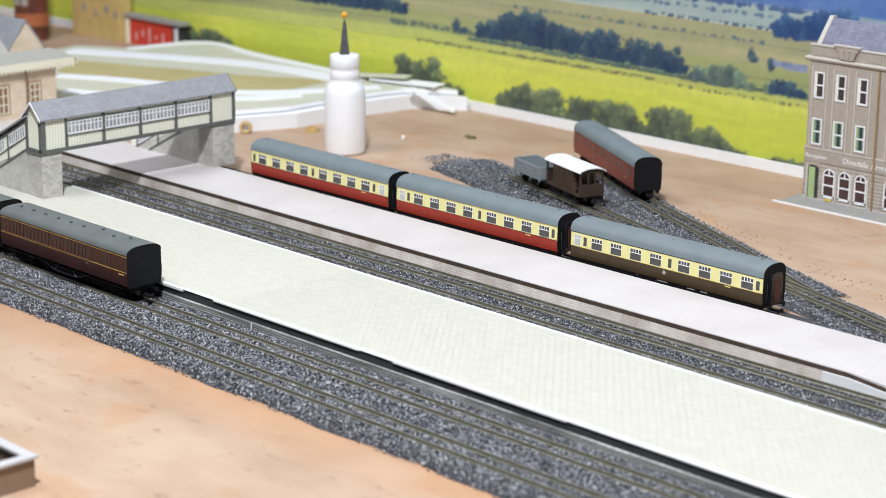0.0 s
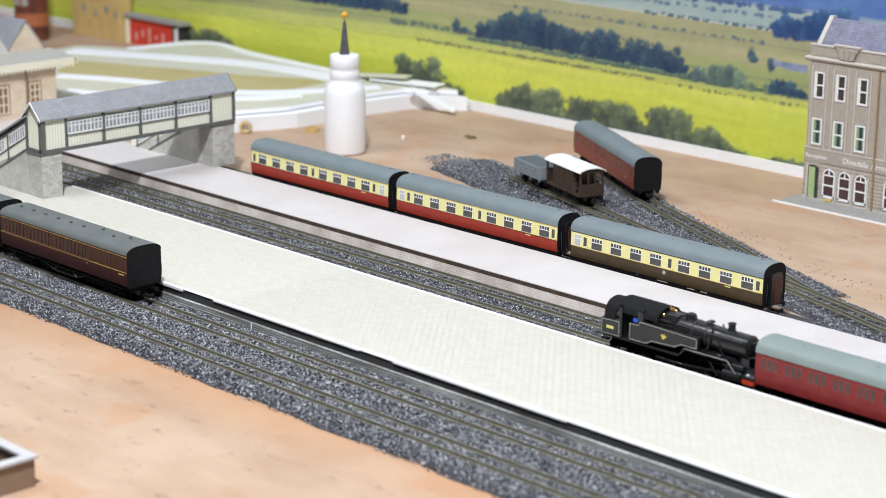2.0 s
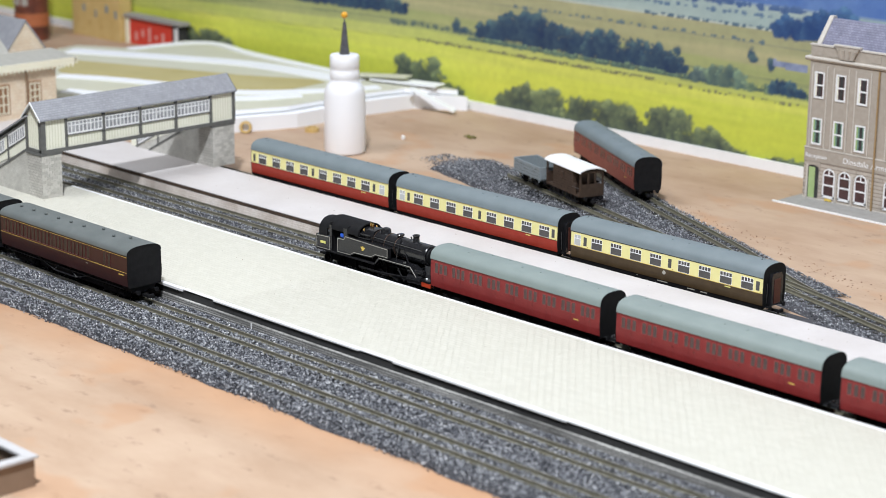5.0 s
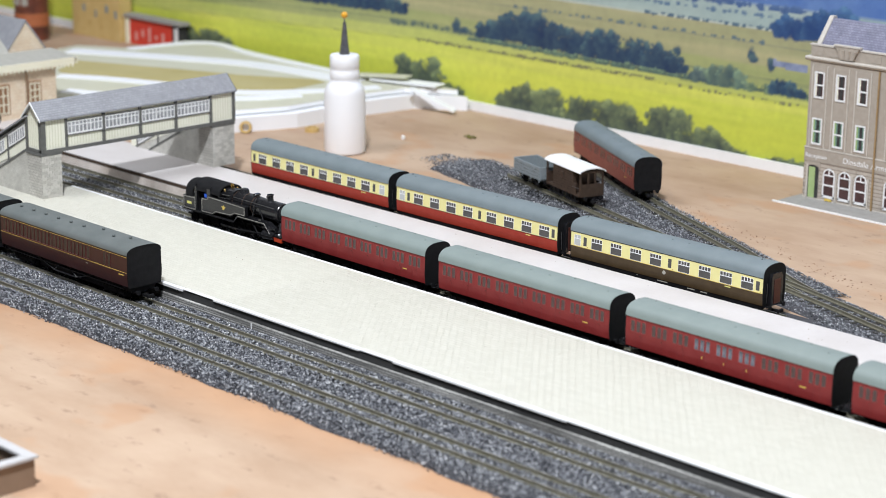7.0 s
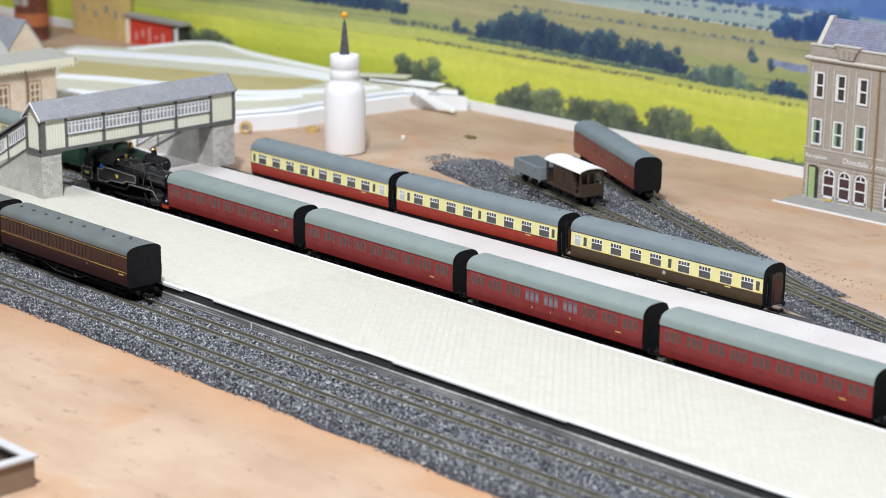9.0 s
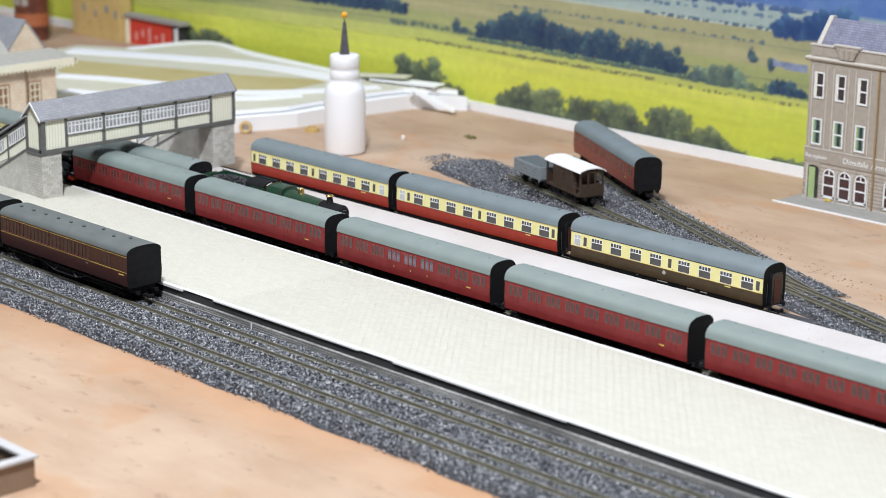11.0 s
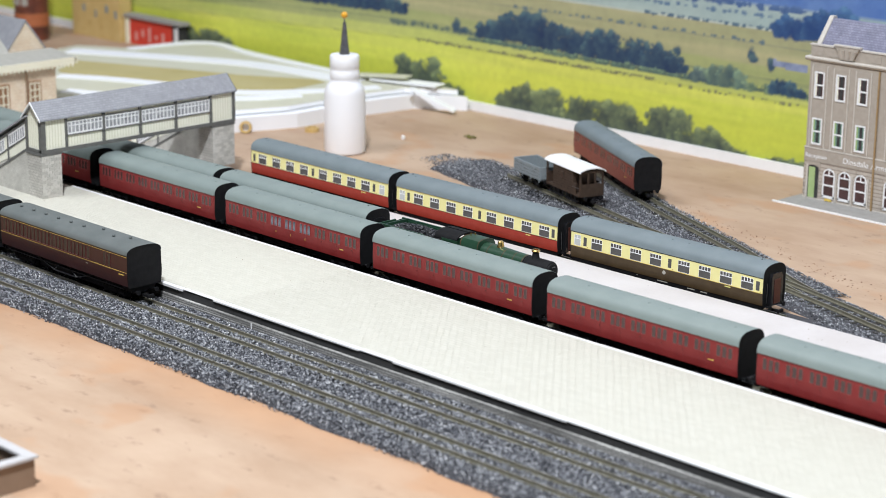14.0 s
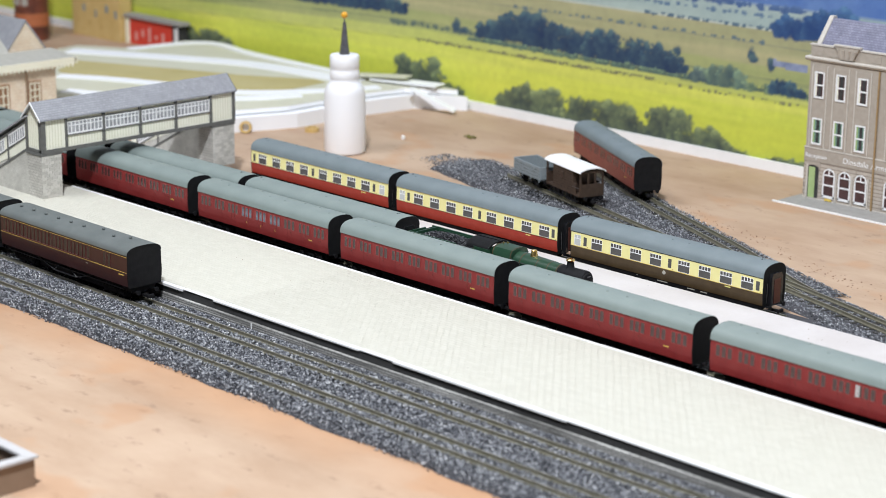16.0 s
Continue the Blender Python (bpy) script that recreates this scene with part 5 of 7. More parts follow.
# ---- green tender engine: x = 0 at the chimney ----
def tender_engine():
    root = thing("tender_engine", pose(0, 0, 0), "green model steam engine with brass-capped chimney and coal-filled tender", "locomotive")
    part("frame", cube(-58, 14.8, -4.4, 4.4, 2.5, 9, bevel=0.3), BLACK, root)
    part("footplate", extrude_y(bmesh.new(), [(-66, 8.8), (-66, 9.8), (-6, 10.0), (10, 10.0), (15.0, 9.6), (15.0, 8.6)], -8.8, 8.8), BLACK_GLOSS, root)
    part("buffer_beam", cube(15.1, 16.1, -8.6, 8.6, 5.4, 9.8, bevel=0.15), RED_BEAM, root, "bright red buffer beam")
    boiler(root, [(-46, 6.3), (-28, 5.9), (-5.5, 5.0)], 19.4, GREEN, [(-40, 6.15), (-31.0, 5.95), (-20, 5.5), (-12.5, 5.2), (-6.0, 5.05)], LINED_BAND)
    boiler(root, [(-5.5, 5.3), (10.6, 5.3), (11.4, 4.8)], 19.0, BLACK, [(-5.2, 5.3)], BLACK_GLOSS, name="smokebox")
    bm = lathe(bmesh.new(), [(4.4, 0), (4.0, 0.8), (2.0, 1.6), (0, 1.9)], seg=24)
    bmesh.ops.transform(bm, matrix=Matrix.Translation((11.4, 0, 19.0)) @ Matrix.Rotation(radians(90), 4, "Y"), verts=bm.verts[:])
    d = part("smokebox_door", bm, BLACK, root, smooth=True)
    part("number_plate_bar", cube(12.5, 13.0, -1.2, 1.2, 21.3, 21.8), STEEL, d)
    ch = part("chimney", lathe(bmesh.new(), [(2.8, -0.6), (2.0, 0.5), (1.75, 3.2)], seg=20), BLACK, root, at=at_mm(0, 0, 23.9), smooth=True)
    part("chimney_cap", lathe(bmesh.new(), [(1.75, 3.2), (2.3, 3.7), (2.35, 4.2), (1.9, 4.7), (1.4, 4.7), (1.3, 3.0), (0, 2.8)], seg=20), BRASS, ch, "polished brass chimney cap", smooth=True)
    part("safety_valve_cover", lathe(bmesh.new(), [(3.0, -0.9), (2.1, 0.2), (1.7, 1.6), (1.6, 3.2), (1.1, 3.7), (0, 3.6)], seg=20), BRASS, root, "brass safety valve cover", at=at_mm(-25.6, 0, 24.6), smooth=True)
    part("firebox", extrude_x(bmesh.new(), [(-6.4, 10), (-6.9, 20), (-6.6, 24.2), (-5.2, 26.4), (-2.2, 27.2), (2.2, 27.2), (5.2, 26.4), (6.6, 24.2), (6.9, 20), (6.4, 10)], -50, -36), GREEN, root, smooth=True)
    prof = [(8.8 * math.cos(math.pi * i / 14), 24.0 + 4.2 * max(0, math.sin(math.pi * i / 14)) ** 0.85) for i in range(15)]
    prof += [(8.2 * math.cos(math.pi * i / 14), 23.6 + 3.9 * max(0, math.sin(math.pi * i / 14)) ** 0.85) for i in range(14, -1, -1)]
    part("cab_roof", extrude_x(bmesh.new(), prof, -67.5, -50.5), BLACK, root, "matt black cab roof", smooth=True)
    part("cab_front", cube(-51.6, -50.8, -8.2, 8.2, 10, 25.8), GREEN, root)
    for x, y in ((-46, 1.2), (-47, -1.0)):
        part("whistle", tube(bmesh.new(), (x, y, 26.8), (x, y, 28.6), 0.35, seg=8), BRASS, root)
    for x in (-49.4, -36.6):
        bm = bmesh.new()
        extrude_x(bm, [(-6.5, 10), (-7.0, 20), (-6.7, 24.3), (-5.3, 26.5), (-2.2, 27.35), (2.2, 27.35), (5.3, 26.5), (6.7, 24.3), (7.0, 20), (6.5, 10)], x - 0.25, x + 0.25)
        part("firebox_band", bm, LINED_BAND, root)
    part("roof_rib", cube(-67.2, -51, -0.25, 0.25, 28.0, 28.5), BLACK, root)
    part("tender_partition", cube(-107.2, -106.4, -8.2, 8.2, 19.6, 23.8), GREEN, root)
    for x in (-114, -104.5):
        part("tender_filler", cube(x - 1.4, x + 1.4, -3.0, 3.0, 19.6, 20.8, bevel=0.4), GREEN, root)
    part("lamp_iron", cube(13.6, 14.2, -0.3, 0.3, 9.8, 12.0), STEEL, root)
    for s in (-1, 1):
        part("cab_side", outline_plate([(-64, 9.8), (-49.8, 9.8), (-49.8, 24.8), (-62, 24.8), (-60, 20), (-60.5, 15.5), (-64, 15)], s * 8.5 - 0.3, s * 8.5 + 0.3), GREEN, root)
        part("splasher", extrude_y(bmesh.new(), [(-36, 9.8)] + [(-27 - 8 * math.cos(math.pi * i / 8), 9.8 + 4.5 * math.sin(math.pi * i / 8)) for i in range(9)], s * 6.8 - 1.2, s * 6.8 + 1.2), GREEN, root)
        part("cylinder", tube(bmesh.new(), (1, s * 7.2, 6.2), (13, s * 7.2, 6.4), 2.6, seg=18), BLACK_GLOSS, root, smooth=True)
        part("coupling_rod", cube(-49, -14, s * 6.9 - 0.3, s * 6.9 + 0.3, 3.8, 4.8, bevel=0.15), STEEL, root, "steel rod")
        part("handrail", tube(bmesh.new(), (-38, s * 6.4, 21.5), (8, s * 5.7, 21.0), 0.2, seg=6), STEEL, root)
        for x, me, r in ((-48, DRIVER, 5.6), (-31.5, DRIVER, 5.6), (-15, DRIVER, 5.6), (3, CARRY, 3.2), (11.5, CARRY, 3.2), (-79, CARRY, 3.2), (-93, CARRY, 3.2), (-107, CARRY, 3.2)):
            part("wheel", me, None, root, at=at_mm(x, s * 4.9 - 0.6, r - 0.05))
        bm = bmesh.new()
        tube(bm, (16.1, s * 6.0, 7.6), (18.4, s * 6.0, 7.6), 0.65, seg=10)
        tube(bm, (18.4, s * 6.0, 7.6), (18.9, s * 6.0, 7.6), 1.5, seg=14)
        part("buffer", bm, BLACK_GLOSS, root)
        part("tender_side", outline_plate([(-117, 8.8), (-71.5, 8.8), (-71.5, 20.4), (-75, 22.6), (-112, 22.6), (-117, 20.6)], s * 8.6 - 0.4, s * 8.6 + 0.4), GREEN, root)
        part("tender_flare", outline_plate([(-112, 22.4), (-75, 22.4), (-75.5, 23.6), (-111.5, 23.6)], s * 9.0 - 0.4, s * 9.0 + 0.4), GREEN, root)
    part("tender_body", cube(-117, -71.5, -8.3, 8.3, 5.5, 19.6, bevel=0.3), GREEN, root)
    part("tender_back", cube(-117.4, -116.4, -8.6, 8.6, 8.8, 21.6), GREEN, root)
    part("tender_dome", lathe(bmesh.new(), [(2.2, 0), (2.0, 1.4), (1.0, 2.2), (0, 2.3)], seg=16), GREEN, root, at=at_mm(-110, 0, 19.6), smooth=True)
    bm = bmesh.new()
    rnd = random.Random(11)
    for _ in range(420):
        x, y = rnd.uniform(-105, -73), rnd.uniform(-7.4, 7.4)
        z = 20.0 + 3.8 * (1 - (y / 8.4) ** 2) * (0.6 + 0.4 * math.sin((x + 105) / 32 * 3.14))
        r = rnd.uniform(0.5, 1.1)
        m = Matrix.Translation((x, y, z)) @ Euler((rnd.random() * 3, rnd.random() * 3, 0)).to_matrix().to_4x4() @ Matrix.Diagonal((r, r * 0.8, r * 0.7, 1))
        bmesh.ops.create_cube(bm, size=1.5, matrix=m)
    box(bm, -106, -72, -7.9, 7.9, 19.4, 20.6)
    tagged(part("coal_load", bm, COAL, root, "heap of glinting black coal"), kind="stuff")
    return root


# ---- parked stock ----
def parked():
    a = corridor_coach("cream and crimson corridor coach with grey roof standing at the platform", CRIMSON, "coaches standing at the back platform")
    a.matrix_basis = at_mm(-282.7, CREAM_Y, 0)
    b = corridor_coach("cream and crimson corridor coach with grey roof coupled between two others", CRIMSON, "coaches standing at the back platform", flip=True)
    b.matrix_basis = at_mm(-142.7, CREAM_Y, 0)
    c = corridor_coach("cream and chocolate-brown corridor coach with a round crest", CHOCOLATE, "coaches standing at the back platform", flip=True, crest=True)
    c.matrix_basis = at_mm(0, CREAM_Y, 0)
    s = suburban_coach("faded maroon compartment coach with grey roof parked on a siding", "", RUST_MAROON, ROOF_GREY)
    s.matrix_basis = at_mm(-178.8, 214.8, 0, -29.4)


WIDE, FZB, FCANT = 11.0, 9.0, 25.9


def front_coaches():
    """Dark maroon non-corridor brake coaches on the front line."""
    for k, x in enumerate((-229.5, -361.5)):
        L, rise = 121.0, 4.2
        body = (WIDE, FZB, FCANT)
        root = thing("brake_coach", at_mm(x, -212.2, 0), "dark maroon brake coach with gold lines and dark grey roof", "model coach", "dark coaches on the front track")
        coach_shell(root, L, DARK_MAROON, DARK_MAROON, None, ROOF_DARK, "dark grey roof with small vents", rise, half=WIDE, zb=FZB, cant=FCANT)
        running_gear(root, (17.5, L - 17.5), L)
        part("floor_frame", cube(1.5, L - 1.5, -8.0, 8.0, 6.6, 8.98), BLACK, root, "black floor frame")
        for side in (-1, 1):
            plate(root, "gold_line", 0.4, L - 0.4, 24.75, 24.95, *body, GOLD, out=0.07, side=side)
            plate(root, "gold_line", 0.4, L - 0.4, 16.35, 16.58, *body, GOLD, out=0.07, side=side)
            for c in range(24):
                xx = 3.0 + c * 3.55
                w = 2.5 if c % 3 != 1 else 2.1
                p = plate(root, "window", xx, xx + w, 17.3, 24.1, *body, PANE_DARK, side=side)
                part("window_frame", bars("window_frame", w, 17.3, 24.1, *body, FRAME_MAROON, (), (), 0.14, 0.22, side), None, p)
                part("window_sill", bars("window_sill", w, 17.2, 17.4, *body, SILL_MAROON, (), (), 0.3, 0.16, side), None, p)
                if c % 3 == 1:
                    plate(root, "door_handle", xx + 2.6, xx + 2.9, 16.8, 17.1, *body, BRASS, out=0.2, side=side)
            for xx in (99.5, 103.6):
                p = plate(root, "guard_window", xx, xx + 2.4, 17.3, 24.1, *body, PANE_DARK, side=side)
                part("window_frame", bars("window_frame", 2.4, 17.3, 24.1, *body, FRAME_MAROON, (), (), 0.14, 0.22, side), None, p)
            plate(root, "number_bar", 113.4, 117.6, 14.6, 15.2, *body, GOLD, out=0.07, side=side)
            plate(root, "chalk_mark", 83.5, 85.0, 14.6, 15.0, *body, LINING, out=0.07, side=side)
            part("footboard", cube(6, L - 6, side * 9.2 - 0.6, side * 9.2 + 0.6, 6.6, 7.1), BLACK, root)
            bm = bmesh.new()
            for xa, xb, za, zb in ((34, 50, 8.4, 3.6), (50, 71, 3.6, 3.6), (71, 87, 3.6, 8.4), (50, 56, 3.6, 8.4), (71, 65, 3.6, 8.4)):
                tube(bm, (xa, side * 9.0, za), (xb, side * 9.0, zb), 0.45, seg=6)
            part("truss_rod", bm, BLACK_GLOSS, root, "angled truss rods below the floor")
            part("battery_box", cube(54, 66, side * 7.4 - 1.2, side * 7.4 + 1.2, 3.8, 7.2, bevel=0.3), BLACK, root)
        for i in range(9):
            bm = bmesh.new()
            lathe(bm, [(0, 1.7), (0.8, 1.6), (1.0, 1.0), (0.7, 0.6), (0.7, -0.6)], seg=10)
            part("roof_vent", bm, ROOF_DARK, root, at=at_mm(8 + 12.2 * i + (3 if i == 7 else 0), 2.6 if i in (6, 8) else -1.6, FCANT + rise - 0.5), smooth=True)
        for yy in (-6.2, 6.2):
            part("rain_strip", cube(2, L - 2, yy - 0.15, yy + 0.15, FCANT + 3.0, FCANT + 3.55), ROOF_DARK, root)


FRAME_MAROON = surface("maroon_window_frame", (0.05, 0.007, 0.009), (0.08, 0.014, 0.015), scale=200.0, rough=0.3, bump=0.0)
SILL_MAROON = surface("pale_maroon_sill", (0.11, 0.03, 0.03), (0.18, 0.06, 0.055), scale=200.0, rough=0.35, bump=0.0)
PANE_DARK = surface("dark_maroon_coach_pane", (0.006, 0.005, 0.005), (0.025, 0.018, 0.017), scale=150.0, rough=0.2, bump=0.0)


def four_wheels(root, L, xs, mat):
    bm = bmesh.new()
    box(bm, 0.5, L - 0.5, -6.6, 6.6, 5.4, 6.6)
    part("underframe", bm, BLACK, root)
    for x in xs:
        part("wheelset", WHEEL_ME, None, root, at=at_mm(x, 0, 3.0))
        for s in (-1, 1):
            part("axle_guard", extrude_y(bmesh.new(), [(x - 3, 5.6), (x - 1.2, 2.0), (x + 1.2, 2.0), (x + 3, 5.6)], s * 6.2 - 0.4, s * 6.2 + 0.4), BLACK, root)
    for x, d in ((0, -1), (L, 1)):
        for s in (-1, 1):
            bm = bmesh.new()
            tube(bm, (x, s * 5.8, 5.8), (x + d * 2.2, s * 5.8, 5.8), 0.6, seg=10)
            tube(bm, (x + d * 2.2, s * 5.8, 5.8), (x + d * 2.6, s * 5.8, 5.8), 1.3, seg=14)
            part("buffer", bm, BLACK, root)
        part("coupling", cube(min(x, x + d * 4), max(x, x + d * 4), -1.2, 1.2, 2.4, 3.8, bevel=0.2), BLACK, root)


def brake_van():
    L = 44.0
    root = thing("brake_van", at_mm(-127.5, 129.2, 0, -18.5), "brown wooden goods brake van with a white curved roof", "model brake van")
    four_wheels(root, L, (11, L - 11), BLACK)
    part("floor", cube(0, L, -8.6, 8.6, 6.4, 7.6), VAN_BROWN, root)
    part("cabin", cube(9, L - 9.5, -8.6, 8.6, 7.6, 22.4), VAN_BROWN, root)
    part("end_wall", cube(L - 1.0, L, -8.6, 8.6, 7.6, 14.4), VAN_BROWN, root)
    part("end_wall", cube(0, 1.0, -8.6, 8.6, 7.6, 14.4), VAN_BROWN, root)
    for x in (0.1, L - 1.1):
        for y in (-8.5, -2.9, 2.0, 7.5):
            part("veranda_post", cube(x, x + 1.0, y, y + 1.0, 14.4, 22.4), VAN_BROWN, root)
        part("top_beam", cube(x, x + 1.0, -8.5, 8.5, 21.2, 22.4), VAN_BROWN, root)
    for s in (-1, 1):
        part("side_panel", cube(L - 9.4, L - 5.5, s * 8.35 - 0.25, s * 8.35 + 0.25, 7.6, 14.4), VAN_BROWN, root)
        part("footboard", cube(3, L - 3, s * 8.7 - 0.7, s * 8.7 + 0.7, 2.6, 3.2), BLACK, root)
        bm = bmesh.new()
        for i in range(7):
            box(bm, 6 + i * 5.2, 6.8 + i * 5.2, s * 8.5 - 0.3, s * 8.5 + 0.3, 3.1, 6.4)
        part("footboard_hangers", bm, BLACK, root)
        part("duckets", cube(20, 23, s * 9.0 - 0.7, s * 9.0 + 0.7, 14.5, 19.0, bevel=0.5), VAN_BROWN, root)
        for k in range(8):
            part("plank_groove", cube(9.2, L - 9.7, s * 8.62 - 0.03, s * 8.62 + 0.03, 9 + k * 1.65, 9.12 + k * 1.65), BLACK, root)
        part("handrail", tube(bmesh.new(), (L - 9, s * 9.0, 12), (L - 1, s * 9.0, 12), 0.2, seg=6), STEEL, root)
    prof = [(9.6 * math.cos(math.pi * i / 12), 22.0 + 2.9 * math.sin(math.pi * i / 12)) for i in range(13)] + [(9.2 * math.cos(math.pi * i / 12), 21.6 + 2.6 * math.sin(math.pi * i / 12)) for i in range(12, -1, -1)]
    part("roof", extrude_x(bmesh.new(), prof, -1.2, L + 1.2), WHITE_PAINT, root, "white painted curved roof", smooth=True)
    part("stove_chimney", tube(bmesh.new(), (25, 2, 24.4), (25, 2, 26.0), 0.6, seg=10), WHITE_PAINT, root)
    return root


def open_wagon():
    L = 36.5
    root = thing("open_wagon", at_mm(-168.0, 141.4, 0, -18.5), "grey open goods wagon with plank sides and an empty body", "model wagon")
    four_wheels(root, L, (8.5, L - 8.5), BLACK)
    part("floor", cube(0, L, -8.2, 8.2, 6.4, 7.4), DARK_CARD_AND_SHADE, root)
    for s in (-1, 1):
        sd = part("side", cube(0, L, s * 8.3 - 0.4, s * 8.3 + 0.4, 6.6, 15.2, bevel=0.12), WAGON_GREY, root)
        for z in (8.7, 10.8, 13.0):
            part("plank_groove", cube(0.3, L - 0.3, s * 8.72 - 0.03, s * 8.72 + 0.03, z, z + 0.14), BLACK, sd)
        for x in (0.6, 12, 23.5, L - 1.6):
            part("side_strap", cube(x, x + 1.0, s * 8.85 - 0.12, s * 8.85 + 0.12, 5.2, 15.0), WAGON_GREY, sd)
        part("brake_lever", tube(bmesh.new(), (18, s * 7.2, 5), (33, s * 7.2, 3), 0.35, seg=6), BLACK, root)
    for x in (0, L - 0.8):
        part("end", cube(x, x + 0.8, -7.9, 7.9, 6.6, 15.2, bevel=0.12), WAGON_GREY, root)
    return root


# ---- covered footbridge ----
def footbridge():
    root = thing("footbridge", pose(0, 0, 0), "cream and grey card covered footbridge with slate roof and stone piers", "footbridge")
    xf, xb = -311.5, -327.5
    # deck and sides
    part("deck", cube(xb, xf, -141, 9, 34.6, 36.4), GREY_FRAME, root)
    for x, s in ((xf, 1), (xb, -1)):
        a, b = sorted((x, x - s * 0.8))
        w = part("side_wall", cube(a, b, -141, 9, 36.4, 57.2), CREAM_BOARD, root, "cream boarded side")
        for y0, y1 in ((-138.6, -124.4), (-9.6, 7.4)):
            for i in range(int((y1 - y0) / 2.1)):
                y = y0 + 1.0 + i * 2.1
                part("board_batten", cube(min(x, x + s * 0.2), max(x, x + s * 0.2), y, y + 0.5, 37.5, 56.5), CREAM_DARK, w)
        for k in range(4):
            y0 = -122.6 + k * 28.2
            y1 = y0 + 26.6
            win = part("window", cube(min(x + s * 0.02, x + s * 0.3), max(x + s * 0.02, x + s * 0.3), y0 + 0.4, y1 - 0.4, 44.5, 52.4), PALE_GLASS, root)
            bm = bmesh.new()
            o0, o1 = sorted((x + s * 0.3, x + s * 0.75))
            n = 9
            for i in range(n + 1):
                y = y0 + 0.4 + (y1 - y0 - 0.8) * i / n
                box(bm, o0, o1, y - 0.34, y + 0.34, 44.5, 52.4)
            for z, h in ((44.3, 1.0), (49.4, 0.6), (51.7, 0.9)):
                box(bm, o0, o1 - 0.03, y0 + 0.1, y1 - 0.1, z, z + h)
            part("window_frame", bm, WHITE_PAINT, win, "white glazing bars")
            for i in range(12):
                y = y0 + 1 + i * 2.15
                part("board_batten", cube(min(x, x + s * 0.2), max(x, x + s * 0.2), y, y + 0.4, 37.4, 43.4), CREAM_DARK, root)
        for y, wd in ((-141, 2.4), (-124.0, 1.5), (-96.3, 1.9), (-68.1, 1.9), (-39.9, 1.9), (-11.4, 1.8), (7.6, 1.4)):
            o0, o1 = sorted((x, x + s * 1.0))
            part("post", cube(o0, o1, y, y + wd, 35.4, 56.6), GREY_FRAME, root, "dark grey timber post")
        for z0, z1 in ((34.4, 36.6), (43.6, 44.3), (52.6, 53.1)):
            o0, o1 = sorted((x, x + s * 0.9))
            part("rail_beam", cube(o0, o1, *((-141, 9) if z0 < 40 else (-122.5, -11.4)), z0, z1), GREY_FRAME, root, "dark grey timber rail")
    for y, s in ((-141, -1), (9, 1)):
        prof = [(xb, 36), (xf, 36), (xf, 57.2), ((xf + xb) / 2, 65.0), (xb, 57.2)]
        g = part("gable", extrude_y(bmesh.new(), prof, min(y, y - s * 0.8), max(y, y - s * 0.8)), CREAM_BOARD, root, "cream boarded gable")
        for i in range(7):
            part("board_batten", cube(xb + 1.5 + i * 2.1, xb + 1.9 + i * 2.1, min(y, y + s * 0.2), max(y, y + s * 0.2), 38, 57), CREAM_DARK, g)
        part("corner_post", cube(xf - 2.2, xf + 0.9, min(y, y + s * 0.8), max(y, y + s * 0.8), 35, 57), GREY_FRAME, g)
        part("corner_post", cube(xb - 0.9, xb + 1.2, min(y, y + s * 0.8), max(y, y + s * 0.8), 35, 57), GREY_FRAME, g)
        part("sill_beam", cube(xb, xf, min(y, y + s * 0.8), max(y, y + s * 0.8), 34.4, 36.8), GREY_FRAME, g)
    xm = (xf + xb) / 2
    for s, x in ((1, xf + 2.2), (-1, xb - 2.2)):
        bm = extrude_y(bmesh.new(), [(xm, 66.2), (x, 56.0), (x, 55.1), (xm, 65.2)], -143.2, 10)
        part("roof_slope", bm, SLATE, root, "grey slate card roof")
        for y0, y1 in ((-143.8, -143.2), (10.0, 10.5)):
            part("bargeboard", extrude_y(bmesh.new(), [(xm, 66.4), (x, 56.1), (x, 54.9), (xm, 65.1)], y0, y1), WHITE_PAINT if y0 < 0 else GREY_FRAME, root, "painted bargeboard")
    # piers
    for y0, y1 in ((-142, -127.5), (-9, 9)):
        p = part("pier", cube(xb + 1, xf + 0.2, y0, y1, 6.0, 34.4), STONE_PIER, root, "coursed grey stone pier")
        part("pier_cap", cube(xb, xf + 0.7, y0 - 0.4, y1 + 0.4, 33.0, 34.5), GREY_FRAME, p)
    # stair flights running back from the piers
    for y0, y1, far in ((-141.5, -126, False), (-8.5, 8.0, True)):
        x1 = xb + 0.9
        run = 78.0
        bm = extrude_y(bmesh.new(), [(x1, 6.0), (x1, 34.5), (x1 - run * 0.93, 6.0)], y0, y1)
        part("stair_base", bm, FINE_BRICK, root, "fine grey brick stair wall")
        for yy in (y0, y1 - 0.7):
            bm = extrude_y(bmesh.new(), [(x1, 35.0), (x1, 53.5), (x1 - run, 14.0), (x1 - run, 6.2), (x1 - run * 0.93, 6.2)], yy, yy + 0.7)
            st = part("stair_side", bm, CREAM_BOARD, root, "cream boarded stair side")
            o = -0.35 if yy == y0 else 0.8
            for z0, z1 in ((0.0, 1.6), (8.0, 9.2), (17.4, 19.0)):
                bm = extrude_y(bmesh.new(), [(x1, 35 + z0), (x1, 35 + z1), (x1 - run, 35 + z1 - 0.52 * run), (x1 - run, 35 + z0 - 0.52 * run)], yy + o, yy + o + 0.3)
                part("stair_string", bm, GREY_FRAME, st)
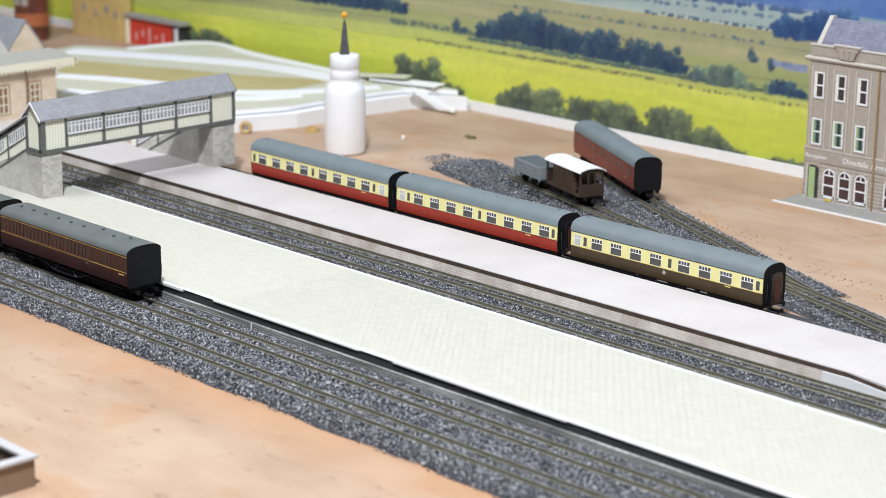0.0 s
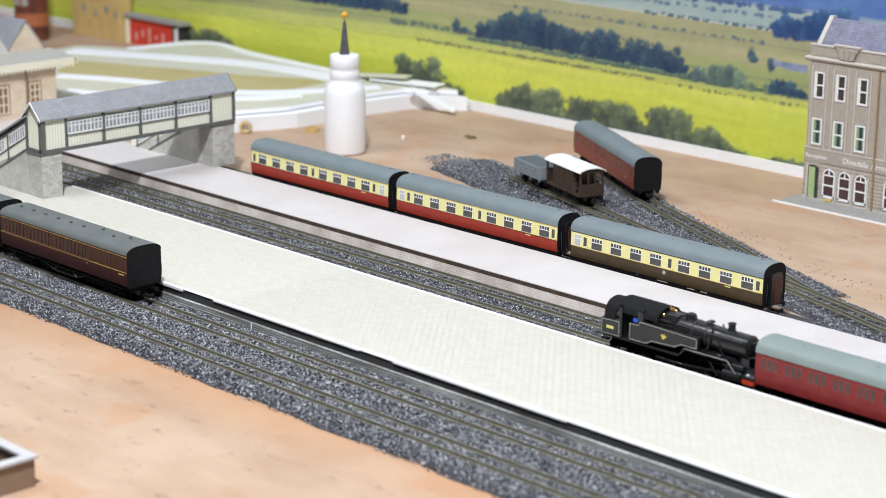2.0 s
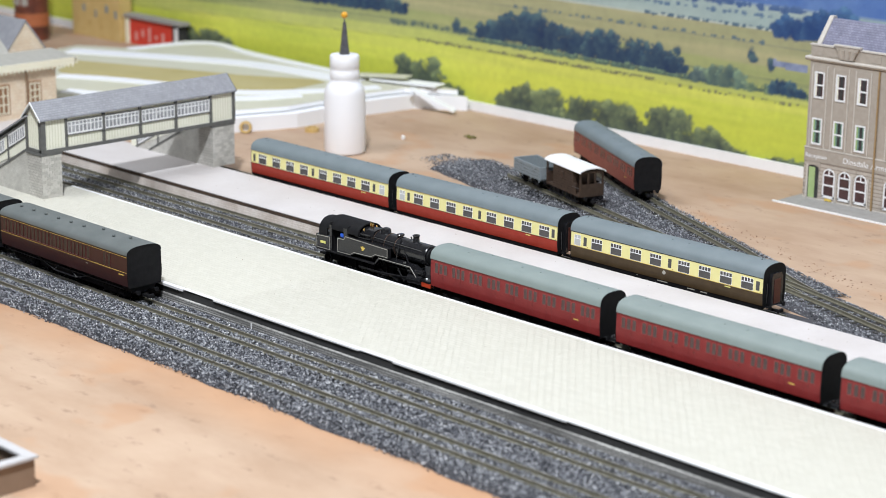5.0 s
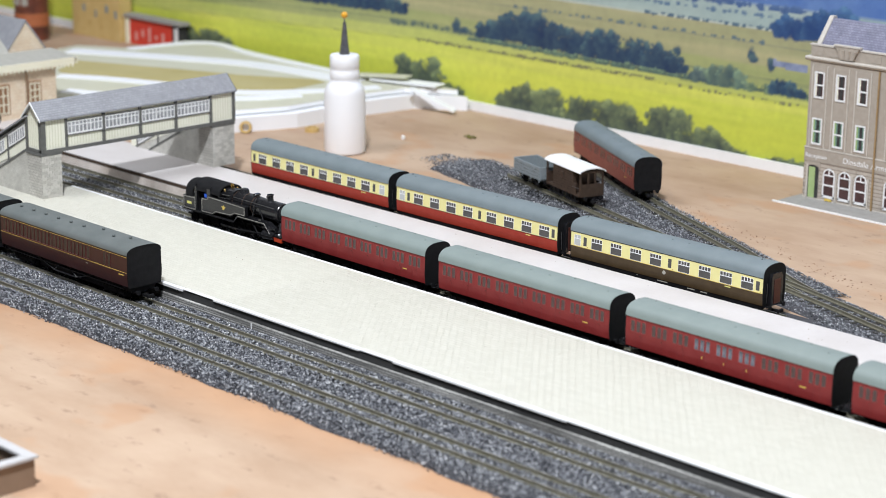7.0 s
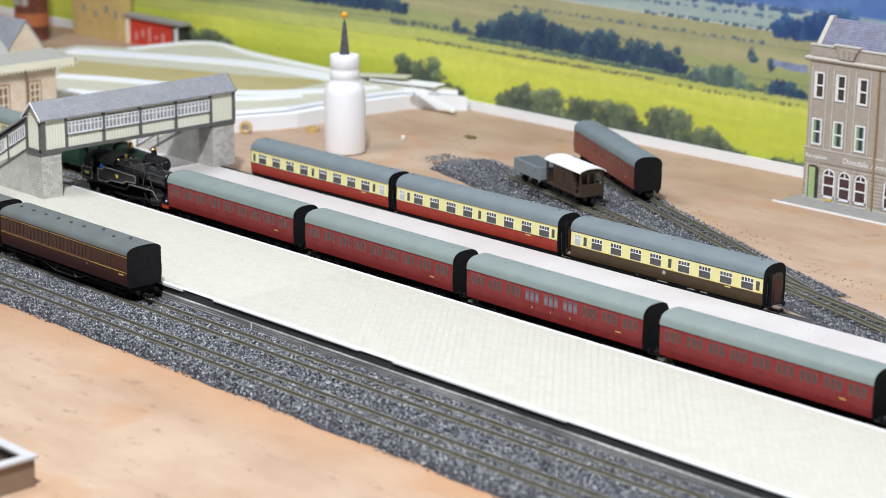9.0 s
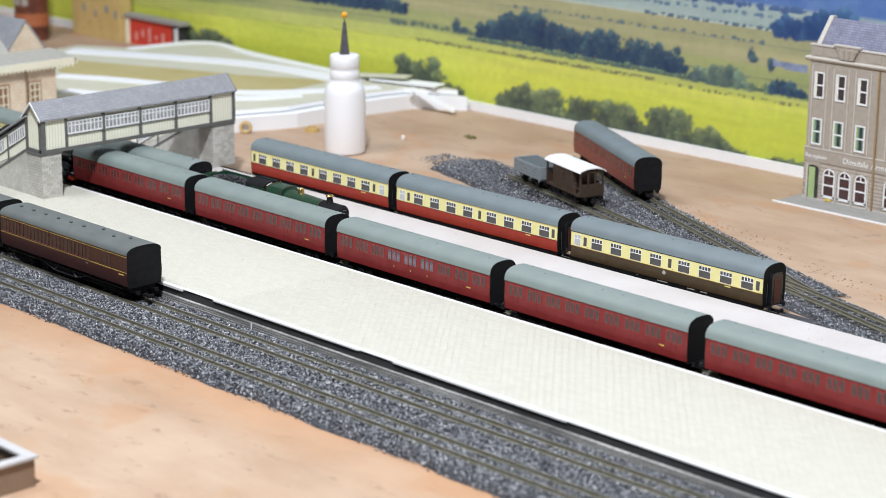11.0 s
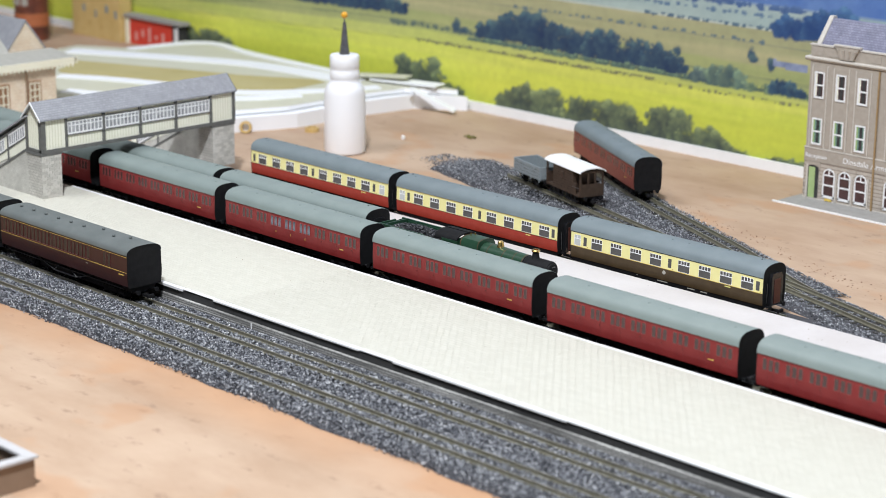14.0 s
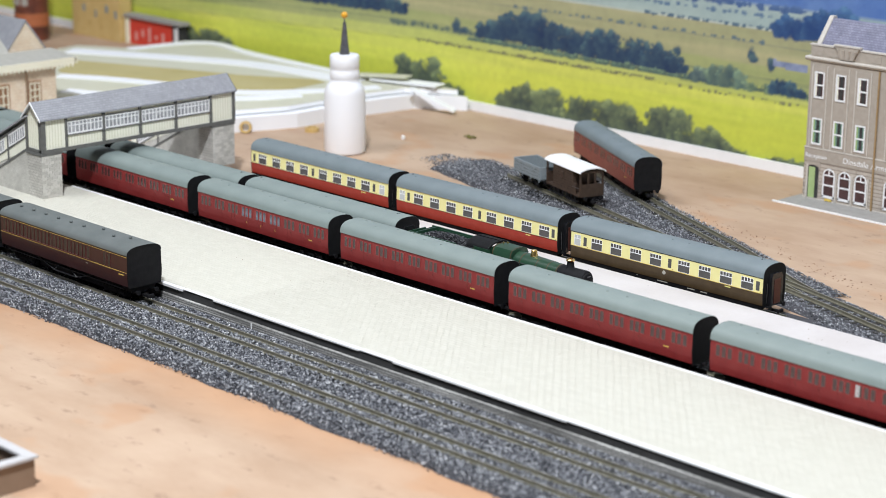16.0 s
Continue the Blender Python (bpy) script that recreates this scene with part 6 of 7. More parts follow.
            for k in range(3):
                xa, xc = x1 - 3 - k * 24, x1 - 21 - k * 24
                za, zc = 35 - 0.52 * (x1 - xa), 35 - 0.52 * (x1 - xc)
                bm = extrude_y(bmesh.new(), [(xa, za + 9.4), (xa, za + 17), (xc, zc + 17), (xc, zc + 9.4)], yy + o * 0.5, yy + o * 0.5 + 0.3)
                w = part("stair_window", bm, PALE_GLASS, st)
                bm = bmesh.new()
                for i in range(8):
                    xx = xa + (xc - xa) * i / 7
                    zz = za + (zc - za) * i / 7
                    box(bm, xx - 0.35, xx + 0.35, yy + o * 1.1, yy + o * 1.1 + 0.3, zz + 9.4, zz + 17)
                for dz in (9.2, 16.2):
                    extrude_y(bm, [(xa + 0.5, za + dz), (xa + 0.5, za + dz + 1.0), (xc - 0.5, zc + dz + 1.0), (xc - 0.5, zc + dz)], yy + o * 1.15, yy + o * 1.15 + 0.3)
                part("window_frame", bm, WHITE_PAINT, w, "white glazing bars")
                part("stair_post", cube(xc - 2.2, xc - 0.6, yy + o * 1.2, yy + o * 1.2 + 0.3, zc - 1, zc + 18), GREY_FRAME, st)
        bm = extrude_y(bmesh.new(), [(x1 + 1, 57.0), (x1 + 1, 56.0), (x1 - run - 2, 56.0 - 0.52 * run), (x1 - run - 2, 57.0 - 0.52 * run)], y0 - 2.0, y1 + 2.0)
        part("stair_roof", bm, SLATE, root, "grey slate stair roof")
    return root


CREAM_DARK = surface("cream_board_edge", (0.66, 0.65, 0.50), (0.72, 0.71, 0.57), scale=200.0, rough=0.6, bump=0.0)


# ---- glue bottle ----
def glue_bottle():
    root = thing("glue_bottle", at_mm(-325.5, 120.5, BOARD_Z), "white plastic glue bottle with a metal nozzle and amber bead", "bottle")
    part("body", lathe(bmesh.new(), [(0, 0.4), (12.5, 0.0), (14.2, 0.8), (14.9, 2.6), (14.8, 25), (14.6, 43), (14.0, 46.5), (12.4, 49.5), (10.6, 51.3), (10.1, 52.2), (10.1, 53.8)], seg=48), BOTTLE, root, smooth=True)
    part("cap", lathe(bmesh.new(), [(0, 53.8), (10.2, 53.8), (10.5, 54.4), (10.5, 59), (10.1, 59.6), (10.1, 61.2), (10.5, 61.8), (10.5, 69.5), (9.8, 70.6), (4.0, 70.9), (0, 70.9)], seg=48), BOTTLE, root, "white screw cap", smooth=True)
    noz = part("nozzle", lathe(bmesh.new(), [(3.7, 70.9), (3.6, 71.8), (3.2, 74), (2.5, 80), (1.9, 87), (1.3, 91), (1.1, 93.5), (0.45, 94), (0.4, 97), (0, 97)], seg=24), STEEL_DARK, root, "grey metal nozzle", smooth=True)
    bm = bmesh.new()
    bmesh.ops.create_uvsphere(bm, u_segments=20, v_segments=12, radius=2.4, matrix=Matrix.Translation((0, 0, 98.6)))
    part("bead", bm, AMBER, noz, "shiny amber bead", smooth=True)


STEEL_DARK = surface("dark_nozzle_metal", (0.10, 0.10, 0.11), (0.24, 0.24, 0.26), scale=300.0, rough=0.3, metal=0.6, bump=0.05)
AMBER = surface("amber_plastic", (0.68, 0.30, 0.02), (0.8, 0.42, 0.04), scale=200.0, rough=0.15, bump=0.0)


# ---- hotel ----
def hotel():
    root = thing("hotel", at_mm(-22, 252, -4.4), "three-storey grey-brown card hotel with slate roof and sash windows", "model building")
    W, D, H = 118.0, 40.0, 91.6
    part("upper_wall", cube(0, W, 0, D, 33, H), HOTEL_STONE, root)
    part("ground_wall", cube(-0.3, W + 0.3, -0.3, D, 0.6, 24.8), HOTEL_RUST, root, "rusticated ground floor wall")
    part("plinth", cube(-0.5, W + 0.5, -0.5, D, 0, 0.6), HOTEL_LIGHT, root)
    part("fascia", cube(-0.4, W + 0.4, -0.6, D, 24.8, 33.2), HOTEL_STONE, root)
    part("string_course", cube(-0.5, W + 0.5, -0.9, D, 33.2, 34.0), HOTEL_LIGHT, root)
    part("cornice", extrude_x(bmesh.new(), [(-1.8, H), (-1.8, H + 0.9), (-0.6, H + 1.4), (D, H + 1.4), (D, H - 1.4), (-0.7, H - 1.4)], -3.2, W + 3.2), HOTEL_LIGHT, root, "projecting pale cornice")
    part("parapet", cube(0, W, 0, 2.0, H + 1.4, H + 9.0), HOTEL_STONE, root)
    part("parapet_rail", cube(-0.8, W + 0.8, -0.5, 2.4, H + 8.6, H + 9.6), HOTEL_LIGHT, root)
    for i in range(11):
        x = 2.2 + i * 10.8
        if not 16 < x < 36:
            part("parapet_panel", cube(x, x + 7.6, -0.3, 0.0, H + 2.6, H + 7.8), HOTEL_STONE, root)
    ped = part("carved_block", extrude_y(bmesh.new(), [(19.5, H + 8.8), (23, H + 2), (33, H + 2), (36.5, H + 8.8), (37.5, H + 10.8), (18.5, H + 10.8)], -1.6, 1.0), HOTEL_STONE, root, "carved stone parapet block")
    part("block_cap", cube(18, 38, -2.0, 1.4, H + 10.3, H + 11.2), HOTEL_LIGHT, ped)
    for k in range(4):
        part("carved_leaf", tube(bmesh.new(), (22.6 + k * 3.6, -1.5, H + 3.0), (21.4 + k * 4.4, -1.9, H + 8.2), 0.6, 0.9, seg=8), HOTEL_STONE, ped)
    # roof
    bm = extrude_x(bmesh.new(), [(3, H + 3), (D - 3, H + 3), (D / 2 + 2, H + 24), (D / 2 - 2, H + 24)], 1.0, W - 1.0)
    part("roof", bm, HOTEL_SLATE, root, "blue-grey slate roof")
    for x0, x1 in ((0.0, 3.2), (W - 3.2, W)):
        part("gable_coping", extrude_x(bmesh.new(), [(1.4, H + 3), (D - 1.4, H + 3), (D / 2 + 1.5, H + 25.6), (D / 2 - 1.5, H + 25.6)], x0, x1), HOTEL_LIGHT, root, "pale gable coping")
    # bays
    for k, xc in enumerate((8.2, 24.6, 41.2, 66.0, 82.4, 99.0)):
        part("bay_panel", cube(xc - 5.6, xc + 5.6, -0.35, 0, 34.4, H - 4.5), HOTEL_STONE, root)
        for dx in (-6.0, 5.4):
            part("bay_moulding", cube(xc + dx, xc + dx + 0.6, -0.6, 0, 34.2, H - 4.0), HOTEL_LIGHT, root)
        for z0, h, mat in ((66.4, 17.2, CURTAIN_RED), (36.0, 17.4, CURTAIN_GREEN)):
            w = part("window", cube(xc - 3.4, xc + 3.4, -0.5, 0, z0, z0 + h), mat, root)
            bm = bmesh.new()
            for a, b, c, d in ((-3.8, -2.9, 0, h), (2.9, 3.8, 0, h), (-2.9, 2.9, 0, 1.2), (-2.9, 2.9, h - 0.9, h), (-2.9, 2.9, h / 2 - 0.5, h / 2 + 0.5)):
                box(bm, xc + a, xc + b, -0.95, -0.5, z0 + c, z0 + d)
            part("window_frame", bm, WHITE_PAINT, w, "white sash frame")
            part("curtain_edge", cube(xc - 2.8, xc - 1.8, -0.62, -0.5, z0 + 1.3, z0 + h - 1), CREAM_BOARD if mat is CURTAIN_RED else DOOR_GREEN, w)
            part("gap", cube(xc - 0.6, xc + 1.6, -0.6, -0.5, z0 + 1.3, z0 + h - 1), DARK_CARD_AND_SHADE, w)
    door = part("doorway", cube(3.4, 11.4, -0.5, 0, 0.8, 22.0), DARK_CARD_AND_SHADE, root)
    part("open_door", cube(4.0, 8.8, -0.7, -0.5, 0.8, 21.0), DOOR_GREEN, door, "pale green door leaf")
    part("door_arch", extrude_y(bmesh.new(), [(2.4, 19), (2.4, 24.6), (12.6, 24.6), (12.6, 19), (11.2, 21.6), (7.5, 22.8), (3.8, 21.6)], -0.9, -0.3), HOTEL_STONE, root)
    part("door_jamb", cube(2.2, 3.4, -1.0, -0.3, 0.6, 22.6), HOTEL_LIGHT, root)
    for xc in (19.8, 31.8, 44.0, 66.0, 80.0, 94.0):
        prof = [(xc - 4.2, 3.2), (xc + 4.2, 3.2), (xc + 4.2, 17.5)] + [(xc + 4.0 * math.cos(math.pi * i / 8), 17.5 + 3.8 * math.sin(math.pi * i / 8)) for i in range(1, 8)] + [(xc - 4.2, 17.5)]
        w = part("window", extrude_y(bmesh.new(), prof, -0.55, -0.3), CURTAIN_RED, root)
        bm = bmesh.new()
        for a, b, c, d in ((-4.6, -3.7, 2.6, 17.8), (3.7, 4.6, 2.6, 17.8), (-4.6, 4.6, 2.2, 3.8), (-3.7, 3.7, 10.2, 11.2), (-3.7, 3.7, 16.9, 17.7), (-0.4, 0.4, 17.7, 21.2)):
            box(bm, xc + a, xc + b, -1.0, -0.55, c, d)
        for i in range(8):
            a0, a1 = math.pi * i / 8, math.pi * (i + 1) / 8
            extrude_y(bm, [(xc + 4.6 * math.cos(a0), 17.5 + 4.3 * math.sin(a0)), (xc + 4.6 * math.cos(a1), 17.5 + 4.3 * math.sin(a1)), (xc + 3.7 * math.cos(a1), 17.5 + 3.4 * math.sin(a1)), (xc + 3.7 * math.cos(a0), 17.5 + 3.4 * math.sin(a0))], -1.0, -0.55)
        part("window_frame", bm, WHITE_PAINT, w, "white arched frame")
        part("window_reveal", cube(xc + 5.0, xc + 6.0, -1.0, -0.3, 0.6, 20), HOTEL_LIGHT, root)
    part("drainpipe", tube(bmesh.new(), (53.0, -1.0, 0), (53.0, -1.0, H - 2), 0.7, seg=10), surface("brass_brown_pipe", (0.28, 0.18, 0.08), (0.36, 0.25, 0.13), rough=0.5), root, "brown drainpipe")
    part("hanging_sign", cube(17.5, 22.5, -1.1, -0.4, 0.4, 1.9), GOLD, root)
    for txt, x, z, size in (("Dinsdale Arms", 29.6, 27.0, 5.3),):
        cu = bpy.data.curves.new("lettering", "FONT")
        cu.body, cu.size, cu.extrude, cu.space_character = txt, size * MM, 0.0001, 1.05
        ob = new("lettering", cu)
        ob.parent = root
        ob.matrix_basis = pose(x * MM, -0.7 * MM, z * MM, 90, 0, 0)
        cu.materials.append(WHITE_PAINT)
        tagged(ob, "white painted hotel name lettering")
    cu = bpy.data.curves.new("lettering", "FONT")
    cu.body, cu.size, cu.extrude, cu.space_character = "Reception", 3.9 * MM, 0.0001, 1.05
    ob = new("lettering", cu)
    ob.parent = root
    ob.matrix_basis = pose(0.6 * MM, -0.7 * MM, 27.2 * MM, 90, 0, 0)
    cu.materials.append(WHITE_PAINT)
    tagged(ob, "small white doorway lettering")
    pav = thing("pavement_hotel", at_mm(-27, 228, BOARD_Z), "grey card pavement with a white kerb in front of the hotel", "pavement", kind="structure")
    part("slab", cube(0, 130, 1.5, 66, 0, 0.6), PAVE_GREY, pav)
    part("kerb", cube(-2.0, 132, 0, 1.5, 0, 0.9), WHITE_EDGE, pav, "white kerb line")


# ---- station at the far left ----
def station():
    root = thing("station_building", at_mm(-556, 0, 0), "warm stone card station building with cream valance awning", "model building")
    part("wall", cube(-60, 20, -150, 17.9, 6, 44), STATION_STONE, root, "warm stone walls")
    part("awning_roof", extrude_y(bmesh.new(), [(-8, 46.8), (26, 46.6), (26, 47.6), (-8, 50.5)], -160, 33), STATION_ROOF, root, "grey awning roof")
    bm = bmesh.new()
    for y in np.arange(-160, 30, 3.6):
        extrude_x(bm, [(y, 48.0), (y, 43.6), (y + 1.8, 40.6), (y + 3.6, 43.6), (y + 3.6, 48.0)], 26.0, 26.6)
    part("valance", bm, VALANCE, root, "cream toothed valance")
    part("valance_end", cube(-8, 26, 33, 33.6, 43, 47.6), VALANCE, root)
    # cross gable
    bm = extrude_x(bmesh.new(), [(-4, 44), (33, 44), (33, 47), (15, 71.4), (-4, 47)], -46, -14)
    part("gable", bm, STATION_STONE, root, "warm stone gable")
    for y1 in (-7, 35):
        bm = extrude_x(bmesh.new(), [(15, 73.0), (y1, 45.4), (y1, 44.0), (15, 71.6)], -60, -13.0)
        part("gable_roof", bm, SLATE, root, "grey slate roof")
    part("main_roof", extrude_y(bmesh.new(), [(-62, 44), (2, 44), (-30, 68)], -150, -4.5), STATION_ROOF, root, "grey slate roof")
    for y0, y1, z0, z1 in ((-5.7, 3.1, 15.5, 31.5), (-33, -24, 11, 31.5), (-61, -52, 13, 31.5)):
        d = part("window", cube(20, 20.5, y0, y1, z0, z1), surface("warm_pane", (0.20, 0.10, 0.05), (0.32, 0.18, 0.09), rough=0.4), root)
        bm = bmesh.new()
        for yy in (y0, (y0 + y1) / 2 - 0.4, y1 - 0.8):
            box(bm, 20.5, 21.0, yy, yy + 0.8, z0, z1)
        for k in range(4):
            zz = z0 + (z1 - z0 - 0.8) * k / 3
            box(bm, 20.5, 20.95, y0, y1, zz, zz + 0.8)
        part("window_frame", bm, VALANCE, d)
        part("surround", cube(20, 20.4, y0 - 1.6, y1 + 1.6, z0 - 1, z1 + 1.6), surface("brown_surround", (0.35, 0.20, 0.11), (0.45, 0.28, 0.17), rough=0.7), root)
    for y in (-10, -62, -110, -152):
        part("awning_post", tube(bmesh.new(), (24, y, 6), (24, y, 46.6), 0.9, seg=10), surface("post_brown", (0.20, 0.12, 0.07), (0.28, 0.18, 0.11), rough=0.6), root)
    part("forecourt", cube(-60, 40, -40, 34, 5.4, 5.98), STATION_ROOF, root, "grey card base")


# ---- foam landscape ----
def ribbon(path, w):
    """Plan outline of a strip of width w along a smooth line."""
    pts = along(path, 8.0)
    left = [p + Vector((-d.y, d.x, 0)) * w / 2 for p, d in pts]
    right = [p - Vector((-d.y, d.x, 0)) * w / 2 for p, d in pts]
    return left, right


def hills():
    root = thing("foam_hill", pose(0, 0, 0), "white foam block with pale and tan painted top", "foam board")
    plan = [(-593, 36), (-568, 38), (-533, 56), (-470, 84), (-431, 103), (-414, 151), (-415, 223), (-409, 268), (-374, 293), (-443, 293), (-508, 280), (-627, 286), (-700, 294), (-718, 277), (-719, 216), (-761, 191), (-752, 150)]
    sheet = [(x - 9 if x > -480 else x, y - 2) for x, y in plan]
    part("core", extrude_z(bmesh.new(), plan, BOARD_Z, 6.0), FOAM_WHITE, root, "white cut foam edge")
    # Dark layer colours in the shadow line between the two foam sheets.
    part("gap_layer", extrude_z(bmesh.new(), [(x - 16 if x > -480 else x + 1, y - 1) for x, y in plan], 6.0, 7.0), DARK_CARD_AND_SHADE, root, "dark layer standing in for the shade between the sheets")
    part("upper_sheet", extrude_z(bmesh.new(), sheet, 7.0, 10.4), FOAM_WHITE, root, "white upper foam sheet")
    part("top", extrude_z(bmesh.new(), sheet, 10.4, 11.0), FOAM_PALE, root, "pale grey-green painted top")
    part("tan_field", extrude_z(bmesh.new(), [(-666, 105), (-693, 144), (-611, 178), (-546, 204), (-490, 236), (-476, 232), (-470, 177), (-500, 150), (-580, 127), (-649, 99)], 11.0, 11.4), FOAM_TAN, root, "tan painted field")
    for path, w in (([(-738, 165), (-656, 208), (-582, 240), (-494, 250), (-455, 253)], 20), ([(-641, 90), (-599, 113), (-534, 138), (-488, 153), (-452, 200), (-430, 250)], 13),
                    ([(-712, 210), (-705, 262), (-684, 284), (-614, 273), (-498, 271), (-440, 281)], 9), ([(-583, 56), (-545, 74), (-468, 136), (-447, 182)], 14)):
        left, right = ribbon(path, w)
        bm = bmesh.new()
        prev = None
        for l, r in zip(left, right):
            ring = [bm.verts.new((v.x, v.y, z)) for v, z in ((l, 11.0), (l, 12.2), (r, 12.2), (r, 11.0))]
            if prev:
                for i in range(4):
                    bm.faces.new((prev[i], prev[(i + 1) % 4], ring[(i + 1) % 4], ring[i]))
            else:
                bm.faces.new(ring)
            prev = ring
        bm.faces.new(prev[::-1])
        part("white_strip", bm, FOAM_WHITE, root, "white card strip")
    for (x0, y0, x1, y1, w, z, tilt, mat, lab) in ((-455, 268, -396, 284, 16, 12.6, 0, FOAM_WHITE, "loose white foam sheet on the block"), (-470, 262, -424, 276, 12, 14.4, -3, FOAM_PALE, "loose pale card offcut on the block"),
                                              (-404, 259, -365, 274, 8, 12.8, 21.1, FOAM_WHITE, "white strip leaning from the block to the board")):
        d = Vector((x1 - x0, y1 - y0, 0))
        solo("foam_strip", cube(0, d.length, -w / 2, w / 2, 0, 1.3), mat, lab, "foam strip", m=pose(x0 * MM, y0 * MM, z * MM, 0, tilt, math.degrees(math.atan2(d.y, d.x))), group="loose foam strips")


def clutter():
    for x, y, r in ((-424, 109, 4.6), (-396, 150, 5.4)):
        bm = bmesh.new()
        seg = 28
        prof = [(r, -1.6), (r, 1.6), (r * 0.62, 1.6), (r * 0.62, -1.6)]
        rings = [[bm.verts.new((a * math.cos(6.28318 * i / seg), a * math.sin(6.28318 * i / seg), z)) for i in range(seg)] for a, z in prof]
        for k in range(4):
            for i in range(seg):
                bm.faces.new((rings[k][i], rings[k][(i + 1) % seg], rings[(k + 1) % 4][(i + 1) % seg], rings[(k + 1) % 4][i]))
        up = r == 4.6
        solo("tape_roll", bm, TAPE, "small amber ring of tape on the board", "tape roll", group="amber rings",
             m=pose(x * MM, y * MM, (BOARD_Z + (r if up else 1.6)) * MM, 80 if up else 0, 0, 40), smooth=False)
    bm = bmesh.new()
    rnd = random.Random(3)
    for _ in range(26):
        m = Matrix.Translation((rnd.uniform(-4, 4), rnd.uniform(-2, 2), rnd.uniform(0, 1.0))) @ Matrix.Diagonal((rnd.uniform(0.8, 1.8), rnd.uniform(0.6, 1.2), 0.7, 1))
        bmesh.ops.create_icosphere(bm, subdivisions=1, radius=1.0, matrix=m)
    solo("moss_scrap", bm, MOSS, "scrap of olive scatter material on the board", "scatter scrap", m=at_mm(-299, 221, BOARD_Z + 0.5))
    solo("plaster_chip", cube(-1.2, 1.2, -0.9, 0.9, 0, 3.0, bevel=0.4), WHITE_PAINT, "small white plaster chip on the board", "chip", m=at_mm(-329, 181, BOARD_Z, 20))
    bm = bmesh.new()
    for _ in range(150):
        u, v = rnd.random(), rnd.gauss(0, 1)
        x, y = -60 + 230 * u, 178 - 95 * u + abs(v) * 8 - 8
        r = rnd.uniform(0.2, 0.6)
        bmesh.ops.create_icosphere(bm, subdivisions=1, radius=r, matrix=Matrix.Translation((x, y, BOARD_Z + r * 0.4)) @ Matrix.Diagonal((1, rnd.uniform(0.5, 1), 0.6, 1)))
    solo("board_crumbs", bm, CRUMB, "brown and grey crumbs scattered on the board", "crumbs", kind="stuff")
    # printed boxes and tin by the backdrop
    r = thing("red_card_box", at_mm(-820, 297, BOARD_Z), "red printed card building flat with grey roof edge", "card box")
    part("front", cube(0, 66, -9, -0.6, 0, 25), BOX_RED, r)
    part("roof", cube(-6, 82, -12, -0.4, 25, 28), PAVE_GREY, r)
    part("corner_post", cube(-6, 0, -10, -0.6, 0, 25), VALANCE, r)
    part("side_panel", cube(66, 78, -9, -0.6, 0, 25), DARK_CARD_AND_SHADE, r)
    part("poster", cube(70, 75, -9.6, -9.0, 2, 22), WHITE_PAINT, r)
    for k in range(5):
        part("print_mark", cube(8 + k * 10.5, 12 + k * 10.5, -9.3, -9.0, 4 + (k % 2) * 4, 12 + (k % 3) * 3), BOX_PINK, r)
    y = thing("yellow_card_box", at_mm(-906, 294, BOARD_Z), "yellow printed card building flat", "card box")
    part("front", cube(0, 78, -12, 2, 0, 44), BOX_YELLOW, y)
    part("coping", cube(-1, 79, -13, 3, 44, 46), VALANCE, y)
    for k, (mx, mz) in enumerate(((8, 16), (18, 24), (26, 12), (38, 20), (46, 9), (55, 26), (64, 14), (70, 22))):
        part("print_mark", cube(mx, mx + 3 + k % 3, -12.3, -12.0, mz, mz + 5 + 2 * (k % 2)), WAGON_GREY if k % 2 else TAPE, y)
    t = thing("printed_tin", at_mm(-900, 232, BOARD_Z), "tall dark brown and red printed tin", "tin")
    part("body", lathe(bmesh.new(), [(0, 0), (15.4, 0), (16, 1.5), (16, 92), (15.4, 94), (0, 94)], seg=40), CAN_BROWN, t, smooth=True)
    part("label_band", lathe(bmesh.new(), [(16.02, 14), (16.25, 14.2), (16.25, 26), (16.02, 26.2)], seg=40), surface("tin_orange", (0.35, 0.10, 0.04), (0.45, 0.16, 0.07), rough=0.35), t, smooth=True)
    for a in (-40, -75, -10):
        part("label_mark", cube(-3, 3, -16.5, -15.8, 34, 44), LINING, t, at=pose(0, 0, 0, 0, 0, 45 + a))
    # cardboard tray in the near corner
    r = thing("card_tray", at_mm(62, -391, BOARD_Z, 0), "open brown card tray with a pale grey rim", "tray")
    for x0, x1, y0, y1 in ((-130, 0, -2.5, 0), (-130, 0, -92.5, -90), (-2.5, 0, -90, -2.5), (-130, -127.5, -90, -2.5)):
        part("side", cube(x0, x1, y0, y1, 0, 12.2), TRAY_CARD, r)
        e, n = (1.2, 1.2) if x1 - x0 > 100 else (1.2, -1.25)
        part("rim", cube(x0 - e, x1 + e, y0 - n, y1 + n, 12.2, 13.4), TRAY_RIM, r, "pale grey rim")
    part("bottom", cube(-127.4, -2.6, -89.9, -2.6, 0, 1.5), DARK_CARD_AND_SHADE, r)


CRUMB = per_island("crumb", [(0.0, (0.16, 0.08, 0.05)), (0.6, (0.36, 0.21, 0.13)), (1.0, (0.55, 0.42, 0.33))], rough=0.8)
BOX_PINK = surface("pink_print", (0.62, 0.25, 0.22), (0.72, 0.38, 0.34), rough=0.5)

parked()
front_coaches()
brake_van()
open_wagon()
footbridge()
glue_bottle()
hotel()
station()
hills()
clutter()


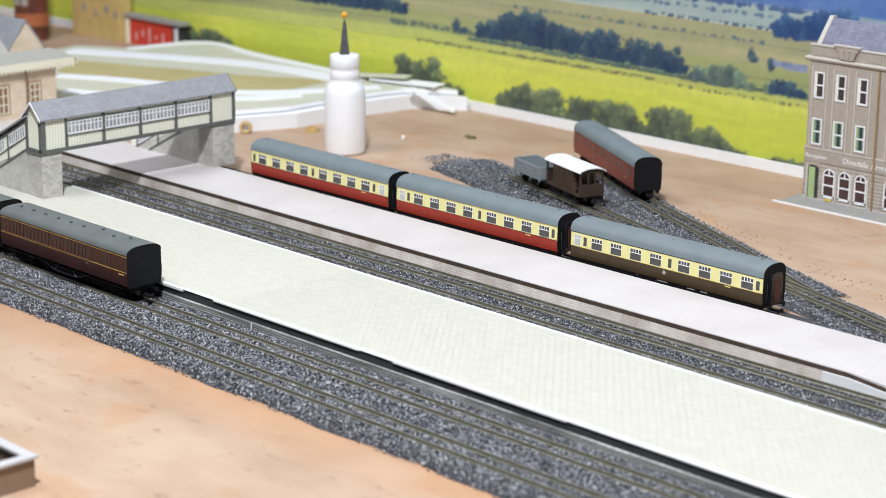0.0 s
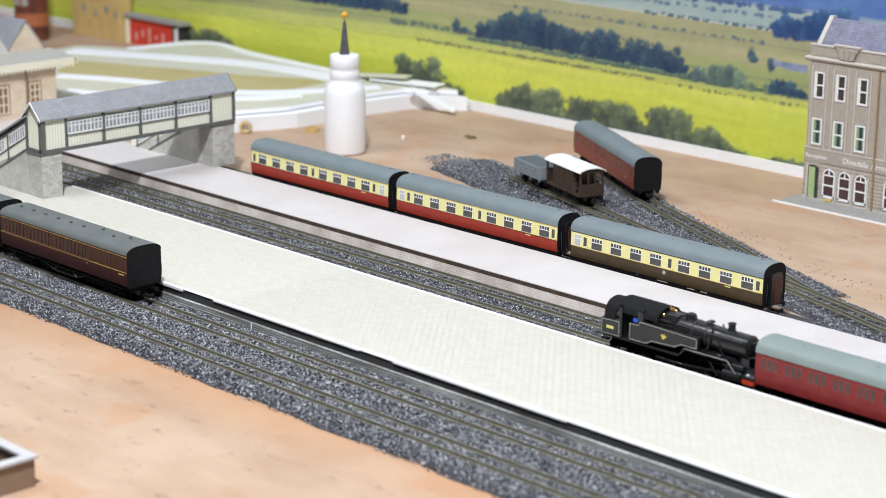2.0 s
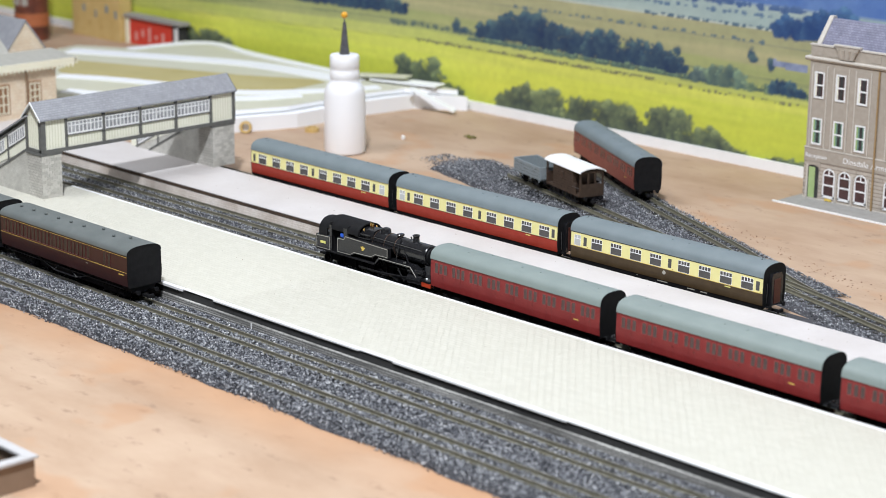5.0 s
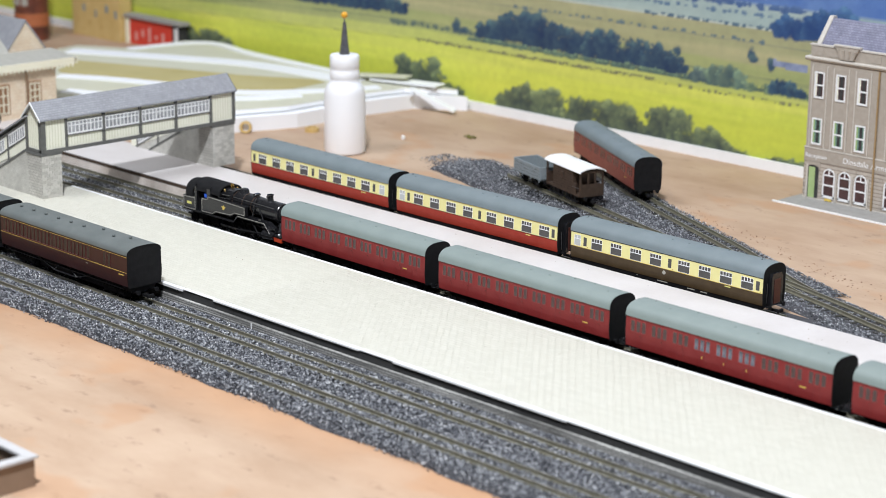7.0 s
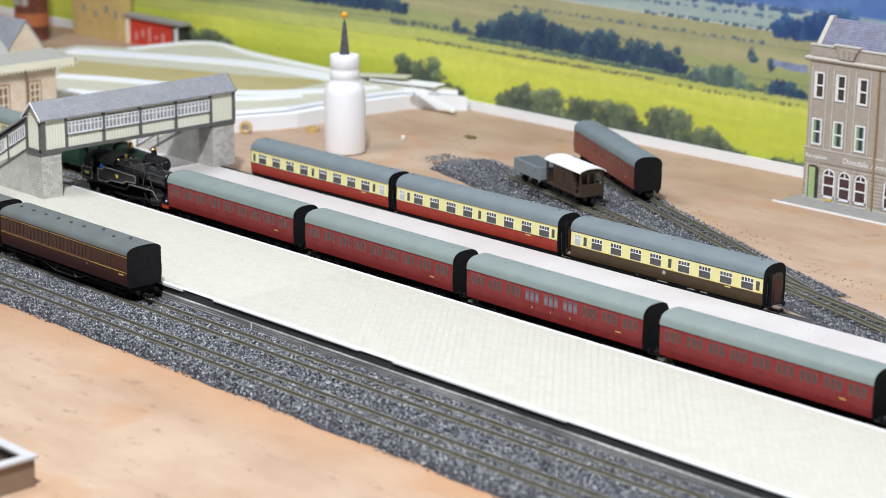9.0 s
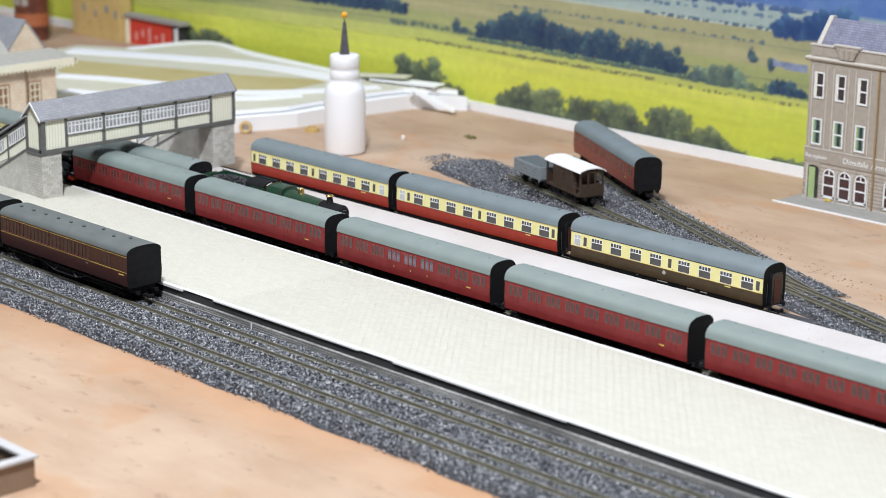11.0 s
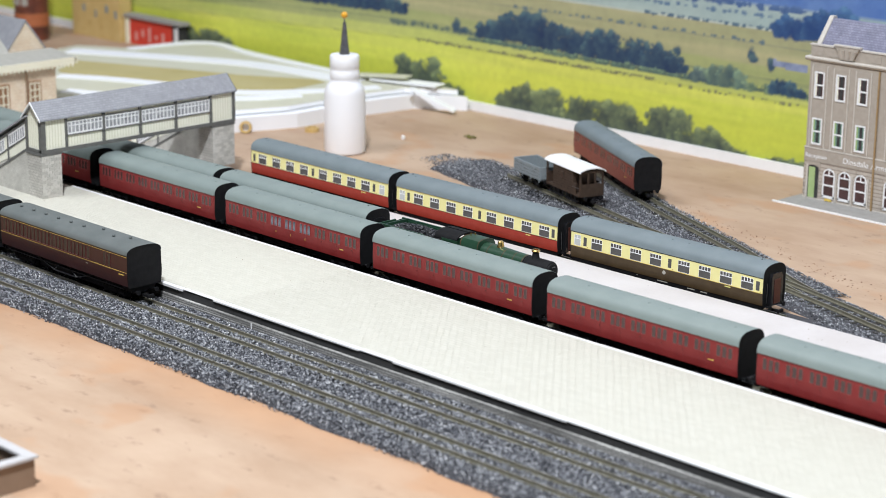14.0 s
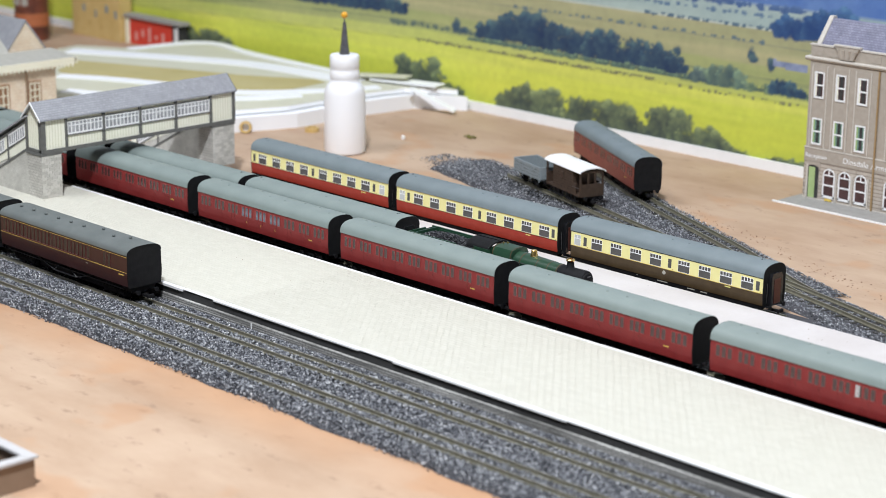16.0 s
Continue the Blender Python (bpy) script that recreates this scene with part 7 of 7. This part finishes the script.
def fixtures():
    # Housings added above the two unseen lamps; their real fittings are unknown.
    for x, y, w, d in ((460, -720, 130, 130), (-450, -600, 560, 460)):
        r = thing("ceiling_light", at_mm(x, y, 1335), "plain white housing added above an unseen lamp", "ceiling light", group="room lights")
        part("housing", cube(-w / 2, w / 2, -d / 2, d / 2, 20, 115), WHITE_PAINT, r)


fixtures()

# ---- moving trains ----
TANK = tank_engine()
RED_TRAIN = []
for k in range(6):
    RED_TRAIN.append(suburban_coach("maroon compartment coach with grey-green roof in the moving train" if k != 2 else "maroon composite coach with bright first-class panes in the moving train",
                                    "moving maroon coaches", first=(k == 2), blemish=(k == 5)))
GREEN_ENGINE = tender_engine()
CREAM_TRAIN = [corridor_coach("cream and crimson corridor coach with green-grey roof behind the green engine", CRIMSON, "coaches behind the green engine", roof_mat=ROOF_GREEN, flip=(k % 2 == 0)) for k in range(4)]


# ---- single slabs and stones ----
def by_object(name, a, b, rough, wear=0.5, scale=300.0):
    """Two tones picked for each object, with fine grain."""
    m, nt, bs = principled(name, rough, 0.0, 0.3)
    info = nt.nodes.new("ShaderNodeObjectInfo")
    co = nt.nodes.new("ShaderNodeTexCoord")
    n = node(nt, "ShaderNodeTexNoise", Scale=scale, Detail=4.0)
    nt.links.new(co.outputs["Object"], n.inputs["Vector"])
    add = nt.nodes.new("ShaderNodeMath")
    add.operation = "MULTIPLY_ADD"
    nt.links.new(n.outputs["Fac"], add.inputs[0])
    add.inputs[1].default_value = wear
    nt.links.new(info.outputs["Random"], add.inputs[2])
    ramp = nt.nodes.new("ShaderNodeValToRGB")
    ramp.color_ramp.elements[1].position = 1.0
    ramp.color_ramp.elements[0].color, ramp.color_ramp.elements[1].color = (*a, 1), (*b, 1)
    nt.links.new(add.outputs[0], ramp.inputs["Fac"])
    nt.links.new(ramp.outputs["Color"], bs.inputs["Base Color"])
    return m


SLAB_TONES = ((0.57, 0.552, 0.475), (0.605, 0.587, 0.51))
SLAB_LOOSE = by_object("paving_slab", *SLAB_TONES, 0.55, wear=0.1)
SLAB_JOINED = per_island("paving_slabs_joined", [(0.0, SLAB_TONES[0]), (1.0, SLAB_TONES[1])], rough=0.55, spec=0.3)
PIER_STONE = by_object("pier_stone", (0.40, 0.385, 0.345), (0.60, 0.58, 0.53), 0.85, wear=0.4, scale=900.0)


def slab_top(bm, x, y, w, d, z, h=0.07, slope=0.07):
    """A low slab with chamfered sides and no underside."""
    lo = [bm.verts.new((x + a * w / 2, y + b * d / 2, z)) for a, b in ((-1, -1), (1, -1), (1, 1), (-1, 1))]
    hi = [bm.verts.new((x + a * (w / 2 - slope), y + b * (d / 2 - slope), z + h)) for a, b in ((-1, -1), (1, -1), (1, 1), (-1, 1))]
    for i in range(4):
        bm.faces.new((lo[i], lo[(i + 1) % 4], hi[(i + 1) % 4], hi[i]))
    bm.faces.new(hi)


def paving_slabs():
    """Staggered slabs on the island platform; those of the middle stretch are separate pieces."""
    root = next(o for o in scene.objects if o.name == "pavement_island_platform")
    pw, pd, z = 4.6, 2.6, 6.055
    bm = bmesh.new()
    slab_top(bm, 0, 0, pw - 0.24, pd - 0.24, 0)
    one = mesh_of("slab", bm, SLAB_LOOSE)
    joined = bmesh.new()
    for r in range(33):
        y = -193.8 + r * pd
        x = -330.0 + (pw / 2 if r % 2 else 0.0)
        while x < 330:
            if 40 <= x < 84 and y < -110:
                part("slab", one, None, root, at=at_mm(x, y, z))
            else:
                slab_top(joined, x, y, pw - 0.24, pd - 0.24, z)
            x += pw
    tagged(part("slabs", joined, SLAB_JOINED, root, "small cream paving slabs"), kind="stuff")


def pier_stones():
    """Staggered courses on the two faces of each footbridge pier that catch the light."""
    piers = [o for o in scene.objects if o.name.split(".")[0] == "pier"]
    for pier, (y0, y1) in zip(piers, ((-142, -127.5), (-9, 9))):
        rnd = random.Random(int(y1) + 40)
        n = round((y1 - y0) / 3.62)
        w = (y1 - y0) / n
        me = {}
        for k in range(14):
            z = 6.1 + k * 1.92
            cuts = [y0] + [y0 + w * (i + (0.5 if k % 2 else 0.0)) for i in range(1 - k % 2, n)] + [y1]
            for a, b in zip(cuts, cuts[1:]):
                if b - a < 0.4:
                    continue
                key = round(b - a, 2)
                if key not in me:
                    me[key] = mesh_of("stone", cube(0, 0.3, 0.09, key - 0.09, 0.09, 1.83), PIER_STONE)
                part("stone", me[key], None, pier, at=at_mm(-311.32 + rnd.uniform(-0.08, 0.05), a, z))


paving_slabs()
pier_stones()


def motions():
    # x of the first maroon coach's leading end, mm
    red = [(0, 372), (0.6, 320.5), (1.0, 286), (1.5, 244), (2.0, 205), (2.5, 167), (3.0, 128.5), (3.5, 94.5), (4.0, 57.6), (4.2, 43), (5.25, -25.5), (6.3, -90), (6.5, -102.2), (7.0, -133.3),
           (7.5, -161), (8.0, -189.3), (8.5, -214.8), (9.0, -242.4), (9.2, -253.4), (10.3, -313), (11.5, -367.8), (12.0, -390), (12.5, -405.8), (13.0, -424), (13.5, -435.2), (14.0, -445.8),
           (14.5, -455), (15.0, -462), (15.5, -467.4), (16.0, -472.6)]
    yaw = math.degrees(math.atan(RED_SLOPE))
    units = [(TANK, -1.2)] + [(c, 130.3 * k - 1.5) for k, c in enumerate(RED_TRAIN)]
    for ob, off in units:
        walk(ob, [(t, at_mm(x + off, RED_Y0 + RED_SLOPE * (x + off), 0, yaw)) for t, x in red])
    # x of the green engine's chimney, mm
    green = [(0, -1190), (2.1, -984), (4.2, -778), (6.3, -571), (7.0, -501.5), (8.0, -402), (8.2, -382), (8.5, -351.5), (8.8, -321.5), (9.0, -302), (9.2, -282.6), (10.3, -186), (11.3, -108.2), (11.5, -93.4),
             (12.0, -59.1), (12.5, -31), (13.0, -5.1), (13.5, 15.5), (14.0, 33), (14.5, 45.4), (15.0, 53.3), (15.5, 56.2), (16.0, 57.5)]
    units = [(GREEN_ENGINE, 0.0)] + [(c, -255.5 - 139.5 * k) for k, c in enumerate(CREAM_TRAIN)]
    for ob, off in units:
        walk(ob, [(t, at_mm(x + off, FAR_Y, 0)) for t, x in green])


motions()
